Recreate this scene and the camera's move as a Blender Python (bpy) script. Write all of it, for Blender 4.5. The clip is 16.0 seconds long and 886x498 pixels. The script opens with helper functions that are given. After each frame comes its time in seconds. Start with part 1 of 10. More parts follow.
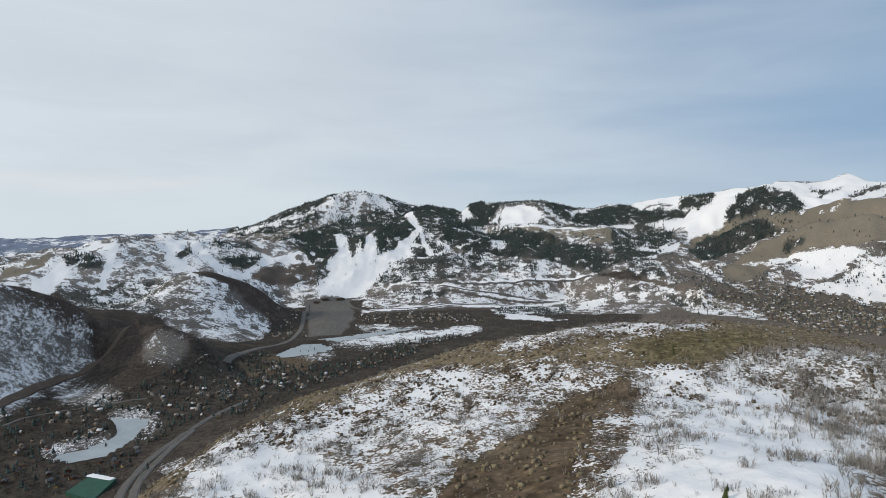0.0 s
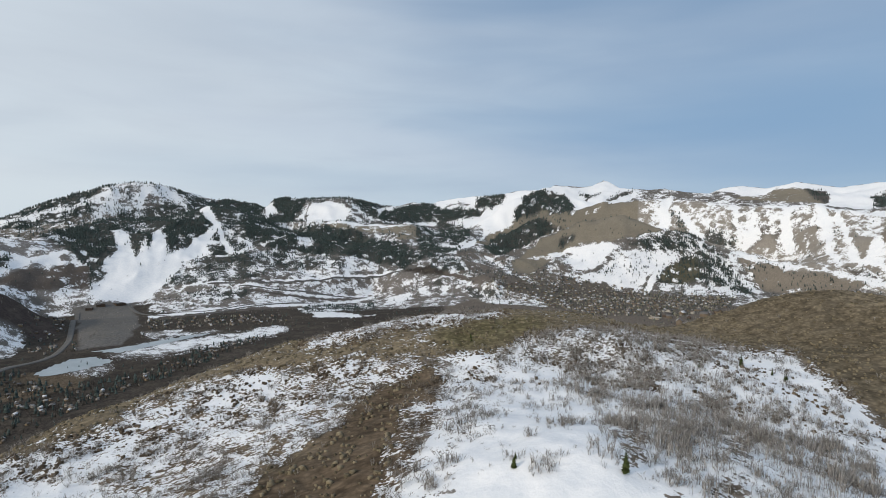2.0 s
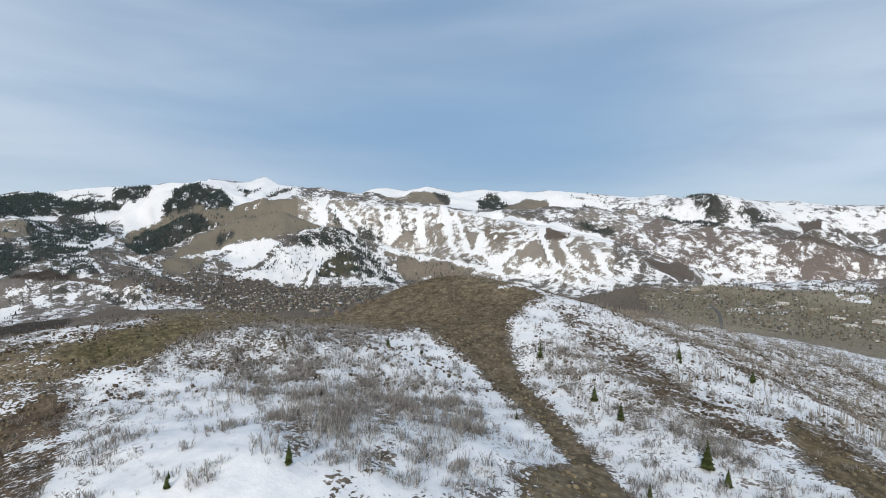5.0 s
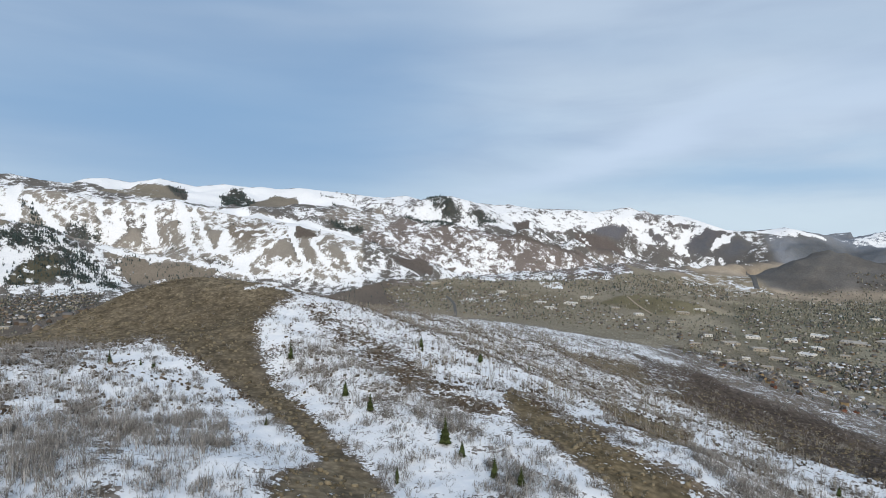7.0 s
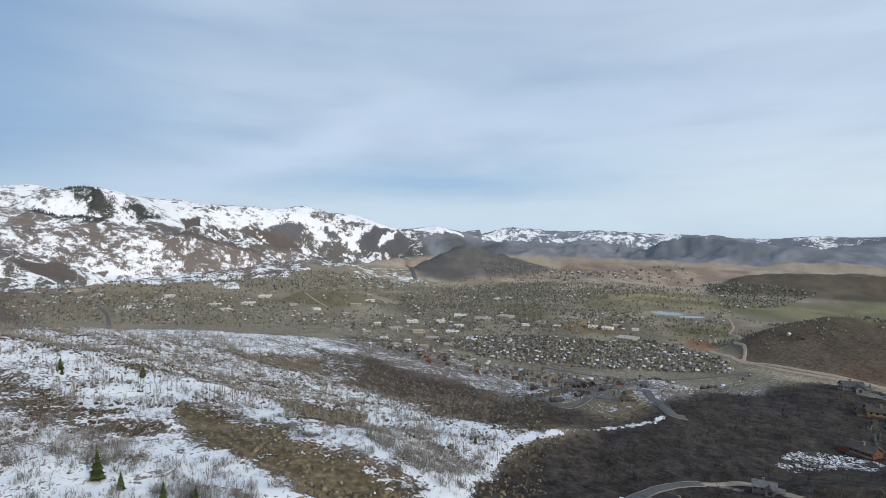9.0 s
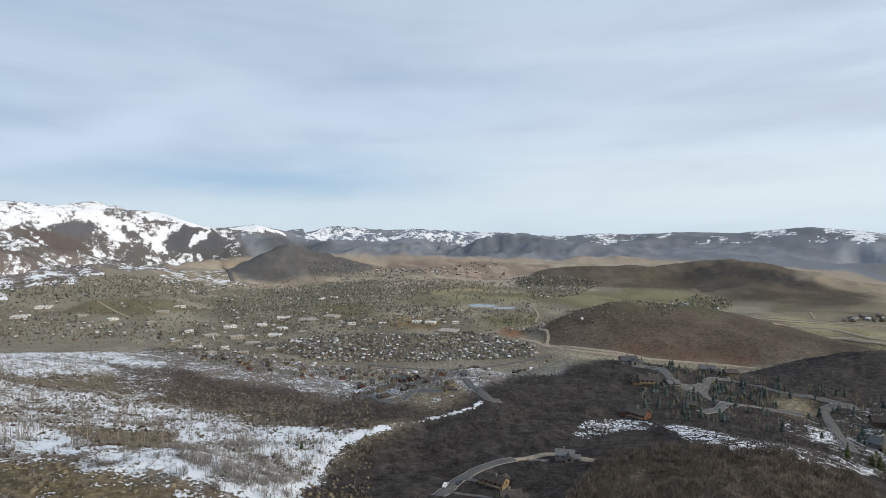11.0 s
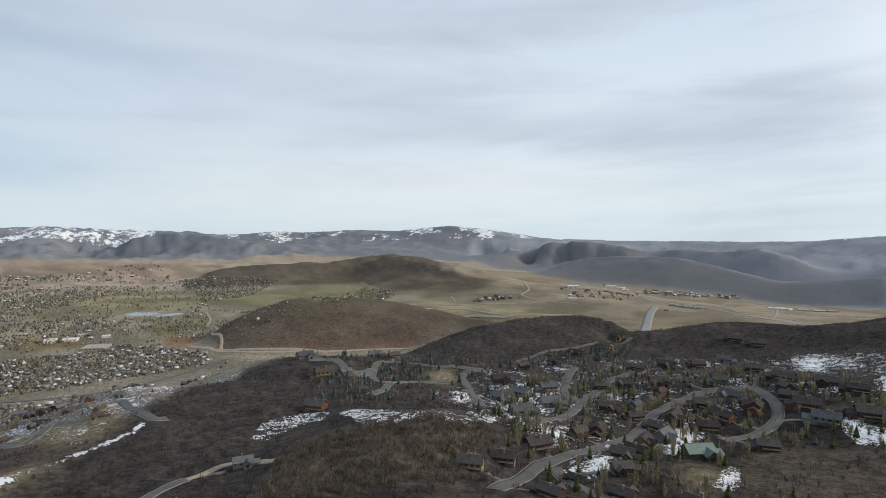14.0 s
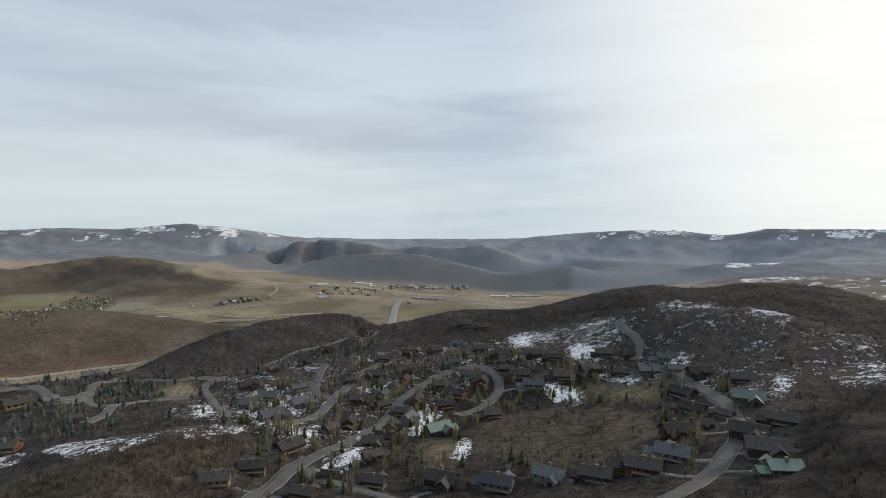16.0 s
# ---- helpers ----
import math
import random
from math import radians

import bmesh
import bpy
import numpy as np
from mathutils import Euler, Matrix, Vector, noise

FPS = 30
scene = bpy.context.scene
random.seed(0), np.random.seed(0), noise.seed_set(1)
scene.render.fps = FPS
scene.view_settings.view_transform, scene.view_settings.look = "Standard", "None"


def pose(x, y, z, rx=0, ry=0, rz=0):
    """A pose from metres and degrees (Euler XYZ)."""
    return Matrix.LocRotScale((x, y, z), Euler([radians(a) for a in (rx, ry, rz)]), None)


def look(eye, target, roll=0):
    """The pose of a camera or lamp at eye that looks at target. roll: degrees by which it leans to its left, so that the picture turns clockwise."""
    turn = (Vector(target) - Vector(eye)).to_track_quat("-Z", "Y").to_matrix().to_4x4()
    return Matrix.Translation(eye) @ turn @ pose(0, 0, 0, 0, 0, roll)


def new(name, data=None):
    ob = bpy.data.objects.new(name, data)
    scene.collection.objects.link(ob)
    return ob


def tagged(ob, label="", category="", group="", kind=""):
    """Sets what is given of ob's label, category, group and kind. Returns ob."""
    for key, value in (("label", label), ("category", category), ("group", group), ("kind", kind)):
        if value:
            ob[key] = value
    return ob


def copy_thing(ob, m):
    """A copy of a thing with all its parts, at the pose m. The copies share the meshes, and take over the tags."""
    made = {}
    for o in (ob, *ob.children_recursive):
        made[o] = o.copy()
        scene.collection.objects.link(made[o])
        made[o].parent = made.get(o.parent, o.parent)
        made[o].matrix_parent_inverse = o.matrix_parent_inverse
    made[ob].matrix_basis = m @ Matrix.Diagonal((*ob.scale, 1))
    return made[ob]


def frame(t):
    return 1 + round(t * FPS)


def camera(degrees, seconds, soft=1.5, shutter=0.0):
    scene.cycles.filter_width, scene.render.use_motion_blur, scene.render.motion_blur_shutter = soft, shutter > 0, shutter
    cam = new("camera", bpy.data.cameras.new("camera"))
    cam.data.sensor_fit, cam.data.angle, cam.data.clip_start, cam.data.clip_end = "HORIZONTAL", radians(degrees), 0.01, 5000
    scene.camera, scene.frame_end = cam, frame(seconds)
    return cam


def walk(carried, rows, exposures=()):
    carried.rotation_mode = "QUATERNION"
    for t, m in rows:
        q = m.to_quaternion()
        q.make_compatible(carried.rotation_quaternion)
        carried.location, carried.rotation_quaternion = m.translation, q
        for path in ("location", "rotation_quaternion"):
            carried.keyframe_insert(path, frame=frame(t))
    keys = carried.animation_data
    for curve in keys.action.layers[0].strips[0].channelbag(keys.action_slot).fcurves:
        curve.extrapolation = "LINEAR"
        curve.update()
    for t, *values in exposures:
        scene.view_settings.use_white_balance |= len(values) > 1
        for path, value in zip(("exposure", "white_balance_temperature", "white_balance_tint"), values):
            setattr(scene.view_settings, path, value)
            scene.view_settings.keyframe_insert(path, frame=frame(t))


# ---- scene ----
cam = camera(78.03, 16.0, soft=0.9)
EYE = 300.0
# seconds, yaw, pitch, roll
TURNS = [
    (0, 0.00, -1.36, -0.21),
    (0.5, -3.72, -1.43, -0.15),
    (1, -8.47, -1.48, -0.20),
    (1.5, -13.83, -1.55, -0.25),
    (2, -19.92, -1.59, -0.33),
    (2.5, -26.46, -1.63, -0.35),
    (3, -32.69, -1.68, -0.31),
    (5.5, -61.36, -1.82, -0.25),
    (6, -69.03, -1.85, -0.34),
    (6.5, -74.60, -1.87, -0.39),
    (7, -80.10, -1.84, -0.38),
    (7.5, -87.50, -1.84, -0.29),
    (8, -96.17, -1.85, -0.30),
    (8.5, -104.66, -1.84, -0.35),
    (9, -112.97, -1.88, -0.38),
    (9.5, -120.52, -1.92, -0.40),
    (12, -137.98, -1.91, 0.01),
    (12.5, -144.17, -1.92, 0.03),
    (13, -151.29, -1.95, -0.05),
    (13.5, -158.63, -1.99, -0.12),
    (14, -164.27, -2.02, -0.18),
    (14.5, -170.55, -2.03, -0.26),
    (15, -177.32, -2.04, -0.26),
    (15.5, -183.55, -2.05, -0.30),
    (16, -190.14, -2.08, -0.27),
]



def drift(t):
    """The drone hangs almost still, sinking and sliding a little."""
    return 0.12 * t - 1.0, -0.08 * t + 0.6, EYE + 0.9 * math.exp(-t / 4.0) - 0.3


walk(cam, [(t, pose(*drift(t), 90 + pitch, roll, yaw)) for t, yaw, pitch, roll in TURNS],
     exposures=[(0, -0.1, 6550, 10), (3, -0.12, 6450, 10), (5.5, -0.02, 6350, 10), (9, -0.04, 6150, 10), (12.5, 0.08, 6650, 10), (14.5, 0.02, 6700, 10), (16, -0.1, 6750, 10)])


# ---------------------------------------------------------------- sky and sun
SUN_AZ, SUN_EL = 250.0, 23.0


class Net:
    """Short hand for node trees."""

    def __init__(self, tree):
        self.t = tree
        tree.nodes.clear()

    def node(self, kind, *inputs, **props):
        n = self.t.nodes.new(kind)
        for k, v in props.items():
            if k == "operation":
                n.operation = v
            elif k == "blend_type":
                n.blend_type = v
            elif k == "data_type":
                n.data_type = v
            elif k == "attribute_name":
                n.attribute_name = v
            elif k == "feature":
                n.feature = v
            elif k == "sky_type":
                n.sky_type = v
        for i, v in enumerate(inputs):
            self.put(n.inputs[i], v)
        return n

    def put(self, socket, v):
        if v is None:
            return
        if isinstance(v, bpy.types.NodeSocket):
            self.t.links.new(v, socket)
        elif isinstance(v, bpy.types.Node):
            self.t.links.new(v.outputs[0], socket)
        else:
            socket.default_value = v

    def math(self, op, a, b=None, c=None):
        return self.node("ShaderNodeMath", a, b, c, operation=op).outputs[0]

    def vec(self, op, a, b=None):
        n = self.node("ShaderNodeVectorMath", a, b, operation=op)
        return n.outputs["Value"] if op in ("DOT_PRODUCT", "LENGTH") else n.outputs[0]

    def mix(self, f, a, b, blend="MIX"):
        n = self.node("ShaderNodeMix", data_type="RGBA", blend_type=blend)
        self.put(n.inputs[0], f)
        self.put(n.inputs[6], a if not isinstance(a, tuple) or len(a) == 4 else (*a, 1))
        self.put(n.inputs[7], b if not isinstance(b, tuple) or len(b) == 4 else (*b, 1))
        return n.outputs[2]

    def step(self, a, b, x, lo=0.0, hi=1.0):
        n = self.t.nodes.new("ShaderNodeMapRange")
        n.interpolation_type = "SMOOTHSTEP"
        for i, v in enumerate((x, a, b, lo, hi)):
            self.put(n.inputs[i], v)
        return n.outputs[0]

    def noise(self, coord, scale, detail=3.0, rough=0.5, warp=0.0):
        n = self.t.nodes.new("ShaderNodeTexNoise")
        self.put(n.inputs["Vector"], coord)
        for k, v in (("Scale", scale), ("Detail", detail), ("Roughness", rough), ("Distortion", warp)):
            n.inputs[k].default_value = v
        return n.outputs["Fac"]


def unit(az, el):
    a, e = radians(az), radians(el)
    return (math.sin(a) * math.cos(e), math.cos(a) * math.cos(e), math.sin(e))


BANKS = [
    (58, 9.0, 33, 7.0, 0.0, 0.7, (0.265, 0.425, 0.63)),
    (12, 5.5, 22, 2.0, -0.05, 0.5, (0.42, 0.54, 0.68)),
    (12, 9.5, 22, 1.6, -0.12, 0.55, (0.58, 0.67, 0.78)),
    (-33, 5.2, 12, 0.9, 0.02, 0.5, (0.8, 0.83, 0.85)),
    (114, 5.2, 19, 2.0, 0.0, 0.9, (0.36, 0.53, 0.71)),
    (99, 8.6, 12, 1.8, 0.36, 0.85, (0.6, 0.71, 0.85)),
    (126, 11.5, 26, 3.2, 0.05, 0.6, (0.57, 0.68, 0.83)),
    (165, 4.0, 30, 3.0, 0.0, 0.5, (0.76, 0.825, 0.845)),
    (172, 10.3, 18, 2.0, 0.02, 0.6, (0.48, 0.55, 0.66)),
    (213, 11.0, 12, 1.7, 0.03, 0.5, (0.6, 0.66, 0.74)),
]


def sky_world():
    w = bpy.data.worlds.new("sky")
    scene.world = w
    w.use_nodes = True
    n = Net(w.node_tree)
    d = n.node("ShaderNodeTexCoord").outputs["Generated"]
    sky = n.node("ShaderNodeTexSky", sky_type="NISHITA")
    sky.sun_disc, sky.altitude = False, 2200
    sky.sun_elevation, sky.sun_rotation = radians(SUN_EL), radians(SUN_AZ)
    clear = n.mix(1.0, sky.outputs[0], (0.075, 0.078, 0.082), "MULTIPLY")
    sep = n.node("ShaderNodeSeparateXYZ", d)
    z = n.math("MAXIMUM", sep.outputs[2], 0.0)
    # a high veil of cloud, seen on a flat deck overhead
    k = n.math("DIVIDE", 1.0, n.math("ADD", z, 0.10))
    deck = n.node("ShaderNodeCombineXYZ", n.math("MULTIPLY", sep.outputs[0], k), n.math("MULTIPLY", sep.outputs[1], k), 0.0)
    turned = n.node("ShaderNodeVectorRotate", deck)
    turned.rotation_type = "Z_AXIS"
    turned.inputs["Angle"].default_value = radians(35)
    streak = n.vec("MULTIPLY", turned.outputs[0], (0.35, 1.0, 1.0))
    flat = n.vec("MULTIPLY", d, (1.0, 1.0, 5.5))
    big = n.math("ADD", n.math("MULTIPLY", n.noise(streak, 0.30, 2.0, 0.4, 0.4), 0.45), n.math("MULTIPLY", n.noise(flat, 1.0, 3.0, 0.5, 0.3), 0.55))
    fine = n.math("ADD", n.math("MULTIPLY", n.noise(streak, 0.9, 4.0, 0.5, 0.5), 0.35), n.math("MULTIPLY", n.noise(flat, 2.6, 5.0, 0.55, 0.4), 0.65))
    veil = n.math("ADD", n.math("MULTIPLY", big, 0.88), n.math("MULTIPLY", fine, 0.12))
    gap = n.step(0.74, 1.0, n.vec("DOT_PRODUCT", d, unit(48, 14)))
    veil = n.math("SUBTRACT", veil, n.math("MULTIPLY", gap, 0.2))
    cover = n.step(0.2, 0.54, veil)
    toward = n.vec("DOT_PRODUCT", d, unit(SUN_AZ, SUN_EL))
    glow = n.step(0.6, 1.0, toward)
    high = n.step(0.0, 0.5, z)
    cloud = n.mix(high, (0.66, 0.765, 0.85), (0.50, 0.60, 0.73))
    bright = n.vec("SCALE", cloud)
    n.put(bright.node.inputs["Scale"], n.step(-0.3, 0.5, toward, 1.0, 1.12))
    cloud = bright
    thin = n.mix(n.step(0.28, 0.62, fine), (0.5, 0.585, 0.70), cloud)
    low = n.step(0.16, 0.0, z)
    blue = n.mix(0.75, clear, (0.27, 0.42, 0.62))
    body = n.mix(cover, blue, thin)
    haze = n.mix(n.math("MULTIPLY", low, 0.65), body, (0.62, 0.735, 0.80))
    pale = n.step(0.45, 1.0, n.vec("DOT_PRODUCT", d, unit(318, 8)))
    haze = n.mix(n.math("MULTIPLY", pale, 0.6), haze, (0.73, 0.79, 0.835))
    # banks and gaps of the veil: compass degrees, height, half length, half depth, slope, share, colour
    bearing = n.math("MULTIPLY", n.math("ARCTAN2", sep.outputs[0], sep.outputs[1]), 57.2958)
    bearing = n.math("ADD", bearing, n.math("MULTIPLY", n.math("LESS_THAN", bearing, -80.0), 360.0))
    lift = n.math("MULTIPLY", n.math("ARCSINE", n.math("MINIMUM", z, 1.0)), 57.2958)
    bearing = n.math("ADD", bearing, n.math("MULTIPLY", n.math("SUBTRACT", n.noise(flat, 1.7, 4.0, 0.55), 0.5), 16.0))
    lift = n.math("ADD", lift, n.math("MULTIPLY", n.math("SUBTRACT", n.noise(n.vec("ADD", flat, (7.3, 2.1, 4.4)), 2.3, 5.0, 0.6), 0.5), 5.0))
    for az, el, long, deep, slope, share, colour in BANKS:
        du = n.math("SUBTRACT", bearing, az)
        dv = n.math("SUBTRACT", n.math("SUBTRACT", lift, el), n.math("MULTIPLY", du, slope))
        far = n.math("ADD", n.math("POWER", n.math("ABSOLUTE", n.math("DIVIDE", du, long)), 2.0), n.math("POWER", n.math("ABSOLUTE", n.math("DIVIDE", dv, deep)), 2.0))
        haze = n.mix(n.math("MULTIPLY", n.math("EXPONENT", n.math("MULTIPLY", far, -1.0)), share), haze, colour)
    lit = n.mix(n.math("MULTIPLY", glow, 0.8), haze, (1.25, 1.24, 1.2))
    bg = n.node("ShaderNodeBackground", lit, 1.0)
    n.node("ShaderNodeOutputWorld", bg)


sky_world()
sun_data = bpy.data.lights.new("sun", "SUN")
sun_data.energy, sun_data.angle, sun_data.color = 2.2, radians(3.0), (1.0, 0.88, 0.72)
sun = new("sun", sun_data)
sun.matrix_world = look(Vector(unit(SUN_AZ, SUN_EL)) * 1000, (0, 0, 0))


# ---------------------------------------------------------------- materials
def material(name):
    m = bpy.data.materials.new(name)
    m.use_nodes = True
    return m, Net(m.node_tree)


def finish(n, colour, rough=0.8, metal=0.0, bump=None, strength=0.4, reach=0.3, spec=0.3):
    b = n.node("ShaderNodeBsdfPrincipled")
    n.put(b.inputs["Base Color"], colour)
    n.put(b.inputs["Roughness"], rough)
    n.put(b.inputs["Metallic"], metal)
    n.put(b.inputs["Specular IOR Level"], spec)
    if bump is not None:
        k = n.node("ShaderNodeBump")
        k.inputs["Strength"].default_value, k.inputs["Distance"].default_value = strength, reach
        n.put(k.inputs["Height"], bump)
        n.put(b.inputs["Normal"], k)
    n.node("ShaderNodeOutputMaterial", b)
    return b


def earth_material():
    m, n = material("snow_patched_earth")
    at = n.node("ShaderNodeAttribute", attribute_name="cover")
    p = n.node("ShaderNodeNewGeometry").outputs["Position"]
    coarse = n.noise(p, 0.028, 8.0, 0.64, 0.3)
    mid = n.noise(p, 0.16, 6.0, 0.66)
    fine = n.noise(p, 0.75, 4.0, 0.6)
    broad = n.noise(p, 0.004, 5.0, 0.6)
    tuft = n.node("ShaderNodeTexVoronoi", p)
    tuft.inputs["Scale"].default_value = 0.45
    tuft.inputs["Randomness"].default_value = 1.0
    blotch = n.step(0.30, 0.72, mid, 0.55, 1.5)
    blotch = n.math("MULTIPLY", blotch, n.step(0.35, 0.65, broad, 0.82, 1.2))
    blotch = n.math("MULTIPLY", blotch, n.step(0.0, 0.8, tuft.outputs["Distance"], 1.18, 0.72))
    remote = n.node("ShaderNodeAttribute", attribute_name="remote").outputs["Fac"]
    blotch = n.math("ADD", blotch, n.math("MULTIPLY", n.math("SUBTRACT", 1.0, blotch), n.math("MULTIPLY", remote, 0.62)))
    soil = n.vec("SCALE", at.outputs["Color"])
    n.put(soil.node.inputs["Scale"], blotch)
    soil = n.mix(n.math("MULTIPLY", n.step(0.45, 0.7, coarse), 0.2), soil, (0.19, 0.165, 0.13))
    field = n.math("ADD", n.math("MULTIPLY", coarse, 0.27), n.math("ADD", n.math("MULTIPLY", mid, 0.35), n.math("MULTIPLY", fine, 0.38)))
    gully = n.noise(n.node("ShaderNodeAttribute", attribute_name="fall").outputs["Vector"], 0.011, 7.0, 0.6, 0.4)
    wide = n.math("ADD", n.math("MULTIPLY", gully, 0.3), n.math("ADD", n.math("MULTIPLY", coarse, 0.42), n.math("MULTIPLY", mid, 0.28)))
    field = n.math("ADD", field, n.math("MULTIPLY", remote, n.math("SUBTRACT", wide, field)))
    field = n.math("ADD", 0.5, n.math("MULTIPLY", n.math("SUBTRACT", field, 0.5), 1.35))
    share = at.outputs["Alpha"]
    edge = n.math("ADD", n.math("MULTIPLY", share, 0.15), 0.417)
    edge = n.math("ADD", edge, n.math("MULTIPLY", n.step(0.8, 1.0, share), 0.12))
    edge = n.math("SUBTRACT", edge, n.math("MULTIPLY", n.step(0.22, 0.0, share), 0.16))
    edge = n.math("SUBTRACT", edge, n.math("MULTIPLY", n.step(0.015, 0.0, share), 0.3))
    soft = n.math("ADD", 0.012, n.math("MULTIPLY", remote, 0.014))
    white = n.step(n.math("MULTIPLY", soft, -1.0), soft, n.math("SUBTRACT", edge, field))
    snow = n.mix(n.step(0.3, 0.7, mid), (0.71, 0.73, 0.76), (0.83, 0.832, 0.84))
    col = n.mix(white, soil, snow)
    h = n.math("ADD", n.math("MULTIPLY", mid, 1.6), n.math("MULTIPLY", n.math("MULTIPLY", tuft.outputs["Distance"], -0.5), n.math("SUBTRACT", 1.0, white)))
    finish(n, col, n.mix(white, (0.95,) * 3, (0.55,) * 3), bump=h, strength=0.45, reach=1.0, spec=0.04)
    return m


EARTH = earth_material()



def plain(name, a, b, scale, rough=0.8, bump=0.3, reach=0.05, island=False, spec=0.25, metal=0.0, piece=False):
    """Two tones mixed by noise at two scales; island: each tuft or tree a little apart; piece: each object."""
    m, n = material(name)
    p = n.node("ShaderNodeNewGeometry")
    big = n.noise(p.outputs["Position"], scale, 5.0, 0.6)
    fine = n.noise(p.outputs["Position"], scale * 7, 3.0, 0.6)
    f = n.step(0.3, 0.7, n.math("ADD", n.math("MULTIPLY", big, 0.6), n.math("MULTIPLY", fine, 0.4)))
    col = n.mix(f, a, b)
    if island:
        v = n.step(0.0, 1.0, p.outputs["Random Per Island"], 0.62, 1.4)
        s = n.vec("SCALE", col)
        n.put(s.node.inputs["Scale"], v)
        col = s
    if piece:
        o = n.node("ShaderNodeObjectInfo")
        s = n.vec("SCALE", col)
        n.put(s.node.inputs["Scale"], n.step(0.0, 1.0, o.outputs["Random"], 0.7, 1.3))
        col = s
    finish(n, col, rough, metal, fine, bump, reach, spec)
    return m


# green needles paled towards blue-grey: distance haze put into the colour
NEEDLES = plain("hazed_conifer_needles", (0.034, 0.047, 0.046), (0.07, 0.088, 0.08), 0.4, 0.85, 0.5, 0.2, island=True, spec=0.05)
NEEDLES_NEAR = plain("spruce_needles", (0.03, 0.042, 0.016), (0.075, 0.09, 0.034), 1.5, 0.85, 0.5, 0.1, island=True, spec=0.05)
BARK = plain("bark", (0.06, 0.045, 0.035), (0.12, 0.095, 0.075), 3.0, 0.9, 0.5, 0.05)
TWIGS = plain("grey_twigs", (0.155, 0.143, 0.13), (0.29, 0.27, 0.245), 0.2, 0.9, 0.2, 0.05, island=True, spec=0.05)
TWIGS_GREY = plain("pale_grey_twigs", (0.22, 0.21, 0.2), (0.38, 0.365, 0.345), 0.2, 0.9, 0.2, 0.05, island=True, spec=0.05)
# dark oak twigs, made darker still to carry shade of the southern slopes
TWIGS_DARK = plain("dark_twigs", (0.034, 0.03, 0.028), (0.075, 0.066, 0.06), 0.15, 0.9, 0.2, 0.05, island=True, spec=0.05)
OAK_TWIGS = plain("brown_oak_twigs", (0.09, 0.074, 0.059), (0.17, 0.141, 0.112), 0.2, 0.9, 0.2, 0.05, island=True, spec=0.05)
TWIGS_PALE = plain("pale_aspen_stems", (0.2, 0.18, 0.15), (0.32, 0.29, 0.24), 0.3, 0.85, 0.2, 0.05, island=True, spec=0.05)
TWIGS_STRAW = plain("straw_poplar_twigs", (0.22, 0.195, 0.125), (0.36, 0.32, 0.21), 0.3, 0.85, 0.2, 0.05, island=True, spec=0.05)
SAGE = plain("sagebrush", (0.1, 0.084, 0.055), (0.2, 0.168, 0.115), 0.3, 0.9, 0.3, 0.1, island=True, spec=0.05)
LOW_BRUSH = plain("low_brush", (0.06, 0.047, 0.035), (0.135, 0.108, 0.08), 0.4, 0.9, 0.3, 0.1, island=True, spec=0.05)
CANYON_TWIGS = plain("canyon_bare_crowns", (0.045, 0.041, 0.036), (0.1, 0.092, 0.08), 0.05, 0.9, 0.2, 0.1, island=True, spec=0.05)
VALLEY_TWIGS = plain("valley_bare_crowns", (0.125, 0.12, 0.092), (0.25, 0.236, 0.18), 0.03, 0.9, 0.2, 0.1, island=True, spec=0.05)
ASPHALT = plain("grey_asphalt", (0.078, 0.075, 0.071), (0.125, 0.12, 0.114), 0.12, 0.8, 0.2, 0.02)
DIRT = plain("pale_dirt", (0.24, 0.195, 0.145), (0.37, 0.31, 0.235), 0.08, 0.95, 0.3, 0.05)
CUT = plain("brown_earth_cut", (0.075, 0.058, 0.046), (0.13, 0.1, 0.078), 0.06, 0.95, 0.3, 0.05)
DRIVE = plain("concrete_drive", (0.11, 0.105, 0.098), (0.18, 0.172, 0.16), 0.3, 0.85, 0.2, 0.02)
KERB = plain("concrete_kerb", (0.2, 0.195, 0.185), (0.28, 0.27, 0.26), 0.5, 0.85, 0.2, 0.02)
ICE = plain("grey_lake_ice", (0.24, 0.29, 0.32), (0.35, 0.4, 0.43), 0.03, 0.32, 0.1, 0.02, spec=0.4)
WATER = plain("open_water", (0.05, 0.07, 0.09), (0.09, 0.12, 0.15), 0.02, 0.08, 0.1, 0.02, spec=0.5)
SHINGLE = plain("brown_grey_shingles", (0.05, 0.044, 0.041), (0.09, 0.08, 0.074), 0.5, 0.85, 0.5, 0.06, piece=True, spec=0.08)
SHINGLE_GREY = plain("slate_grey_shingles", (0.075, 0.078, 0.082), (0.13, 0.134, 0.14), 0.5, 0.8, 0.5, 0.06, piece=True, spec=0.1)
SHINGLE_GREEN = plain("grey_green_metal_roof", (0.12, 0.16, 0.135), (0.18, 0.22, 0.19), 0.4, 0.6, 0.3, 0.04, piece=True)
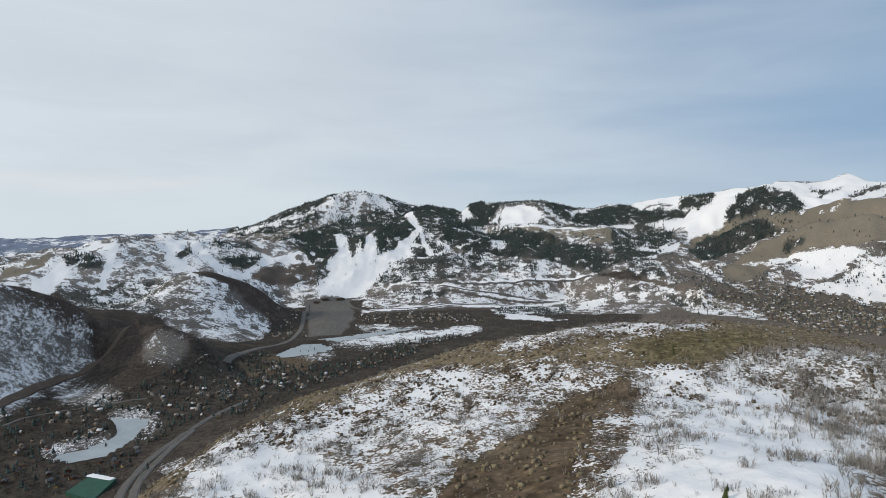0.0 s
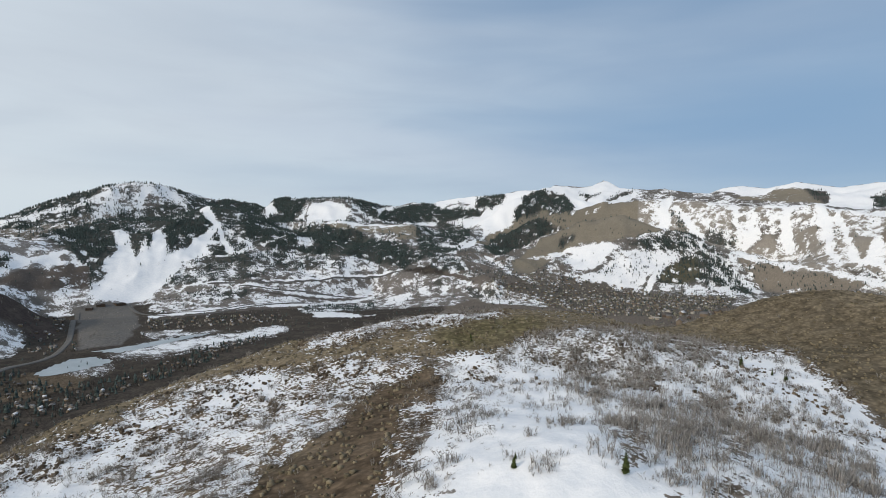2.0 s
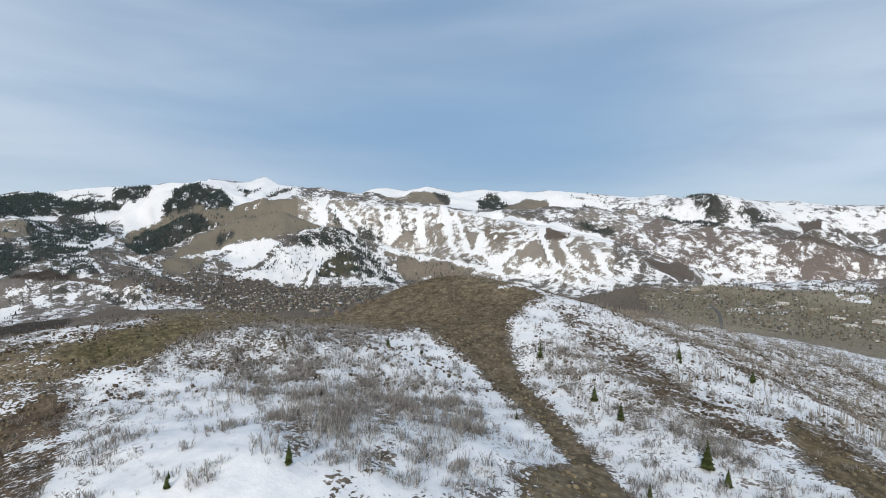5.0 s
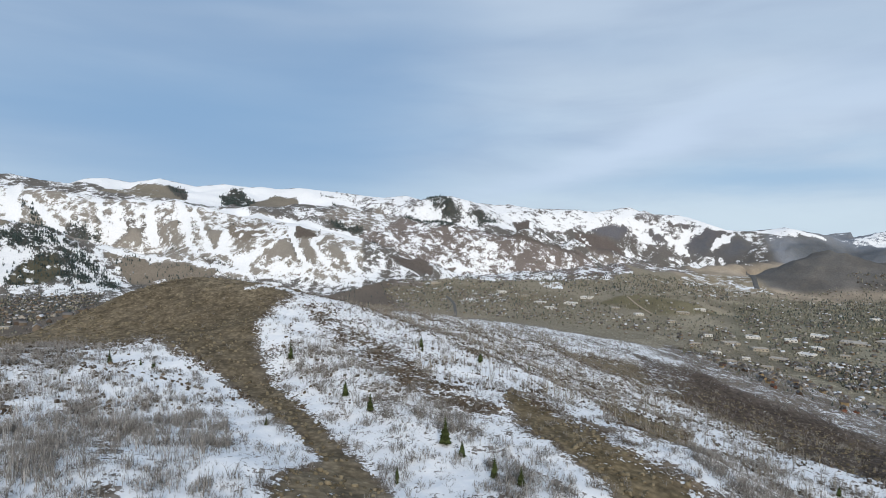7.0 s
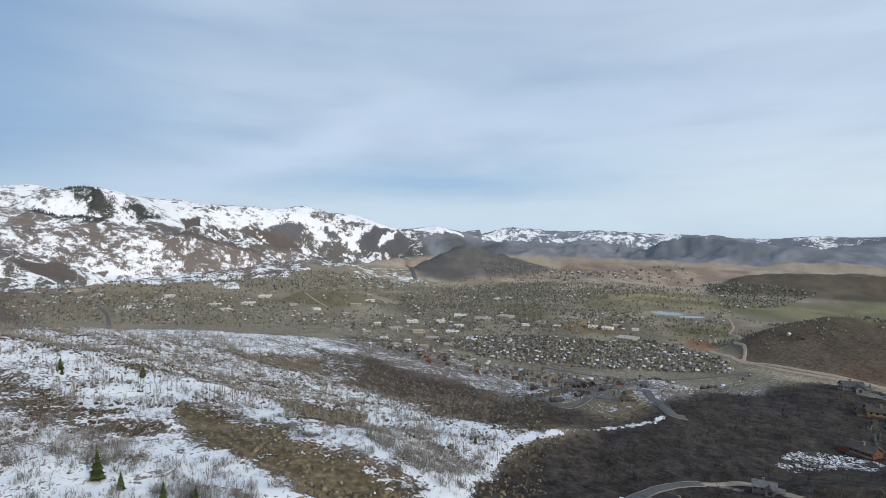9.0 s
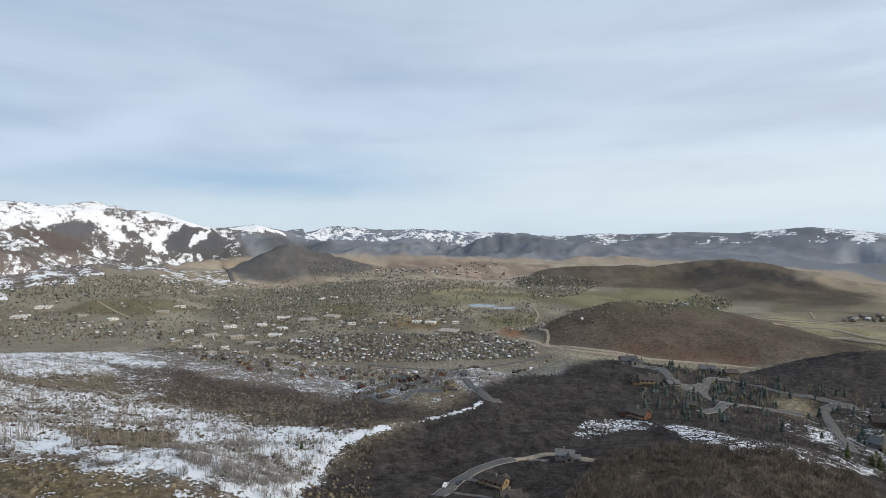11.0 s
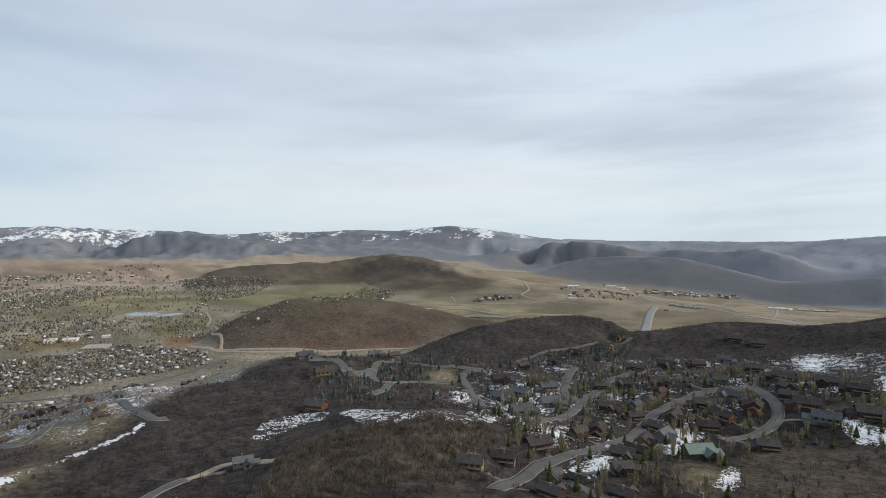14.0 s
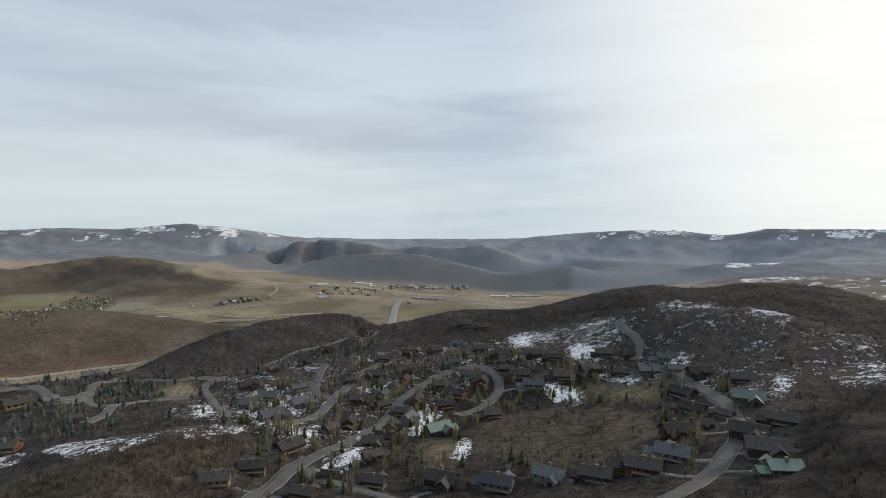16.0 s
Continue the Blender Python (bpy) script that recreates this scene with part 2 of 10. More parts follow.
WALLS = {
    "brown": plain("brown_log_siding", (0.045, 0.031, 0.022), (0.085, 0.06, 0.043), 0.6, 0.8, 0.4, 0.05, piece=True),
    "rust": plain("red_brown_siding", (0.105, 0.042, 0.026), (0.17, 0.075, 0.045), 0.6, 0.8, 0.4, 0.05, piece=True),
    "tan": plain("golden_tan_siding", (0.2, 0.145, 0.075), (0.3, 0.225, 0.125), 0.6, 0.8, 0.4, 0.05, piece=True),
    "grey": plain("grey_siding", (0.13, 0.128, 0.125), (0.2, 0.196, 0.19), 0.6, 0.8, 0.4, 0.05, piece=True),
    "green": plain("olive_siding", (0.09, 0.085, 0.06), (0.14, 0.13, 0.095), 0.6, 0.8, 0.4, 0.05, piece=True),
    "stucco": plain("tan_stucco", (0.28, 0.25, 0.2), (0.4, 0.36, 0.3), 0.3, 0.85, 0.2, 0.03),
    "white": plain("pale_stucco", (0.55, 0.53, 0.49), (0.7, 0.68, 0.64), 0.3, 0.85, 0.2, 0.03),
}
STONE = plain("rubble_stone", (0.13, 0.115, 0.1), (0.24, 0.215, 0.19), 1.2, 0.9, 0.6, 0.08)
TRIM = plain("pale_timber_trim", (0.14, 0.115, 0.085), (0.22, 0.185, 0.14), 1.5, 0.7, 0.2, 0.02)
MEMBRANE = plain("white_roof_membrane", (0.5, 0.5, 0.49), (0.68, 0.67, 0.65), 0.05, 0.7, 0.1, 0.02)
GRAVEL_ROOF = plain("tan_gravel_roof", (0.3, 0.28, 0.25), (0.42, 0.39, 0.35), 0.05, 0.9, 0.2, 0.02)
COURT = plain("green_court_surface", (0.02, 0.07, 0.05), (0.03, 0.1, 0.07), 0.2, 0.7, 0.1, 0.01)
METAL = plain("galvanised_metal", (0.35, 0.35, 0.35), (0.5, 0.5, 0.5), 1.0, 0.4, 0.1, 0.01, metal=0.7)
TYRE = plain("black_rubber", (0.015, 0.015, 0.015), (0.03, 0.03, 0.03), 3.0, 0.8, 0.1, 0.01)
SNOW_CAP = plain("old_snow", (0.7, 0.73, 0.78), (0.85, 0.86, 0.88), 0.4, 0.6, 0.3, 0.05)


def glass_material():
    m, n = material("window_glass")
    finish(n, (0.03, 0.035, 0.042, 1), 0.06, spec=0.6)
    return m


GLASS = glass_material()


def far_roofs():
    """Roofs far off: brown, grey and a few under snow, each house apart."""
    m, n = material("valley_roofs")
    p = n.node("ShaderNodeNewGeometry")
    r = n.node("ShaderNodeValToRGB", p.outputs["Random Per Island"])
    e = r.color_ramp.elements
    r.color_ramp.interpolation = "CONSTANT"
    e[0].color, e[1].color = (0.1, 0.088, 0.08, 1), (0.74, 0.76, 0.8, 1)
    e[1].position = 0.84
    for at, c in ((0.25, (0.16, 0.15, 0.145, 1)), (0.45, (0.19, 0.155, 0.125, 1)), (0.6, (0.26, 0.25, 0.24, 1)), (0.75, (0.36, 0.35, 0.34, 1))):
        k = e.new(at)
        k.color = c
    grain = n.noise(p.outputs["Position"], 0.6, 3.0)
    finish(n, n.mix(n.math("MULTIPLY", grain, 0.5), r.outputs[0], (0.1, 0.09, 0.08)), 0.8, bump=grain, reach=0.1)
    return m


def far_walls():
    m, n = material("valley_walls")
    p = n.node("ShaderNodeNewGeometry")
    r = n.node("ShaderNodeValToRGB", p.outputs["Random Per Island"])
    e = r.color_ramp.elements
    r.color_ramp.interpolation = "CONSTANT"
    e[0].color, e[1].color = (0.2, 0.16, 0.12, 1), (0.45, 0.42, 0.37, 1)
    e[1].position = 0.75
    for at, c in ((0.2, (0.2, 0.15, 0.1, 1)), (0.4, (0.1, 0.075, 0.06, 1)), (0.55, (0.27, 0.2, 0.12, 1)), (0.65, (0.3, 0.29, 0.27, 1))):
        k = e.new(at)
        k.color = c
    grain = n.noise(p.outputs["Position"], 0.8, 3.0)
    finish(n, n.mix(n.math("MULTIPLY", grain, 0.4), r.outputs[0], (0.08, 0.07, 0.06)), 0.85, bump=grain, reach=0.1)
    return m


FAR_ROOF, FAR_WALL = far_roofs(), far_walls()


# land lines: compass degrees, metres out and metres up, along crests, feet and floors
LAND = {}
LAND["skyline_lake_range"] = [(-40.42, 4880, 250.1), (-39.02, 4880, 249.7), (-36.81, 4880, 240.9), (-34.46, 4880, 265), (-31.54, 4880, 286.4), (-29.34, 4880, 278.1), (-25.62, 4880, 246.9), (-21.13, 4880, 227.7)]
LAND["crest_bald_mountain"] = [(-21.13, 3709, 313), (-19.04, 3744, 361.3), (-16.35, 3789, 446.2), (-14.15, 3824, 510.8), (-11.33, 3869, 578.8), (-9.33, 3900, 607.1), (-7.6, 3963, 605.9), (-4.97, 4059, 569.7), (-2.62, 4143, 521.3), (-1.43, 4186, 532.7), (0.93, 4270, 502.9), (1.76, 4300, 473.4)]
LAND["crest_empire"] = [(2.7, 4100, 524.6), (3.88, 4085, 549), (5.64, 4062, 539), (7.97, 4031, 549), (10.27, 4000, 550.2), (11.98, 4180, 539.3), (13.67, 4360, 513.5), (15.33, 4540, 521.1), (16.7, 4581, 558.2), (18.58, 4538, 535.9), (19.63, 4512, 568.5), (23.2, 4425, 599.8), (25.17, 4375, 600.6), (27.99, 4300, 636), (29.8, 4300, 638.4), (31.11, 4300, 657)]
LAND["crest_jupiter"] = [(30.35, 4300, 655.5), (31.23, 4345, 677.7), (33.01, 4435, 677.2), (34.19, 4495, 672), (35.2, 4550, 690), (36.25, 4600, 742), (37.2, 4596, 695), (37.72, 4595, 668), (40.63, 4585, 647.5), (41.79, 4580, 656), (43.51, 4574, 626.7), (45.77, 4566, 606.1), (46.88, 4562, 645.8), (48.53, 4556, 656.9), (50.43, 4548, 631.4), (52.8, 4539, 670.9), (55.87, 4527, 620.7), (58.31, 4516, 644.3), (60.66, 4506, 625.3), (62.02, 4500, 633.4)]
LAND["crest_pinecone"] = [(62.28, 4500, 625.8), (65.23, 4403, 628.2), (68.16, 4306, 598.4), (71.62, 4190, 567.7), (73.9, 4113, 544.9), (76.12, 4035, 558.8), (77.77, 3977, 522.2), (79.92, 3900, 546.4), (80.97, 3957, 548.7), (83.56, 4100, 511.2), (85.56, 4214, 502.7), (87.01, 4300, 508.9), (89.37, 4347, 480.1), (91.63, 4394, 475.1), (93.78, 4442, 473.8), (95.44, 4479, 453.6), (97.02, 4517, 475.2), (98.92, 4564, 495.9), (100.31, 4600, 472.3)]
LAND["crest_canyons"] = [(99.93, 4600, 460.3), (101.06, 4590, 438.1), (103.34, 4571, 430.5), (104.49, 4562, 408), (105.65, 4552, 371.5), (107.41, 4538, 321.2), (109.17, 4524, 308.1), (112.12, 4500, 337.5), (115.08, 4562, 283.1), (116.86, 4600, 260.2)]
LAND["skyline_wasatch"] = [(115.67, 4880, 292.3), (116.85, 4880, 303), (119.78, 4880, 324.7), (122.68, 4880, 311.3), (125.53, 4880, 288.2), (128.32, 4880, 304.5), (131.03, 4880, 286.9), (136.21, 4880, 276.5), (140.09, 4880, 261.6), (141.03, 4880, 244.8), (143.72, 4880, 247.9)]
LAND["skyline_lamb"] = [(144.52, 4800, 253.2), (146.89, 4800, 272.9), (149.83, 4800, 268), (155.61, 4800, 292.5), (159.53, 4800, 282.9), (162.24, 4800, 311.3), (164.87, 4800, 329.6), (168.41, 4800, 306.1), (171.3, 4800, 270.6), (174.49, 4800, 228.5)]
LAND["skyline_east"] = [(177.1, 4880, 220.8), (182.25, 4880, 206.6), (188.12, 4880, 208.1), (194.03, 4880, 210.6), (198.13, 4880, 217.9), (200.44, 4880, 239.2), (203.83, 4880, 265.8), (205.49, 4880, 276.5), (210.83, 4880, 298.2), (212.88, 4880, 299.1), (214.86, 4880, 277.1), (217.26, 4880, 256.2), (218.65, 4880, 270.7), (220.87, 4880, 311.3), (224.65, 4880, 308.4), (229.12, 4880, 306.2), (231.61, 4880, 307.3)]
LAND["foothills_west"] = [(116.87, 4350, 163.7), (120.97, 4350, 184.6), (124.42, 4350, 161.1), (128.89, 4350, 174.6), (132.65, 4350, 153.8), (136.24, 4350, 184.1), (140.11, 4350, 213.8)]
LAND["foothills_lamb"] = [(139.2, 4300, 178.7), (143.93, 4307, 160), (148.66, 4314, 186.8), (153.91, 4322, 170.1), (158.44, 4328, 197.9), (163.32, 4336, 183.2), (167.44, 4343, 202.6), (171.32, 4350, 173.3)]
LAND["deer_crest_ridge"] = [(-41.14, 2300, 156.5), (-39.05, 2300, 182), (-37.58, 2352, 204.2), (-35.27, 2430, 233.4), (-33.24, 2496, 254), (-29.79, 2600, 281.3), (-27.04, 2695, 295.5), (-24.65, 2774, 295.8), (-22.66, 2837, 271.7), (-20.62, 2900, 279.5)]
LAND["bald_shoulder"] = [(-20.62, 3000, 278.7), (-16.36, 3089, 306), (-13.03, 3156, 338.7), (-10.77, 3200, 340), (-7.31, 3264, 358.6), (-2.61, 3350, 437.5), (0.94, 3227, 376.8), (4.49, 3105, 294.5), (10.31, 2900, 237)]
LAND["bald_foot"] = [(-19.59, 2300, 113.3), (-16.38, 2277, 55.6), (-12.48, 2250, 66.2), (-9.62, 2261, 44.7), (-4.96, 2278, 78.4), (0.96, 2300, 105), (6.86, 2367, 108.9), (12.62, 2433, 100.4), (18.11, 2500, 150.4)]
LAND["empire_bench"] = [(2.71, 3300, 378.8), (6.82, 3321, 369.5), (12.57, 3352, 356.7), (16.99, 3376, 346.9), (21.23, 3400, 297.9)]
LAND["empire_gulch"] = [(17, 3100, 281.8), (19.68, 2967, 240.1), (20.98, 2900, 228.2), (22.76, 3250, 267.4), (23.99, 3500, 331.6)]
LAND["rise_flagstaff"] = [(23.98, 3600, 400.3), (26.14, 3695, 487.2), (28.46, 3800, 558), (30.69, 3800, 552.9)]
LAND["town_gulch"] = [(21.25, 2700, 194.3), (23.31, 2450, 124.2), (25.29, 2200, 103.6)]
LAND["snow_hill_crest"] = [(-41.14, 1250, 217.1), (-39.06, 1250, 203.7), (-36.86, 1265, 188.2), (-34.91, 1278, 172.6), (-31.17, 1300, 138.5), (-27.1, 1210, 126), (-24.22, 1150, 97)]
LAND["snow_hill_foot"] = [(-41.96, 954, 45), (-39.18, 1054, 45), (-36.17, 1149, 45), (-32.5, 1270, 45), (-29.88, 1389, 45), (-27.13, 1291, 45), (-25.21, 1301, 45)]
LAND["dome_crest"] = [(-28.71, 1750, 118.9), (-27.08, 1771, 163.2), (-24.67, 1802, 188.8), (-22.68, 1827, 184.1), (-20.64, 1851, 156), (-18.53, 1876, 119.2), (-16.38, 1900, 58.2)]
LAND["dome_foot"] = [(-24.22, 1300, 68), (-21.7, 1390, 50.2), (-19.09, 1480, 34.1), (-16.39, 1680, 19.1), (-14.73, 1800, 42.1)]
LAND["deer_floor_a"] = [(-37.02, 747, 42), (-32.13, 850, 42), (-29.03, 903, 42), (-26.68, 1014, 42), (-21.71, 1145, 42), (-15.29, 1270, 42), (-10.78, 1557, 42)]
LAND["deer_floor_b"] = [(-33.87, 655, 42), (-25.25, 847, 42), (-17.49, 1028, 42), (-9.63, 1132, 42), (-1.39, 1366, 42), (4.54, 1543, 42), (6.88, 1981, 42)]
LAND["deer_floor_c"] = [(-13.05, 1396, 42), (-11.92, 1917, 42), (-4.95, 1756, 42), (6.87, 2249, 42), (12.63, 2404, 42)]
LAND["town_floor"] = [(19.64, 1678, 48), (24.23, 1845, 48), (28.92, 1742, 48), (33.67, 1837, 48), (38.4, 2090, 48), (43.05, 2322, 48), (45.35, 1898, 48)]
LAND["town_floor_b"] = [(24.47, 2185, 50), (30.17, 2130, 50), (34.74, 2412, 50), (39.68, 2560, 50), (44.98, 2167, 50), (48.87, 1965, 50)]
LAND["treasure_crest"] = [(27.29, 2850, 208.1), (29.39, 2907, 255.6), (32.03, 2975, 315.6), (34.81, 3043, 364.9), (37.23, 3100, 388.4), (39.73, 3030, 368.4), (41.8, 2974, 325.2), (44.46, 2904, 268.3), (47.2, 2834, 169.8), (50.59, 2750, 60.7)]
LAND["treasure_foot"] = [(27.27, 2500, 133.6), (32.43, 2527, 112), (36.19, 2544, 105.1), (39.68, 2560, 69.8), (43.9, 2560, 56.9), (48.31, 2560, 57.9)]
LAND["treasure_bench"] = [(32.45, 2800, 180.6), (36.22, 2811, 242.8), (39.71, 2820, 241.9), (42.84, 2820, 213.8)]
LAND["ontario_crest"] = [(24.55, 3150, 240.2), (27.32, 3275, 320.6), (30.28, 3400, 398), (32.96, 3460, 450.3), (36.26, 3530, 485.2), (39.75, 3600, 529.4), (42.35, 3650, 533.8)]
LAND["resort_brow"] = [(42.34, 3650, 519.6), (46.12, 3548, 483.7), (50.6, 3432, 464.8), (56.39, 3287, 427.9), (59.93, 3200, 386.2), (64.07, 3060, 345.6), (68.19, 2920, 308.2), (71.67, 2800, 260.2), (74.52, 2790, 199.6), (77.31, 2779, 152), (80.55, 2767, 115.4), (84.69, 2750, 78)]
LAND["resort_foot"] = [(42.32, 3250, 264.3), (48.33, 3041, 215), (53.48, 2871, 166.7), (58.77, 2700, 110.4), (62.33, 2618, 78.6), (67.06, 2509, 48.3), (71.72, 2400, 62.9), (78.43, 2425, 87.7), (84.69, 2450, 88.2)]
LAND["resort_dip"] = [(59.93, 3400, 423.1), (65.25, 3305, 386.8), (71.08, 3200, 319.4), (76.19, 3050, 212.8)]
LAND["iron_crest"] = [(64.65, 3700, 446.6), (69.91, 3588, 442.2), (73.92, 3500, 392.3), (78.89, 3392, 348.7), (82.06, 3320, 325.2), (87.08, 3200, 247.3), (91.71, 3178, 180.2), (97.15, 3150, 118.4)]
LAND["iron_foot"] = [(80.56, 2750, 95), (84.69, 2728, 79.8), (89.5, 2700, 94.2), (93.91, 2812, 106.1), (97.92, 2924, 118.7), (100.43, 3000, 135.4)]
LAND["canyon_mid"] = [(86.4, 3700, 337.5), (88.81, 3756, 269.2), (92.34, 3833, 213.9), (95.52, 3900, 173.7), (99.92, 4000, 129.5), (104.5, 4100, 103.8)]
LAND["canyon_front"] = [(88.45, 3300, 317.0), (93.17, 3350, 249.7), (97.25, 3400, 181.4), (101.24, 3450, 113.2), (104.56, 3500, 62.5)]
LAND["canyon_foot"] = [(92.33, 3150, 82.7), (96.59, 3239, 98.4), (102.19, 3350, 95.6), (108, 3656, 114), (112.74, 3900, 94.9), (116.87, 4200, 116.4)]
LAND["valley_a"] = [(77.63, 2405, 45), (81.8, 2748, 45), (86.35, 2929, 45), (92.32, 3088, 45), (99.92, 3271, 45), (107.42, 4030, 45)]
LAND["valley_b"] = [(83.98, 1583, 42), (91.26, 1589, 42), (99.92, 1676, 42), (108.03, 1649, 42), (116.92, 1842, 42), (125.62, 2137, 42), (136.31, 2632, 42)]
LAND["valley_c"] = [(108.04, 1302, 42), (116.96, 1182, 42), (125.68, 1344, 42), (132.79, 1479, 42), (138.86, 1470, 42), (142.63, 1256, 42)]
LAND["valley_d"] = [(119.93, 1040, 42), (128.53, 1054, 42), (136.47, 1089, 42), (142.19, 1197, 42)]
LAND["valley_far"] = [(103.34, 3500, 86.1), (117.47, 3850, 108.2), (125.57, 3839, 116.4), (131.08, 3831, 105.2), (136.26, 3823, 96.3), (143.33, 3812, 105.8), (149.51, 3800, 129.2)]
LAND["knob_crest"] = [(109.65, 3320, 68.8), (110.94, 3320, 97.1), (112.69, 3320, 139.4), (114.13, 3320, 177.8), (115.27, 3320, 195.5), (116.42, 3320, 179.5), (117.83, 3320, 153.9), (119.51, 3320, 132.3), (121.71, 3320, 108.7), (123.86, 3320, 85.8)]
LAND["knob_foot"] = [(108.01, 2950, 37.1), (110.08, 2955, 45.9), (113.94, 2964, 30.8), (118.67, 2976, 32.7), (124.46, 2990, 52.7), (128.38, 3000, 63.3)]
LAND["meadow_hill"] = [(96.04, 2000, 46.5), (98.24, 2020, 72.2), (100.49, 2040, 74.5), (104.5, 2075, 58), (107.43, 2100, 15.1)]
LAND["dark_range_foot"] = [(131.08, 4150, 80.8), (135.24, 4163, 127.9), (138.69, 4175, 172.7), (141.04, 4183, 195.4), (145.46, 4200, 183.7)]
LAND["plain_lamb"] = [(135.69, 3900, 103), (142.74, 3900, 100.7), (156.76, 3900, 128.7), (164.91, 3900, 105.3), (169.91, 3900, 119.6)]
LAND["round_hills"] = [(138.61, 2900, 56.8), (141.56, 2915, 84.8), (145.12, 2932, 98.4), (149.25, 2953, 112.9), (152.76, 2971, 113.1), (155.63, 2985, 138), (158.45, 3000, 157), (161.2, 2891, 143.9), (163.87, 2783, 119.5), (167.47, 2630, 103.4), (170.42, 2500, 87.2)]
LAND["round_foot"] = [(138.6, 2500, 51.6), (142.74, 2461, 61.9), (148.67, 2406, 65.3), (153.93, 2356, 80), (159.58, 2300, 78.2), (164.94, 2250, 67.6), (169.95, 2200, 70.8)]
LAND["red_hill_crest"] = [(141.67, 1330, 63.5), (142.74, 1380, 80.3), (145.12, 1450, 94.8), (148.08, 1520, 107.5), (149.85, 1560, 109.3), (153.36, 1590, 102.3), (156.8, 1600, 95.1), (160.15, 1590, 83.5), (163.93, 1560, 69.0), (167.54, 1500, 57.4), (170.49, 1440, 53.7)]
LAND["red_hill_foot"] = [(141.25, 1265, 48.7), (142.73, 1200, 46.3), (146.9, 1170, 45.5), (152.22, 1163, 41.9), (156.83, 1180, 41.9), (161.28, 1230, 38.9), (165.52, 1300, 46.2)]
LAND["red_hill_back"] = [(143.93, 2041, 43), (151.02, 2240, 43), (159.59, 2116, 43), (162.32, 1868, 43), (170, 1650, 43), (173.74, 1566, 43)]
LAND["plain_mid"] = [(154.8, 2571, 45), (161.15, 1984, 45), (168.42, 1696, 45), (173.73, 1596, 45), (179.35, 1614, 45), (184.59, 1597, 45)]
LAND["plain_junction"] = [(171.06, 2670, 50), (177.08, 2474, 50), (181.66, 2222, 50), (188.73, 2024, 50), (197.03, 1752, 50), (202.79, 1929, 50)]
LAND["plain_edge"] = [(163.52, 2900, 100.5), (168.46, 2933, 80.2), (173.75, 2967, 48.3), (179.36, 3000, 10.2), (185.18, 3000, -8), (194.07, 3000, -31.1), (202.78, 3000, -27.8), (206.12, 3000, -7.1)]
LAND["long_hill"] = [(173.46, 3650, 21.7), (176.88, 3600, 94.9), (180.22, 3560, 125.6), (185.53, 3520, 144.2), (188.56, 3480, 126.9), (192.4, 3420, 79.9), (195.98, 3350, 36.6), (198.49, 3320, 43.9), (200.85, 3340, 64.3), (203.36, 3380, 83.6)]
LAND["east_hills_a"] = [(171.08, 4100, 157.2), (174.87, 4108, 188.1), (179.36, 4117, 187.4), (184, 4126, 153.4), (188.71, 4136, 153.9), (194.05, 4146, 104.2), (200.46, 4159, 66.2), (206.08, 4170, 72.8), (210.36, 4179, 107.7), (212.92, 4185, 127.7), (215.4, 4191, 88.5), (219.16, 4200, 66.1)]
LAND["east_hills_b"] = [(212.44, 3400, 64.9), (215.89, 3371, 111.9), (219.62, 3338, 115.1), (223.49, 3300, 142.9), (226.3, 3268, 134.1), (229.22, 3233, 91.1), (231.72, 3200, 76.7)]
LAND["east_hills_c"] = [(214.89, 4400, 167.9), (218.22, 4400, 160.9), (222.63, 4400, 180.3), (226.65, 4400, 187.7), (227.78, 4400, 197.1), (230.3, 4400, 177.4)]
LAND["low_hills"] = [(168.77, 4050, 100.1), (172.28, 4020, 140.8), (175.73, 4000, 192.6), (179.1, 4000, 210.8), (182.37, 4020, 173.1), (185.01, 4040, 132.1), (188.05, 4060, 166.4), (191.43, 4080, 159.0), (194.17, 4100, 184.7), (196.78, 4120, 152.0)]
LAND["far_spur"] = [(130.6, 4150, 117.3), (132.28, 4170, 142.7), (134.47, 4200, 195.1), (137.23, 4230, 239.0), (139.63, 4250, 254.0), (142.63, 4250, 225.2)]
LAND["east_plain"] = [(196.98, 4300, 107.8), (205.53, 4060, 106.4), (210.89, 3900, 64.7), (215.92, 3000, 56.9), (222.7, 2700, 85.1), (229.26, 2420, 94.9), (231.75, 2300, 94.9)]
LAND["home_crest"] = [(-31.35, 200, 208.1), (-28.16, 200, 216.8), (-21.75, 240, 218.1), (-16.41, 270, 220.5), (-9.63, 294, 220.9), (-4.94, 310, 225.5), (2.77, 327, 234.2), (12.66, 350, 242.9), (19.23, 364, 247.6), (25.81, 380, 246.7), (32.59, 380, 248), (39.15, 380, 245.8)]
LAND["home_mid"] = [(-20.73, 190, 219.6), (-10.79, 209, 220.3), (1.01, 230, 227.7), (12.7, 245, 237.6), (23.41, 260, 242.9), (32.64, 271, 247.9), (38.9, 280, 248.1)]
LAND["home_near"] = [(-4.92, 140, 233.8), (7, 132, 239.4), (18.34, 125, 246.6), (28.38, 125, 251.8), (36.83, 125, 256.7)]
LAND["saddle"] = [(22.23, 380, 247), (27.21, 385, 248.5), (32.38, 390, 244), (37.13, 382, 239.7), (41.21, 376, 238), (44.96, 370, 235.1)]
LAND["bowl"] = [(34.66, 260, 241.5), (42.24, 266, 239.6), (48.29, 270, 236.9), (53.48, 253, 237.3), (57.61, 240, 232.6)]
LAND["bowl_low"] = [(32.24, 125, 255.2), (38.31, 115, 252.4), (44.9, 126, 250.5), (53.48, 140, 244.9), (61.22, 150, 240.4)]
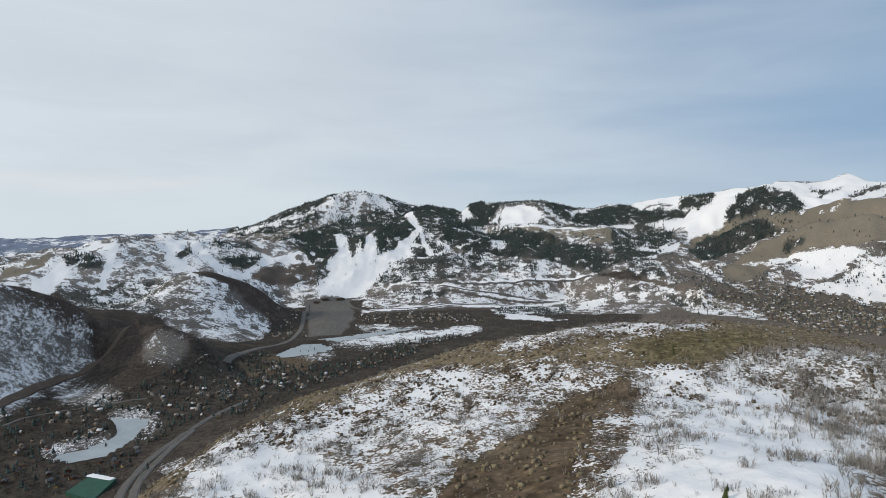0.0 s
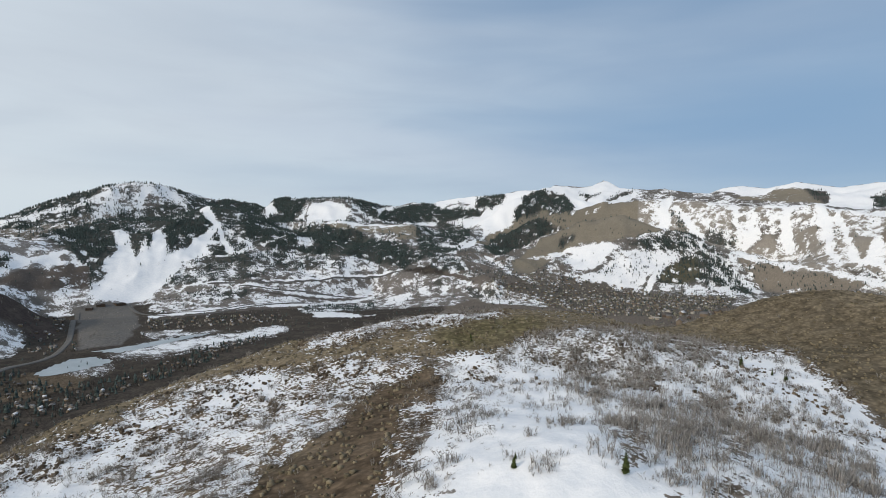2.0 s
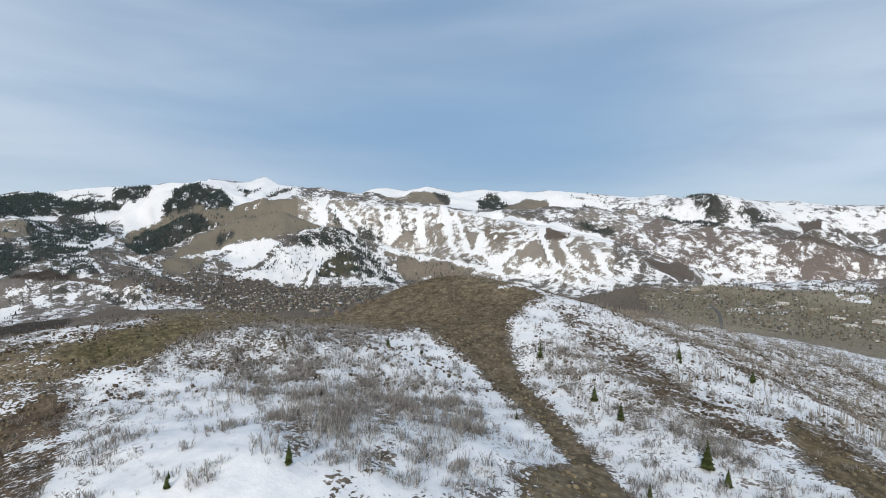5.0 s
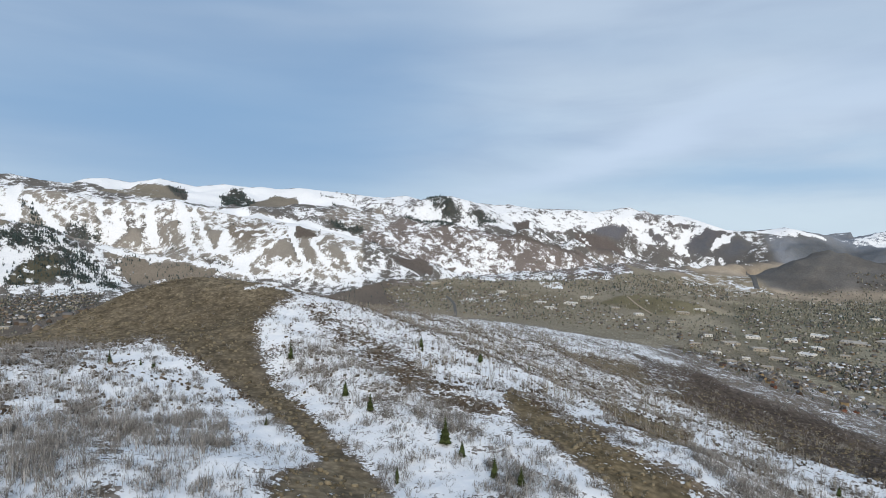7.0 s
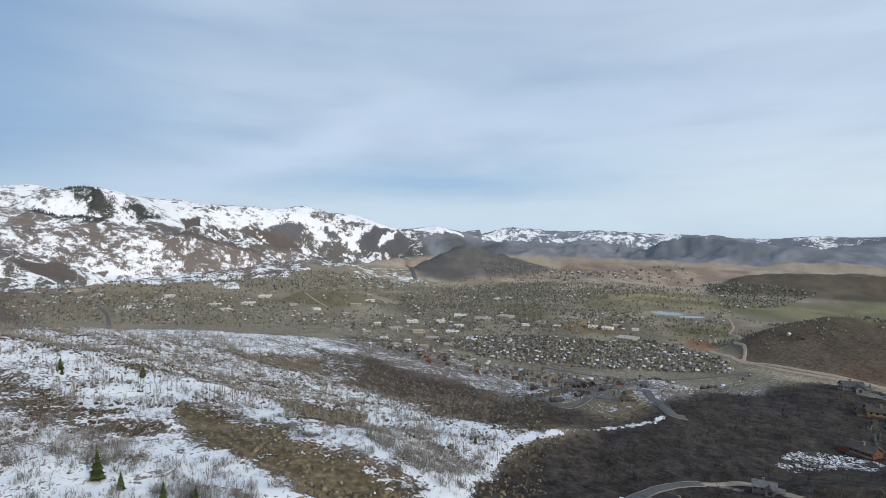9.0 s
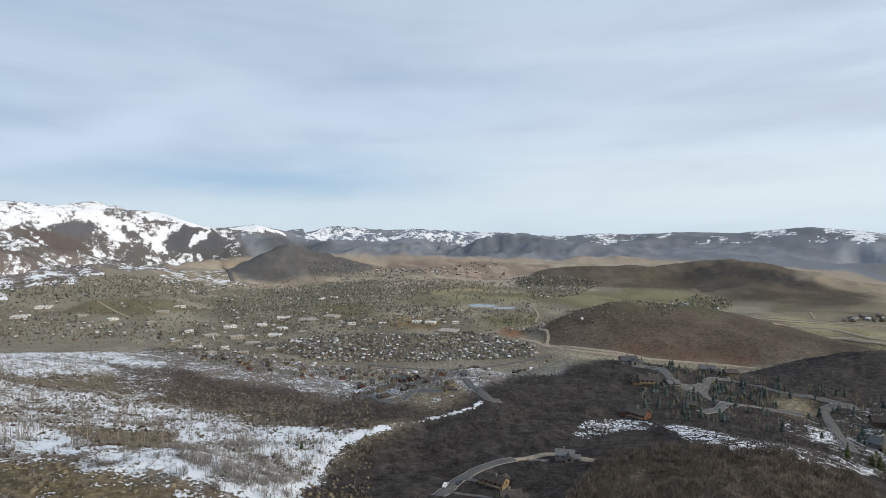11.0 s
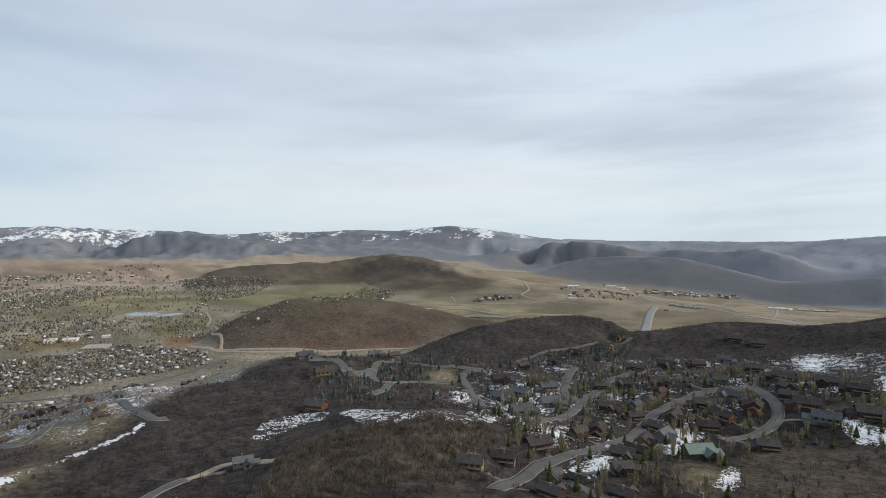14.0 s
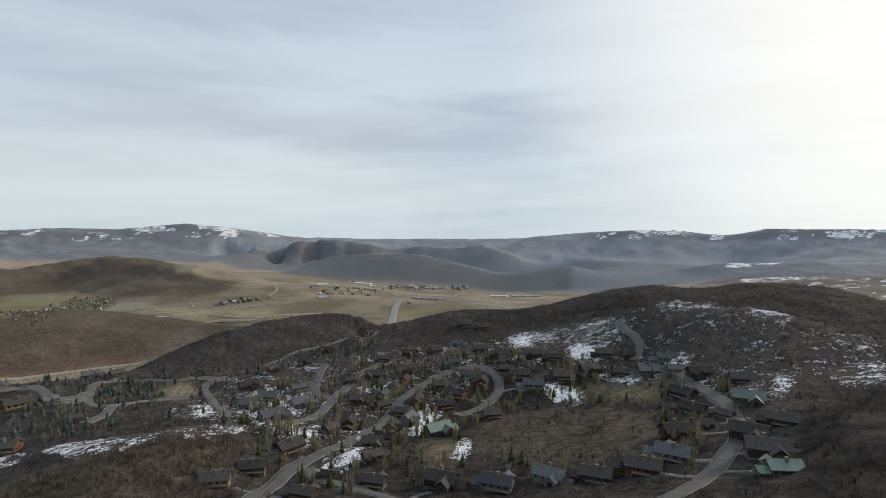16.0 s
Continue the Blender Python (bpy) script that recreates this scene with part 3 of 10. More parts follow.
LAND["knoll_crest"] = [(42.27, 420, 233.6), (44.97, 431, 240.4), (48.31, 444, 250.4), (51.74, 457, 258.7), (55.23, 470, 262.7), (58.18, 460, 262.9), (60.55, 452, 259.4), (64.11, 440, 255.6), (67.07, 431, 251.4), (71.74, 417, 243), (77.4, 400, 231.5), (81.71, 389, 225), (84.81, 380, 220.3)]
LAND["knoll_face"] = [(50.58, 390, 236.2), (55.23, 383, 240.6), (59.97, 376, 241.5), (64.13, 370, 242.7)]
LAND["rib"] = [(57.6, 310, 238.9), (60.59, 260, 226.9), (64.19, 200, 231.3), (68.39, 159, 232.3), (71.36, 130, 237)]
LAND["snow_rib"] = [(62.09, 370, 251.8), (67.05, 339, 237.8), (75.18, 290, 230.7), (84.13, 265, 225.7), (92.91, 240, 224.7), (101.15, 225, 221.5), (108.61, 210, 219.5), (113.1, 200, 218)]
LAND["ditch"] = [(69.34, 260, 235.8), (75.2, 200, 233.3), (81.2, 172, 229.6), (87.2, 145, 232.2)]
LAND["brush_bench"] = [(73.82, 480, 228.1), (79.61, 450, 219.9), (86.28, 420, 204.7), (93.85, 395, 193.8), (102.2, 370, 183.6), (109.26, 340, 182.7)]
LAND["bench_back"] = [(75.67, 620, 212.6), (81.32, 610, 200.3), (87.75, 600, 190.7), (94.94, 581, 177.8), (103.35, 560, 161), (111.63, 538, 142.4), (118.8, 520, 132.6)]
LAND["bench_edge"] = [(83.98, 950, 145.2), (91.26, 900, 140.7), (99.35, 850, 134.9), (108.04, 815, 121.5), (116.98, 780, 105.3), (124.61, 707, 98.2), (131.3, 640, 117.1)]
LAND["gully"] = [(114.1, 225, 188.4), (117.08, 252, 187.8), (120.02, 280, 189.6), (124.09, 302, 189.3), (129.17, 330, 184.5), (133.99, 372, 179.1), (137.03, 400, 180.7)]
LAND["gully_out"] = [(136.79, 640, 113.8), (135.63, 640, 127.7), (133.89, 520, 168.8)]
LAND["dark_slope"] = [(123.26, 260, 187.6), (130.95, 279, 183.1), (140.33, 300, 183.7), (148.7, 360, 175.8), (154.58, 349, 184.6), (159.69, 340, 188.3), (164.04, 330, 189.3)]
LAND["dark_spur"] = [(136.49, 600, 109.9), (138.56, 620, 125.5), (140.94, 650, 136.9), (143.92, 680, 141.2), (148.09, 690, 142.1), (152.81, 690, 139.2), (156.84, 670, 142.5)]
LAND["brush_knoll"] = [(149.9, 270, 189.9), (156.89, 286, 194.4), (162.44, 300, 195.3), (167.68, 322, 185.1), (172.54, 345, 175.6)]
LAND["near_south"] = [(127.55, 235, 188.6), (139.12, 235, 186.7), (151.1, 220, 193.8), (162.51, 235, 191.5), (172.6, 290, 175.9), (181.09, 325, 172.8)]
LAND["street_slope"] = [(154.64, 560, 158.5), (158.8, 560, 146.8), (168.35, 560, 139.4), (177.04, 560, 137.8), (185.19, 560, 146.2), (194.13, 560, 158.2), (202.87, 560, 167.5), (209.48, 560, 172.1)]
LAND["street_low"] = [(170.9, 270, 175.3), (179.32, 330, 165.9), (188.78, 420, 153.3), (194.76, 428, 153.3), (202.93, 440, 159.7), (211.11, 440, 174.7), (216.61, 440, 184.2), (218.11, 340, 189.5)]
LAND["street_near"] = [(173.62, 245, 182.7), (185.21, 250, 175.8), (197.21, 250, 176.6), (208.62, 250, 183.5), (218.7, 245, 194.5), (227.17, 240, 207.3)]
LAND["front_brow"] = [(160.2, 800, 114.7), (163.96, 823, 133.6), (167.55, 847, 147.7), (172.37, 880, 156.1), (175.51, 880, 160.5), (178.86, 880, 163.4), (181.59, 880, 160.7)]
LAND["town_top"] = [(181.66, 840, 131.8), (187.56, 800, 146.9), (193.51, 768, 145.6), (198.82, 739, 149.4), (205.64, 700, 171.8), (208.34, 680, 197.7)]
LAND["hill_crest"] = [(181.66, 900, 129.1), (186.37, 925, 142.4), (191.12, 950, 156.1), (197.03, 981, 154.9), (200.52, 1000, 158.9), (203.92, 984, 180.1), (207.22, 968, 198.6), (210.93, 950, 208.6), (214.97, 950, 206.2), (219.21, 950, 216.1), (222.71, 950, 219.4), (225.97, 917, 218.5), (229.28, 880, 209.1), (231.78, 850, 207.7)]
LAND["snow_crest"] = [(207.8, 690, 197.9), (210.97, 678, 209.1), (215.98, 657, 214.2), (219.71, 640, 218.3), (222.77, 607, 218.7), (225.25, 579, 216.9), (226.84, 560, 213.3), (229.37, 550, 213.4), (231.85, 540, 216.1)]
LAND["east_slope"] = [(219.87, 400, 198), (223.77, 400, 198.8), (226.95, 400, 206.2), (229.47, 400, 209.5), (231.95, 400, 212.9)]
LAND["east_low"] = [(223.05, 300, 196.8), (226.3, 297, 204.5), (229.58, 293, 212.3), (232.06, 290, 216.4)]


# ---------------------------------------------------------------- the lie of the land
def lattice_noise(x, y, seed=0):
    """Smooth gradient noise over the plan, about -0.7 to 0.7."""
    rng = np.random.RandomState(100 + seed)
    table = rng.permutation(512)
    ang = rng.rand(512) * 2 * np.pi
    gx, gy = np.cos(ang), np.sin(ang)
    xi, yi = np.floor(x).astype(np.int64), np.floor(y).astype(np.int64)
    xf, yf = x - xi, y - yi
    u, v = xf ** 3 * (xf * (xf * 6 - 15) + 10), yf ** 3 * (yf * (yf * 6 - 15) + 10)

    def corner(dx, dy):
        h = table[(table[(xi + dx) & 511] + yi + dy) & 511]
        return gx[h] * (xf - dx) + gy[h] * (yf - dy)

    a, b = corner(0, 0), corner(0, 1)
    a, b = a + u * (corner(1, 0) - a), b + u * (corner(1, 1) - b)
    return a + v * (b - a)


def fbm(x, y, octaves=4, seed=0, gain=0.5):
    total, amp = 0.0, 1.0
    for o in range(octaves):
        total = total + amp * lattice_noise(x * 2 ** o, y * 2 ** o, seed + o)
        amp *= gain
    return total


def ridged(x, y, octaves=3, seed=0):
    total, amp = 0.0, 1.0
    for o in range(octaves):
        total = total + amp * (0.35 - np.abs(lattice_noise(x * 2 ** o, y * 2 ** o, seed + o)))
        amp *= 0.5
    return total


def smooth(a, b, x):
    t = np.clip((x - a) / (b - a), 0, 1)
    return t * t * (3 - 2 * t)


FALLS = ("home_crest", "knoll_crest", "hill_crest", "snow_crest", "snow_hill_crest", "dome_crest", "red_hill_crest", "treasure_crest",
         "deer_crest_ridge", "dark_spur", "round_hills", "long_hill", "knob_crest", "front_brow")

DIPS = ("canyon_front", "low_hills", "far_spur", "ontario_crest", "bald_shoulder", "rise_flagstaff", "iron_crest", "resort_brow", "empire_bench")

SKYLINE = ("crest_bald_mountain", "crest_empire", "crest_jupiter", "crest_pinecone", "crest_canyons", "skyline_wasatch", "skyline_lamb", "skyline_east")


def soften(a, wide_a, wide_r):
    """A running mean over the net, twice, along both ways."""
    for _ in range(2):
        for axis, w in ((0, wide_a), (1, wide_r)):
            k = 2 * w + 1
            pad = [(0, 0)] * a.ndim
            pad[axis] = (w + 1, w)
            s = np.cumsum(np.pad(a, pad, mode="edge"), axis=axis)
            a = (np.take(s, np.arange(k, s.shape[axis]), axis) - np.take(s, np.arange(0, s.shape[axis] - k), axis)) / k
    return a


def land_points():
    pts = []
    for line in LAND.values():
        for (a0, r0, z0), (a1, r1, z1) in zip(line, line[1:]):
            n = max(1, int(math.ceil(max(abs(a1 - a0) / 2.2, abs(math.log(r1 / r0)) / 0.06))))
            for i in range(n):
                k = i / n
                pts.append((a0 + k * (a1 - a0), r0 + k * (r1 - r0), z0 + k * (z1 - z0)))
        pts.append(line[-1])
    # a crest falls away on its far side
    for name in FALLS:
        pts += [(a, r * 1.1, z - 0.03 * r) for a, r, z in LAND[name]]
    for name in DIPS:
        pts += [(a, r * 1.05, z - 0.016 * r) for a, r, z in LAND[name]]
    # the faces under the high crests are hollowed
    for name in SKYLINE:
        pts += [(a, r * 0.94, 300 + (z - 300) * 0.94 - 0.010 * r) for a, r, z in LAND[name][::2]]
    # beyond the crests the land falls away, and behind the camera it closes
    for a in range(-20, 116, 4):
        pts.append((a, 4955, 160))
    for a in range(116, 234, 6):
        pts.append((a, 4955, 190))
    for a in range(240, 300, 12):
        for r, z in ((150, 225), (260, 205), (420, 190), (800, 175), (1500, 160), (2600, 170), (4000, 230), (4955, 260)):
            pts.append((a, r, z + 12 * math.sin(a * 0.11 + r)))
    for a in (-52, -46, -42):
        pts += [(a, 150, 222), (a, 260, 148), (a, 420, 78), (a, 640, 42), (a, 900, 42)]
    for a in range(0, 360, 30):
        pts.append((a, 50, 236 - 6 * math.cos(math.radians(a - 30))))
        pts.append((a, 25, 234))
    return np.array(pts)


def embed(az, r):
    a = np.radians(az)
    return np.stack([np.cos(a), np.sin(a), np.log(r)], -1).astype(np.float32)


def solve_land():
    pts = land_points()
    e = embed(pts[:, 0], pts[:, 1]).astype(np.float64)
    d = np.sqrt(((e[:, None] - e[None]) ** 2).sum(-1))
    n = len(pts)
    A = np.ones((n + 1, n + 1))
    A[:n, :n] = d + np.eye(n) * -0.0004
    A[n, n] = 0
    w = np.linalg.solve(A, np.append(pts[:, 2], 0))
    return e.astype(np.float32), w


FINE = np.arange(-43.0, 233.01, 0.2)
AZ = np.concatenate([FINE, np.arange(235.0, 316.0, 2.0)])
RAD = np.concatenate([[0.02, 15.0, 30.0, 45.0, 60.0, 75.0, 90.0, 100.0], np.exp(np.linspace(math.log(106.0), math.log(2150.0), 225)),
                      np.exp(np.linspace(math.log(2166.0), math.log(4700.0), 125)), [4735.0, 4775.0, 4820.0, 4870.0, 4915.0, 4955.0]])


def base_height(az, r):
    e, w = solve_land()
    q = embed(az, r).reshape(-1, 3)
    out = np.empty(len(q))
    ee = (e ** 2).sum(1)
    for i in range(0, len(q), 20000):
        b = q[i:i + 20000]
        d2 = (b ** 2).sum(1)[:, None] + ee[None] - 2 * b @ e.T
        out[i:i + 20000] = np.sqrt(np.maximum(d2, 0)) @ w[:-1].astype(np.float32) + w[-1]
    return out.reshape(az.shape)


def land_heights():
    az, r = np.meshgrid(AZ, RAD, indexing="ij")
    # a coarser net is solved, then laid over the fine one
    ca = np.concatenate([np.arange(-43.0, 317.0, 0.3)])
    cr = np.exp(np.concatenate([np.linspace(0, math.log(44), 8), np.linspace(math.log(45.0), math.log(4955.0), 320)]))
    ga, gr = np.meshgrid(ca, cr, indexing="ij")
    g = base_height(ga, gr)
    for w, r0, r1 in (((3, 2), 320, 560), ((8, 5), 140, 230)):
        k = 1 - smooth(r0, r1, gr)
        g = g + k * (soften(g, *w) - g)
    i = np.clip((az - ca[0]) / 0.3, 0, len(ca) - 1.001)
    lr = np.interp(np.log(np.maximum(r, 1.0)), np.log(cr), np.arange(len(cr)))
    lr = np.clip(lr, 0, len(cr) - 1.001)
    i0, j0 = i.astype(int), lr.astype(int)
    fi, fj = i - i0, lr - j0
    z = (g[i0, j0] * (1 - fi) * (1 - fj) + g[i0 + 1, j0] * fi * (1 - fj) + g[i0, j0 + 1] * (1 - fi) * fj + g[i0 + 1, j0 + 1] * fi * fj)
    x, y = r * np.sin(np.radians(az)), r * np.cos(np.radians(az))
    hilly = smooth(52, 110, z) * (1 - 0.7 * smooth(140, 160, az) * smooth(2800, 3200, r))
    far = smooth(1400, 2600, r)
    z = z + hilly * far * (ridged(x / 420, y / 420, 4, 3) - 0.15) * 46
    z = z + hilly * far * (ridged(x / 130, y / 130, 3, 9) - 0.12) * 14
    outer = smooth(103, 112, az) * smooth(2950, 3600, r) * smooth(115, 180, z)
    z = z + outer * (1 - 0.75 * smooth(140, 160, az)) * ((ridged(x / 700, y / 700, 3, 13) - 0.1) * 75 + (ridged(x / 210, y / 210, 3, 17) - 0.1) * 22)
    mid = smooth(380, 700, r) * (1 - far)
    z = z + hilly * mid * (ridged(x / 160, y / 160, 3, 5) - 0.15) * 9
    near = 1 - smooth(350, 800, r)
    z = z + near * (fbm(x / 38, y / 38, 4, 21) * 2.2 + fbm(x / 9, y / 9, 2, 31) * 0.3)
    z = z + (1 - hilly) * fbm(x / 300, y / 300, 3, 41) * 2.5 * smooth(500, 1500, r)
    # nothing stands above the high crests
    top = sorted((a, (zz - 300) / rr) for name in SKYLINE for a, rr, zz in LAND[name])
    s = np.interp(az, [p[0] for p in top], [p[1] for p in top])
    s = s + fbm(x / 60, y / 60, 2, 77) * 0.0016 + smooth(113, 117, az) * (1 - smooth(140, 146, az)) * (ridged(x / 170, y / 170, 3, 79) - 0.2) * 0.007
    e = (z - 300) / np.maximum(r, 1)
    k = 0.0009
    capped = 300 + r * (s - k * np.logaddexp(0, (s - e) / k) + k * 0.9)
    z = np.where((r > 2500) & (az > -20.5) & (az < 233), np.minimum(z, capped), z)
    return az, r, x, y, z


GA, GR, GX, GY, GZ = land_heights()
_LR = np.log(RAD)


def ground(x, y):
    """Height of the land under a place, or under arrays of places."""
    x, y = np.asarray(x, float), np.asarray(y, float)
    az = np.degrees(np.arctan2(x, y))
    az = np.where(az < -43.0, az + 360, az)
    i = np.interp(az, AZ, np.arange(len(AZ)))
    j = np.interp(np.log(np.maximum(np.hypot(x, y), 1.0)), _LR, np.arange(len(RAD)))
    i, j = np.clip(i, 0, len(AZ) - 1.001), np.clip(j, 0, len(RAD) - 1.001)
    i0, j0 = i.astype(int), j.astype(int)
    fi, fj = i - i0, j - j0
    return (GZ[i0, j0] * (1 - fi) * (1 - fj) + GZ[i0 + 1, j0] * fi * (1 - fj) + GZ[i0, j0 + 1] * (1 - fi) * fj + GZ[i0 + 1, j0 + 1] * fi * fj)


def plan(az, r):
    a = math.radians(az)
    return r * math.sin(a), r * math.cos(a)


# cover of the land: outlines in compass degrees and metres out; snow share, bare ground colour (with haze or shade in
# it where noted), share of conifers
COVER = []
COVER.append(("deer_valley_floor", 0, 0.07, (0.056, 0.048, 0.041), 0.05, [(-43, 430), (-43, 2000), (25, 2600), (25, 700), (5, 480), (-20, 380), (-30, 300)]))
COVER.append(("old_town_floor", 0, 0.12, (0.14, 0.118, 0.1), 0.05, [(20, 600), (20, 2600), (75, 2600), (75, 600)]))
COVER.append(("main_valley_floor", 0, 0.13, (0.25, 0.222, 0.168), 0, [(70, 700), (80, 3400), (110, 4000), (150, 4300), (215, 3300), (215, 900), (160, 700), (130, 560), (110, 620), (95, 760)]))
COVER.append(("far_plain", 0, 0.02, (0.35, 0.295, 0.23), 0, [(100, 2900), (100, 4000), (175, 4000), (172, 2700), (150, 2500), (135, 2450)]))
COVER.append(("south_plain", 0, 0.01, (0.2, 0.172, 0.122), 0, [(160, 1500), (165, 3100), (200, 3200), (208, 2300), (206, 1500), (184, 1000), (172, 1100)]))
COVER.append(("mountain_range", 0, 0.5, (0.125, 0.117, 0.11), 0.06, [(-43, 1900), (-43, 4960), (118, 4960), (112, 3900), (95, 2900), (70, 2350), (40, 2300), (20, 2500), (-10, 2200)]))
# next three ranges: blue-grey haze of distance is put into the soil colour
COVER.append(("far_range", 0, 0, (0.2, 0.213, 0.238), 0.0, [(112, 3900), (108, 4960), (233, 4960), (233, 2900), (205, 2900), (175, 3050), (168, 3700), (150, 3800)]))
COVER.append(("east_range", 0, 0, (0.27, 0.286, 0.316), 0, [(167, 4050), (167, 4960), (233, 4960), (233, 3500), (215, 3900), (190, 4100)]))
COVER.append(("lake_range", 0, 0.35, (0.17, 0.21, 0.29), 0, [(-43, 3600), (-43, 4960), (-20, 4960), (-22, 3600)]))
COVER.append(("near_hill", 0, 0.15, (0.16, 0.13, 0.088), 0, [(-43, 1), (-35, 260), (-10, 400), (10, 470), (40, 560), (62, 600), (80, 700), (100, 640), (120, 560), (134, 450), (134, 1)]))
# dark scrub soil with backlit shade mixed in; v_ patches and front brow share it
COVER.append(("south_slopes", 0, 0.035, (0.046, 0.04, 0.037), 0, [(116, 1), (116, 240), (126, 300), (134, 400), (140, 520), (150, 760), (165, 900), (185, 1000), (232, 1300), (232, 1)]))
COVER.append(("hidden_side", 0, 0.3, (0.125, 0.117, 0.11), 0.1, [(233, 1), (233, 4960), (316, 4960), (316, 1)]))
COVER.append(("apron_a", 0, 0.72, (0.125, 0.117, 0.11), 0, [(8, 1), (8, 140), (30, 150), (62, 160), (64, 1)]))
COVER.append(("apron_b", 0, 0.55, (0.125, 0.117, 0.11), 0, [(73, 1), (73, 150), (114, 230), (114, 1)]))
COVER.append(("apron_c", 0, 0.7, (0.125, 0.117, 0.11), 0, [(-30, 1), (-30, 200), (-8, 160), (-6, 1)]))
COVER.append(("slope_speckle", 0, 0.72, (0.13, 0.1, 0.07), None, [(-23.03, 229.4), (-21.57, 257.5), (-17.01, 240.8), (-11.61, 250.6), (-9.36, 272.2), (-4.76, 276.5), (-0.05, 278.6), (4.71, 266.1), (10.63, 268), (15.26, 263.5), (18.66, 246.1), (16.42, 234), (12.98, 223), (10.65, 210.8), (8.3, 181.8), (4.73, 173.4), (1.15, 163.8), (-1.23, 126.8), (-5.36, 130.3), (-9.4, 136.7), (-13.31, 144.2), (-17.06, 156.3), (-21.38, 169.1), (-25.41, 179.7), (-25.39, 207.8)]))
COVER.append(("slope_low", 0, 0.88, (0.17, 0.15, 0.135), None, [(-25.39, 202.3), (-21.59, 211.7), (-18.06, 213), (-15.44, 205.3), (-11.63, 186.8), (-8.25, 163.6), (-4.77, 129.6), (-8.54, 134.8), (-12.21, 142.6), (-15.74, 152.5), (-19.13, 162.4), (-22.36, 171.9), (-25.41, 179.7)]))
COVER.append(("brown_strip", 0, 0.08, (0.115, 0.085, 0.058), None, [(18.66, 246.1), (19.78, 225.8), (19.26, 182.3), (18.73, 147.1), (17.06, 133.7), (15.96, 111.6), (12.48, 113.2), (8.94, 116.1), (5.35, 118.4), (1.76, 123.6), (-1.82, 127.4), (1.15, 155.1), (5.93, 170.4), (8.89, 189.1), (12.4, 224.6), (15.28, 235.4)]))
COVER.append(("strip_speckle", 0, 0.36, (0.115, 0.085, 0.058), None, [(16.43, 218), (19.23, 226.3), (19.8, 197.6), (18.73, 142.8), (16.53, 111.2), (11.89, 113.3), (13.6, 147.6)]))
COVER.append(("snow_field", 0, 0.9, (0.17, 0.15, 0.135), None, [(19.21, 246.8), (21.93, 257.6), (24.58, 254.5), (29.59, 266.4), (34.21, 267), (37.42, 269.9), (40.41, 277.3), (42.94, 280.3), (43, 228.7), (43.05, 178.7), (43.13, 129.4), (40.79, 122.5), (38.31, 115.9), (35.66, 112.4), (32.86, 110.6), (29.89, 109.9), (26.77, 109.7), (23.49, 109.7), (20.07, 109.8), (16.53, 111.2), (18.73, 142.8), (19.8, 197.6)]))
COVER.append(("crest_snow", 0, 0.72, (0.13, 0.1, 0.07), None, [(10.61, 346.1), (14.09, 355.1), (19.16, 369.1), (24.53, 369.8), (27.08, 336.3), (21.9, 308.1), (18.62, 312), (15.24, 306), (10.62, 298.4), (5.89, 297.8), (4.7, 309.5)]))
COVER.append(("crest_olive", 0, 0.02, (0.125, 0.108, 0.06), None, [(18.63, 290.4), (23.49, 313.1), (26.58, 325.8), (29.54, 332.9), (30.51, 303.1), (27.12, 272.4), (21.93, 261.4), (19.2, 274)]))
COVER.append(("bowl_snow", 0, 0.86, (0.17, 0.15, 0.135), None, [(19.64, 246.8), (23.66, 250.2), (27.77, 260.1), (32.22, 266.8), (36.67, 273.5), (41.08, 295.7), (45.39, 347.1), (50.92, 340.6), (54.1, 305.7), (56.17, 281), (59.15, 263.3), (62.01, 225.4), (65.59, 186.3), (68.13, 157.7), (65.58, 148.4), (62.88, 135.4), (60.03, 127.7), (57.02, 121.1), (53.86, 114.4), (50.56, 109.7), (47.13, 106.4), (43.59, 103.8), (39.97, 101.4), (36.28, 100.3), (32.57, 100.6), (28.86, 101.7), (25.18, 103.2), (21.56, 105.2), (18.03, 108.6), (14.61, 114.1), (17.38, 141.5), (20.21, 202.5)]))
COVER.append(("bench_mix", 0, 0.66, (0.12, 0.098, 0.075), None, [(27.76, 277.2), (28.94, 289.7), (32.8, 292), (36.66, 312.7), (41.07, 343.9), (45.39, 357.1), (48.75, 335.4), (45.42, 268.6), (41.11, 257.5), (36.69, 253.6), (32.82, 248.9), (28.95, 245.2), (24.24, 240.2)]))
COVER.append(("bowl_brush", 0, 0.9, (0.2, 0.18, 0.165), None, [(32.52, 249.8), (36.09, 259.9), (39.63, 268.4), (43.99, 275), (48.22, 270.6), (53.64, 239.3), (58.24, 208), (59.27, 156.2), (56.39, 119.9), (52.95, 113), (49.35, 108.2), (45.6, 105.3), (43.24, 126.9), (38.52, 140.8), (33.74, 192.3)]))
COVER.append(("bowl_open", 0, 0.99, (0.17, 0.15, 0.135), None, [(26.59, 232.4), (31.34, 242.4), (32.54, 199.3), (36.74, 137.9), (42.07, 128.9), (43.26, 114.9), (38, 100.8), (33.96, 100.5), (29.91, 101.3), (25.88, 102.9), (21.92, 105.1), (21.92, 120.7), (25.42, 141.5)]))
COVER.append(("bowl_brown", 0, 0.46, (0.13, 0.1, 0.07), None, [(37.33, 144), (39.69, 155.9), (40.32, 122.4), (38.55, 118.6)]))
COVER.append(("bowl_brown", 0, 0.46, (0.13, 0.1, 0.07), None, [(45.54, 127.3), (48.9, 135.8), (48.94, 121), (46.15, 111.7)]))
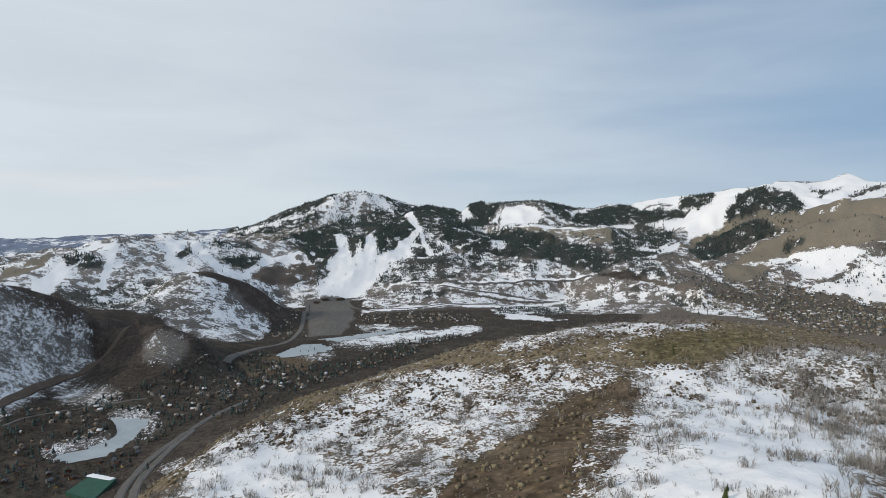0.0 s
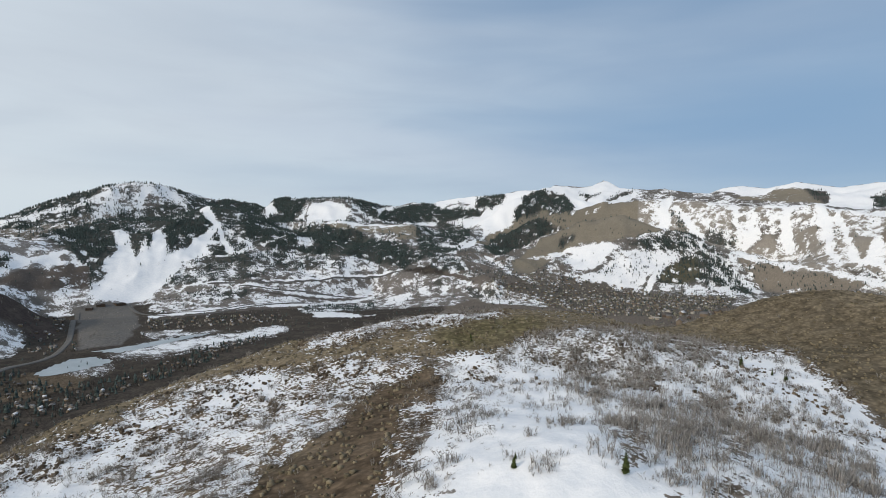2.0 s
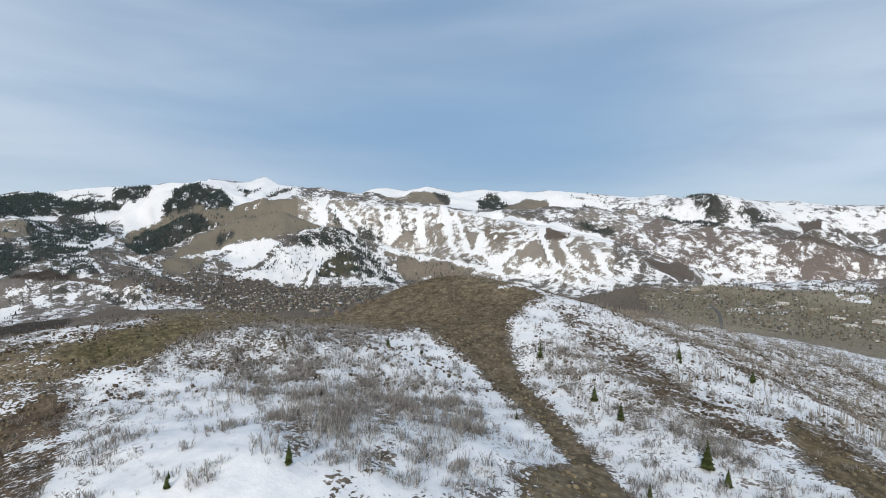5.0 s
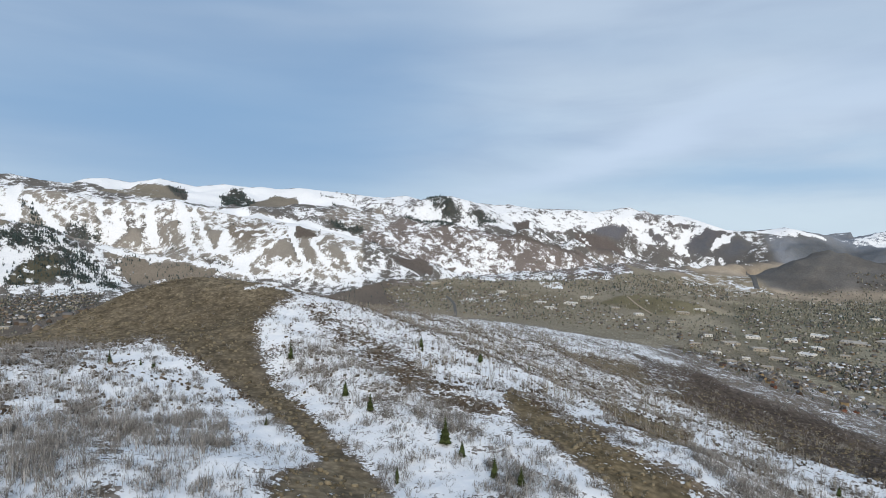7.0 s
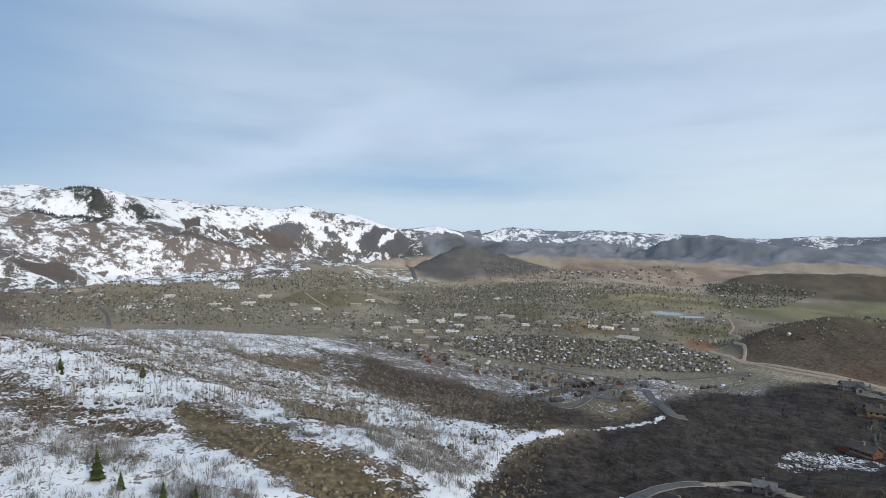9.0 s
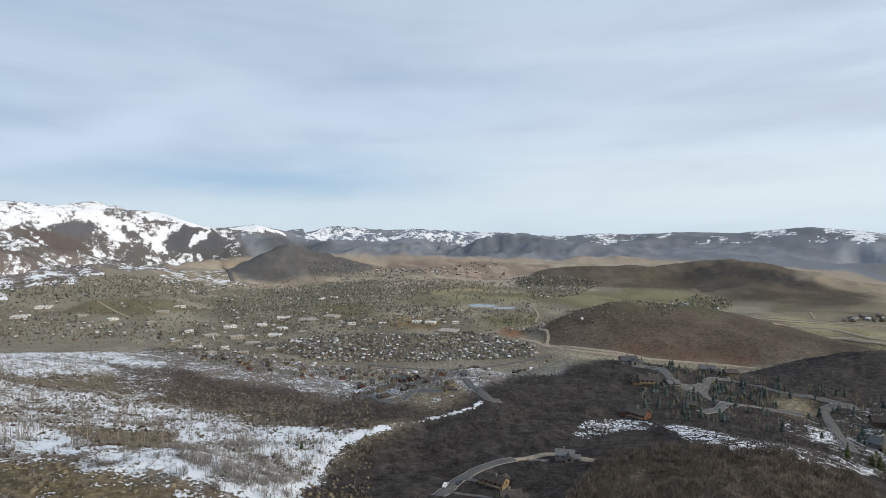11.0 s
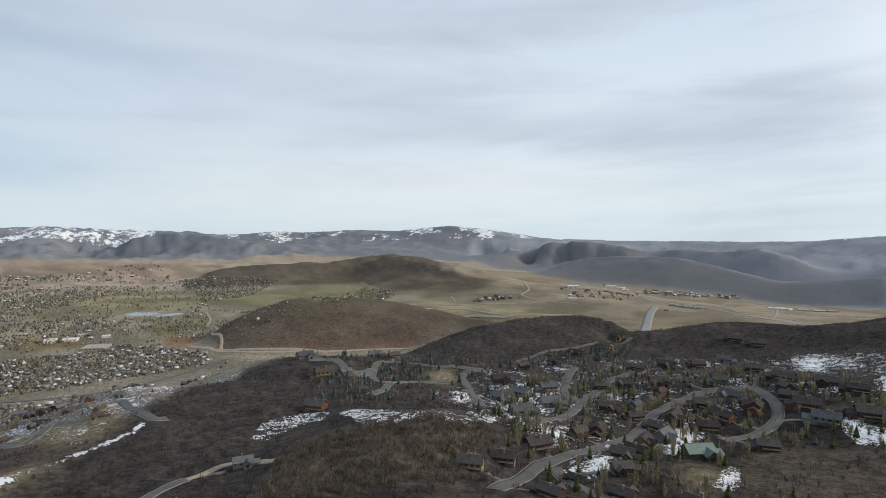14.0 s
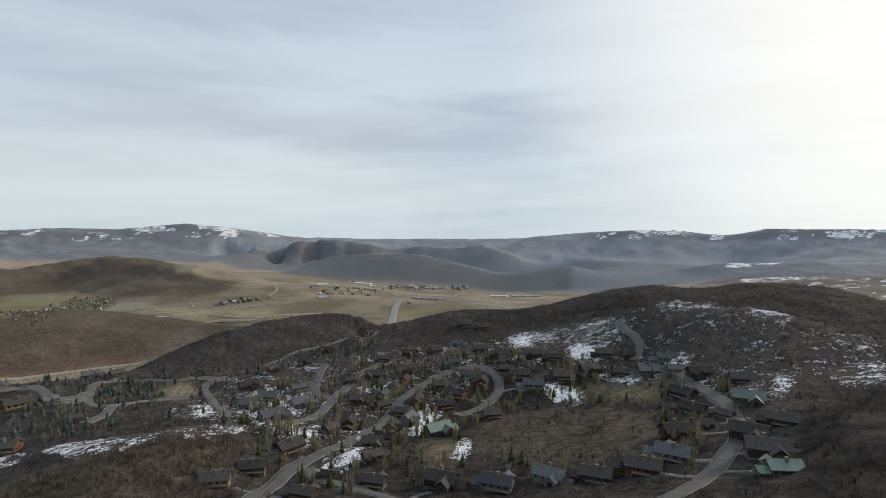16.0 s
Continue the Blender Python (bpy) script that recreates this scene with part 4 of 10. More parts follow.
COVER.append(("bowl_brown", 0, 0.46, (0.13, 0.1, 0.07), None, [(42.1, 113.6), (45, 114.3), (45.6, 105.3), (42.72, 103.2)]))
COVER.append(("bowl_brown", 0, 0.46, (0.13, 0.1, 0.07), None, [(47.52, 178), (48.96, 179.8), (48.99, 151.3), (47.54, 145.1)]))
COVER.append(("bowl_path", 0, 0.97, (0.17, 0.15, 0.135), None, [(50.91, 363.2), (53.58, 313.4), (56.17, 281), (59.16, 254.6), (62.47, 218.5), (64.5, 192.5), (66.44, 179.8), (68.13, 157.7), (65.66, 148.8), (63.43, 173.4), (61.13, 187.2), (57.71, 237.2), (54.13, 275.6), (49.85, 306.1)]))
COVER.append(("east_slope", 0, 0.88, (0.17, 0.15, 0.135), None, [(61.16, 353.5), (63.5, 411.5), (65.27, 424.1), (70.03, 383.4), (75.97, 342.8), (81.79, 300.7), (85.99, 297.4), (90.01, 298.2), (93.85, 281.5), (97.47, 256.8), (100.88, 207.2), (104.07, 188.9), (105.31, 170.3), (102.66, 164.2), (99.84, 158.2), (96.84, 150.9), (93.67, 143.9), (90.33, 139.7), (86.82, 136.5), (83.18, 132.6), (79.41, 129.6), (75.56, 124.1), (72.84, 150.8), (70.12, 169.6), (66.51, 203.7), (64.12, 237.9), (61.76, 282.8), (60.58, 313.4)]))
COVER.append(("flank_snow", 0, 0.86, (0.17, 0.15, 0.135), None, [(65.57, 419.8), (69.32, 407.6), (72.39, 386), (75.68, 368.7), (79.2, 348.2), (82.95, 333.9), (86.9, 313.1), (91.05, 299.3), (95.35, 273.9), (99.77, 214.1), (104.25, 209.2), (108.74, 281.2), (113.18, 286), (117.52, 286.6), (123.08, 297.1), (120.36, 276.7), (117.57, 250.2), (115.89, 151.9), (112.25, 144.4), (108.55, 139.6), (104.82, 137.5), (101.08, 135), (97.38, 133.7), (93.73, 132.3), (90.18, 132.6), (86.73, 135.5), (83.41, 138.5), (80.24, 142), (77.22, 146.8), (74.35, 149.2), (71.64, 151.6), (69.09, 153.9), (67.59, 197.4), (65.4, 233.2), (65.45, 276), (65.49, 315.8), (65.53, 376.6)]))
COVER.append(("east_white", 0, 0.96, (0.17, 0.15, 0.135), None, [(61.75, 382.2), (64.09, 407.6), (66.47, 366.9), (65.88, 326.8), (61.75, 313.8)]))
COVER.append(("east_brush", 0, 0.88, (0.2, 0.18, 0.165), None, [(63.52, 305.5), (67.67, 331.7), (71.26, 277.9), (76.02, 228.5), (81.85, 207.5), (86.36, 184.1), (81.89, 178.6), (78.41, 186), (74.87, 196.3), (70.09, 222.5), (66.5, 240.3), (63.53, 270.8)]))
COVER.append(("east_speckle", 0, 0.44, (0.13, 0.1, 0.07), None, [(65.87, 393.5), (70.04, 358.8), (74.81, 316), (79.52, 249.8), (85.21, 219.8), (87.42, 203.9), (81.85, 207.5), (76.02, 228.5), (72.45, 269.3), (68.86, 332.7)]))
COVER.append(("east_belt", 0, 0.88, (0.17, 0.15, 0.135), None, [(65.27, 424.1), (70.03, 394), (75.97, 357.5), (81.78, 320.3), (87.35, 302.9), (91.58, 276), (95.11, 221.3), (99.78, 205.6), (97.46, 289.4), (92.57, 348.3), (88.67, 333.4), (84.58, 336.6), (80.33, 354.9), (75.95, 454.3), (72.4, 407.8), (68.83, 430.7)]))
COVER.append(("flank_white", 0, 0.86, (0.17, 0.15, 0.135), None, [(77.99, 319.2), (80.92, 322.3), (83.98, 325.2), (87.72, 303.3), (91.61, 276.6), (95.64, 255.4), (99.77, 214.1), (103.65, 196.5), (107.55, 186.2), (111.74, 173.7), (108.77, 166.1), (104.26, 174.2), (99.77, 189.6), (95.64, 209.2), (91.61, 232.7), (87.16, 246.3), (82.93, 268.9)]))
COVER.append(("flank_grey", 0, 0.8, (0.2, 0.18, 0.165), None, [(104.55, 203.9), (108.14, 289.6), (111.7, 301.3), (116.08, 296.6), (120.34, 290.8), (117.57, 250.2), (115.31, 150.5), (111.76, 159.7), (106.96, 176.4)]))
COVER.append(("flank_brush_low", 0, 0.8, (0.2, 0.18, 0.165), None, [(67.66, 253.6), (70.42, 241.7), (73.38, 232.1), (76.3, 217.8), (79.38, 204.5), (82.64, 193.6), (86.06, 183.4), (89.91, 166.2), (93.9, 148.7), (96.24, 133.1), (91.6, 132.1), (87.12, 135.3), (84.45, 164.2), (81.86, 181.9), (78.88, 185.4), (76.04, 189.4), (73.34, 196.6), (70.8, 212), (68.4, 226.1)]))
COVER.append(("flank_brown", 0, 0.12, (0.15, 0.118, 0.072), None, [(87.17, 273.3), (91.61, 232.7), (97.4, 195.9), (103.36, 174.5), (108.77, 161.9), (111.78, 143.9), (108.21, 139.4), (104.6, 137.4), (101, 134.9), (95.06, 158.3), (89.35, 190.4), (86.08, 228.7)]))
COVER.append(("flank_speckle", 0, 0.36, (0.13, 0.1, 0.07), None, [(86.63, 273.3), (91.61, 250.1), (95.06, 222.8), (98.58, 201.1), (104.56, 177.2), (109.97, 163.9), (114.14, 148.1), (110.6, 142.3), (106.98, 156.7), (103.37, 166.4), (99.78, 180.4), (96.23, 195.9), (90.48, 219.2)]))
COVER.append(("knoll", 0, 0.015, (0.16, 0.13, 0.088), None, [(38.63, 333.1), (43.88, 436.5), (48.31, 452.6), (52.9, 458.1), (57.59, 463.7), (60.55, 452.6), (64.59, 438.8), (64.42, 408.8), (62.64, 387.9), (61.46, 331), (60.88, 296.4), (62.38, 274.5), (65.38, 219.3), (68.36, 182.3), (71.62, 154), (75.1, 134.9), (75.42, 116.6), (71.97, 113.3), (70.49, 126.8), (68.39, 148.7), (65.4, 178.1), (62.4, 211.1), (58.92, 260.1), (56.42, 290.2), (52.89, 364.6), (44.96, 383.6)]))
COVER.append(("knoll_top", 0, 0.03, (0.26, 0.215, 0.15), None, [(55.82, 455), (59.95, 458.1), (62.93, 433.5), (61.15, 415.6), (56.41, 432.9)]))
COVER.append(("knoll_cornice", 6, 0.95, None, 0, [(60.55, 430.8), (64.11, 438.7), (65.3, 427)]))
COVER.append(("grey_belt", 0, 0.68, (0.225, 0.2, 0.165), None, [(72.44, 517), (78.4, 565.5), (83.97, 549.1), (93.86, 495.6), (105.11, 456.5), (110.44, 396.1), (110.75, 339.3), (103.36, 330.6), (95.46, 331.9), (86.28, 348.1), (78.37, 364.3), (72.41, 377.2)]))
COVER.append(("mid_slope", 0, 0.68, (0.2, 0.178, 0.155), None, [(72.45, 517), (79.63, 625), (86.32, 809), (92.3, 838), (102.2, 818), (111.61, 859), (119.94, 891), (125.75, 574.8), (123.47, 543.3), (115.21, 557.7), (105.1, 611), (93.86, 519.5), (83.97, 549.1)]))
COVER.append(("mid_snow", 0, 0.7, (0.125, 0.117, 0.11), None, [(85.34, 431), (91.24, 477.1), (92.27, 447.6), (87.73, 421)]))
COVER.append(("mid_snow_b", 0, 0.4, (0.125, 0.117, 0.11), None, [(98.79, 828), (104.51, 849), (114, 753), (116.98, 699), (111.62, 655), (104.51, 805)]))
COVER.append(("brown_hill", 0, 0.2, (0.085, 0.068, 0.055), None, [(99.15, 678), (103.31, 652), (110.45, 709), (117.45, 604), (121.96, 332), (123.07, 302), (116.36, 316), (111.68, 401), (105.72, 454), (100.94, 483)]))
COVER.append(("brown_hill_low", 0, 0.06, (0.07, 0.057, 0.048), None, [(108.72, 353), (117.48, 377), (122.64, 306), (117.52, 288), (111.7, 301)]))
COVER.append(("brown_hill_east", 0, 0.1, (0.075, 0.06, 0.05), None, [(104.89, 657), (110.68, 639), (118.8, 575), (126.55, 398), (130.99, 345), (123.84, 314), (118.75, 321), (110.61, 424), (104.83, 479)]))
COVER.append(("gully_side_snow", 0, 0.84, (0.17, 0.15, 0.135), None, [(104.78, 381), (110.6, 375), (118.75, 316), (123.57, 311), (118.94, 265), (117.2, 190), (104.68, 180)]))
COVER.append(("gully_snow", 9, 1, None, 0, [(113.81, 150), (117.08, 252.2), (119.14, 275.8), (122.36, 298.4), (125.24, 313.6)]))
COVER.append(("gully_thin", 4, 0.75, None, 0, [(125.24, 313.6), (129.17, 333.6), (132.95, 356.1), (135.28, 380.2)]))
COVER.append(("brush_knoll_ground", 0, 0.04, (0.1, 0.082, 0.064), None, [(143.91, 210.3), (147.51, 272.4), (154.59, 288), (162.44, 304.8), (170.17, 326.5), (166.74, 244.1)]))
COVER.append(("v_flecks", 0, 0.17, (0.046, 0.04, 0.037), None, [(162.82, 514.5), (170.48, 660.4), (182.19, 697.2), (196.27, 759.8), (206.96, 809.1), (222.74, 769.2), (222.98, 359.3), (211.93, 461.6), (196.31, 560.5), (188.21, 384.8), (179.84, 285.5), (172.76, 332.8), (162.81, 408.3)]))
COVER.append(("v_hill_snow", 0, 0.22, (0.046, 0.04, 0.037), None, [(197.4, 757.9), (201.78, 788.6), (206.96, 800.2), (207.75, 620.9), (208.04, 571), (204.47, 599.7)]))
COVER.append(("v_band", 0, 0.16, (0.046, 0.04, 0.037), None, [(208.93, 680.1), (216.18, 784.6), (222.75, 592), (222.9, 438.7), (216.35, 460), (213.71, 508.1), (209.98, 567.2)]))
COVER.append(("v_streak", 0, 0.42, (0.046, 0.04, 0.037), None, [(144.54, 331.1), (146.43, 357.1), (148, 370.5), (150.47, 372.7), (152.41, 365), (151.74, 345.1), (148.79, 337.9), (146.4, 313.3)]))
COVER.append(("v_streak", 0, 0.26, (0.046, 0.04, 0.037), None, [(152.19, 364), (161.76, 346.6), (170.47, 366.3), (167.1, 311), (156.76, 293)]))
COVER.append(("v_streak", 0, 0.34, (0.046, 0.04, 0.037), None, [(169.35, 555.5), (173.92, 563.9), (176.26, 538.4), (175.09, 427.1), (170.47, 398.6)]))
COVER.append(("v_snow", 0, 0.88, (0.046, 0.04, 0.037), None, [(200.8, 488.7), (204.28, 478.2), (204.67, 442.1), (201.37, 459.4)]))
COVER.append(("v_snow", 0, 0.88, (0.046, 0.04, 0.037), None, [(186.3, 375.9), (187.6, 431.2), (188.78, 461.2), (189.5, 446.8), (188.21, 381.7), (186.72, 358.9)]))
COVER.append(("v_snow", 0, 0.88, (0.046, 0.04, 0.037), None, [(197.12, 767.7), (199.18, 752), (199.48, 669.8), (197.41, 721.5)]))
COVER.append(("v_snow", 0, 0.88, (0.046, 0.04, 0.037), None, [(203.42, 611), (206.62, 592.5), (206.9, 567.1), (203.97, 567.7)]))
COVER.append(("v_snow", 0, 0.88, (0.046, 0.04, 0.037), None, [(213.16, 520.4), (214.23, 513.2), (214.25, 494.3), (213.27, 500.1)]))
COVER.append(("v_snow", 0, 0.88, (0.046, 0.04, 0.037), None, [(190.49, 323.5), (192.77, 342.1), (192.5, 308.1), (190.79, 300.8)]))
COVER.append(("v_snow", 0, 0.88, (0.046, 0.04, 0.037), None, [(192.36, 355.6), (195.72, 365.5), (195.62, 332.9), (192.66, 325.9)]))
COVER.append(("v_snow", 0, 0.88, (0.046, 0.04, 0.037), None, [(176.39, 289.3), (179.84, 306.4), (181.51, 310.7), (181.16, 297), (178.05, 282.2)]))
COVER.append(("v_snow", 0, 0.88, (0.046, 0.04, 0.037), None, [(174.39, 362.4), (177.33, 376.4), (176.98, 351.3), (175.09, 344.2)]))
COVER.append(("v_snow", 0, 0.88, (0.046, 0.04, 0.037), None, [(165.37, 502.2), (167.23, 513.2), (167.5, 424.9), (165.64, 435)]))
COVER.append(("v_snow", 0, 0.88, (0.046, 0.04, 0.037), None, [(207.08, 507.2), (209.16, 496.1), (209.42, 477.1), (207.35, 490.2)]))
COVER.append(("v_snow", 0, 0.88, (0.046, 0.04, 0.037), None, [(221.81, 439), (222.89, 447.4), (222.93, 411), (222.02, 409.5)]))
COVER.append(("v_crest_snow", 0, 0.7, (0.046, 0.04, 0.037), None, [(211.3, 814.9), (216.18, 775.2), (219.43, 615.8), (222.74, 586), (222.77, 592.7), (219.46, 632.3), (216.19, 788.8), (211.3, 828.9)]))
COVER.append(("v_band", 0, 0.16, (0.046, 0.04, 0.037), None, [(216.01, 600.9), (222.8, 564.2), (229.36, 703.7), (229.48, 399.1), (224.99, 417), (220.73, 466.8)]))
COVER.append(("v_snow", 0, 0.28, (0.046, 0.04, 0.037), None, [(225.75, 462.7), (229.42, 482.2), (229.47, 410), (226.19, 407.9)]))
COVER.append(("v_lawn", 0, 0.04, (0.15, 0.128, 0.085), None, [(205.06, 491.5), (211.94, 459), (212.52, 422.7), (208.62, 438.2), (204.55, 470.2)]))
COVER.append(("v_lawn", 0, 0.04, (0.14, 0.12, 0.08), None, [(187.63, 330.3), (190.59, 346.3), (192.19, 340.3), (191.32, 311), (188.83, 296)]))
COVER.append(("v_lawn", 0, 0, (0.27, 0.23, 0.15), None, [(162.57, 582.4), (163.89, 599.4), (165.76, 598.4), (165.49, 558.2), (163.35, 554)]))
COVER.append(("v_lawn_oak", 0, 0.06, (0.075, 0.062, 0.05), None, [(194.08, 415.3), (201.92, 441), (211.52, 404.6), (212.05, 333), (208.74, 294.7), (199.27, 291.3), (192.37, 327.1)]))
# shaded corner of the hillside: the shade is put into near-black soil
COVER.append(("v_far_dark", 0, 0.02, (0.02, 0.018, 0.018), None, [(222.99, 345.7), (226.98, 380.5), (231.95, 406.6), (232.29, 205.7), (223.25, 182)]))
COVER.append(("red_hill", 0, 0, (0.11, 0.088, 0.068), None, [(141.3, 1240), (142.2, 1420), (145, 1640), (150, 1760), (156, 1780), (162, 1740), (167.5, 1600), (171, 1500), (168.5, 1330), (163, 1235), (158, 1185), (150, 1160), (144, 1180)]))
COVER.append(("red_hill_scrub", 0, 0, (0.095, 0.082, 0.056), 0, [(145, 1430), (147, 1600), (154, 1680), (162, 1640), (163, 1540), (156, 1480), (149, 1390)]))
COVER.append(("red_hill_base", 0, 0, (0.125, 0.084, 0.063), None, [(148.68, 1236), (159.07, 1275), (161.82, 1315), (160.19, 1183), (149.87, 1167)]))
COVER.append(("round_hill_ground", 0, 0, (0.12, 0.1, 0.076), None, [(138.6, 2489), (141.56, 3041), (149.25, 3032), (152.76, 2995), (158.44, 3115), (163.34, 2885), (167.47, 2702), (170.42, 2412), (167.5, 2081), (161.23, 2190), (151.02, 2347)]))
COVER.append(("round_hill_dark", 0, 0, (0.075, 0.065, 0.056), None, [(153.34, 2681), (158.45, 2851), (162.81, 2669), (166.47, 2430), (164.94, 2319), (159.57, 2615)]))
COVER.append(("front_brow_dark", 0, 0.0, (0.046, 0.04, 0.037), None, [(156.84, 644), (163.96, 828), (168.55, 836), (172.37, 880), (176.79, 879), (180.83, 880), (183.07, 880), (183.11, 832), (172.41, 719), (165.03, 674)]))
COVER.append(("plain_fields", 0, 0, (0.33, 0.28, 0.17), None, [(160.7, 2009), (170.5, 1709), (179.35, 1599), (172.64, 1539), (165.89, 1692)]))
COVER.append(("junction_ground", 0, 0, (0.25, 0.2, 0.15), None, [(182.83, 2099), (197.02, 2948), (204.47, 2817), (199.94, 1629), (192.3, 1795), (185.18, 1748)]))
# lamb, east and wasatch rows: distance haze put into their blue-grey soil
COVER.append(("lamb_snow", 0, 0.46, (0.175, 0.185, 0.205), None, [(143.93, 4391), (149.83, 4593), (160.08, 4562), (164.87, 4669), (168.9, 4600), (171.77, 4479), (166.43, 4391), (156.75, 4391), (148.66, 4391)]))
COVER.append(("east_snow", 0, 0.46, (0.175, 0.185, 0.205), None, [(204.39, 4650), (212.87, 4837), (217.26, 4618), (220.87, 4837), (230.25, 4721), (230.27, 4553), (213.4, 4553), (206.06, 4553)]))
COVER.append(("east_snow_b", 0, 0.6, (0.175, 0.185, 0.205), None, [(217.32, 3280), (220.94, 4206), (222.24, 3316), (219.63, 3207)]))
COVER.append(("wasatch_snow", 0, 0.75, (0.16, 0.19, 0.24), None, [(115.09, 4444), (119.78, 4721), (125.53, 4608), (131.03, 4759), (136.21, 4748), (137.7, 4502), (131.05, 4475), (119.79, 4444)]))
COVER.append(("golf", 0, 0, (0.22, 0.2, 0.125), None, [(125.63, 1968), (132.2, 2244), (141.14, 2322), (140.7, 2069), (131.16, 1862)]))
COVER.append(("school_field", 0, 0, (0.25, 0.18, 0.1), None, [(125.66, 1608), (131.72, 1617), (130.12, 1412), (125.67, 1462)]))
COVER.append(("ball_field", 0, 0, (0.26, 0.15, 0.09), None, [(136.41, 1411), (138.38, 1468), (140.77, 1391), (137.42, 1320)]))
COVER.append(("meadow_hill_ground", 0, 0, (0.165, 0.145, 0.09), None, [(95.77, 1994), (98.24, 2063), (101.05, 2086), (105.09, 2185), (107.43, 1957), (102.2, 1775)]))
COVER.append(("valley_woods", 0, 0, (0.205, 0.188, 0.14), 0, [(108.02, 2320), (119.84, 2922), (125.6, 2851), (123.34, 2143), (125.65, 1710), (116.36, 1317), (108.03, 1454)]))
COVER.append(("valley_grid", 0, 0.02, (0.22, 0.2, 0.15), 0, [(111.6, 1227), (119.9, 1355), (136.4, 1442), (140.33, 1239), (141.29, 1108), (125.72, 1067), (116.38, 1032)]))
COVER.append(("knob_ground", 0, 0, (0.125, 0.12, 0.116), None, [(109.54, 3383), (110.94, 3473), (112.68, 3427), (114.12, 3494), (115.27, 3483), (116.41, 3443), (117.83, 3457), (119.51, 3467), (121.71, 3513), (123.86, 3509), (123.87, 3093), (120.64, 3043), (117.3, 3013), (113.29, 2944), (109.54, 2982)]))
COVER.append(("valley_snow_a", 0, 0.75, (0.25, 0.21, 0.15), None, [(88.29, 3031), (93.37, 2670), (93.37, 2448), (88.78, 2480)]))
COVER.append(("valley_snow_b", 0, 0.8, (0.25, 0.21, 0.15), None, [(89.77, 2354), (92.32, 2317), (92.58, 2209), (90.52, 2240)]))
COVER.append(("valley_snow_c", 0, 0.5, (0.25, 0.21, 0.15), None, [(104.5, 2939), (108.01, 3231), (109.19, 3064), (104.5, 2712)]))
COVER.append(("snow_hill", 0, 0.52, (0.125, 0.117, 0.11), 0, [(-40.8, 1247), (-39.07, 1246), (-35.32, 1266), (-33.32, 1271), (-32.71, 1229), (-36.18, 1135), (-40.95, 950)]))
COVER.append(("snow_hill_bare", 0, 0.03, (0.065, 0.053, 0.047), 0, [(-40.8, 1264), (-36.85, 1278), (-31.17, 1498), (-26.63, 1498), (-23.72, 1168), (-27.13, 1108), (-32.51, 1186), (-32.9, 1274), (-34.93, 1262), (-39.07, 1241)]))
COVER.append(("snow_hill_spot", 0, 0.3, (0.125, 0.117, 0.11), None, [(-28.97, 1182), (-25.68, 1173), (-24.72, 1136), (-26.66, 1096), (-28.76, 1121)]))
COVER.append(("deer_trees_c", 0, 0.38, (0.066, 0.068, 0.064), 0.6, [(-35.3, 2008), (-31.15, 2060), (-28.93, 2072), (-26.61, 1724), (-28.49, 1611), (-33.29, 1587)]))
COVER.append(("dome_snow", 0, 0.5, (0.125, 0.117, 0.11), 0.01, [(-28.94, 1608), (-26.84, 1795), (-24.42, 1795), (-21.93, 1755), (-19.07, 1726), (-17.47, 1682), (-18.82, 1450), (-22.72, 1376), (-26.63, 1497)]))
COVER.append(("dome_bare", 0, 0.06, (0.062, 0.05, 0.046), None, [(-23.68, 1817), (-20.63, 1862), (-18, 1862), (-15.83, 1828), (-15.29, 1721), (-17.47, 1693), (-20.12, 1729), (-22.18, 1767)]))
COVER.append(("dome_trees", 0, 0.38, (0.066, 0.068, 0.064), 0.6, [(-33.29, 1716), (-28.48, 1687), (-26.63, 1532), (-31.17, 1571)]))
COVER.append(("bench_white_d", 14, 1, None, 0, [(6.3, 1744), (10.37, 1695), (12.65, 1752)]))
COVER.append(("valley_streak_a", 0, 0.62, (0.125, 0.117, 0.11), 0, [(-35.2, 1125), (-31.89, 1071), (-29.92, 996), (-32.11, 996), (-35.01, 1064)]))
COVER.append(("valley_streak_b", 0, 0.4, (0.056, 0.048, 0.041), 0, [(-30.18, 778), (-28.11, 856), (-26.7, 832), (-29.05, 768)]))
COVER.append(("valley_streak_c", 0, 0.6, (0.056, 0.048, 0.041), 0, [(-27.68, 638), (-25.77, 658), (-25.03, 636), (-26.74, 611)]))
COVER.append(("valley_streak_d", 0, 0.35, (0.056, 0.048, 0.041), 0, [(-24.74, 1006), (-20.69, 973), (-21.21, 940), (-24.25, 965)]))
COVER.append(("valley_west_snow", 0, 0.26, (0.2, 0.175, 0.13), 0, [(73.86, 2325), (78.44, 2414), (84.47, 2206), (92.32, 2140), (96.58, 2011), (92.31, 1906), (83.55, 1956), (76.06, 2032)]))
COVER.append(("old_town_dark", 0, 0.16, (0.115, 0.103, 0.09), 0.02, [(24.5, 2274), (34.75, 2509), (48.31, 2493), (46.63, 1988), (41.74, 1788), (34.71, 1784), (28.05, 2128), (24.48, 2208)]))
COVER.append(("old_town_white", 0, 0.66, (0.17, 0.155, 0.14), 0.1, [(22.28, 2293), (24.49, 2235), (30.18, 2180), (30.82, 1979), (26.01, 2050), (22.25, 2163)]))
COVER.append(("far_fields", 0, 0, (0.34, 0.28, 0.2), 0, [(167.44, 2528), (174.85, 2932), (182.83, 2847), (177.08, 2149), (170.53, 2355)]))
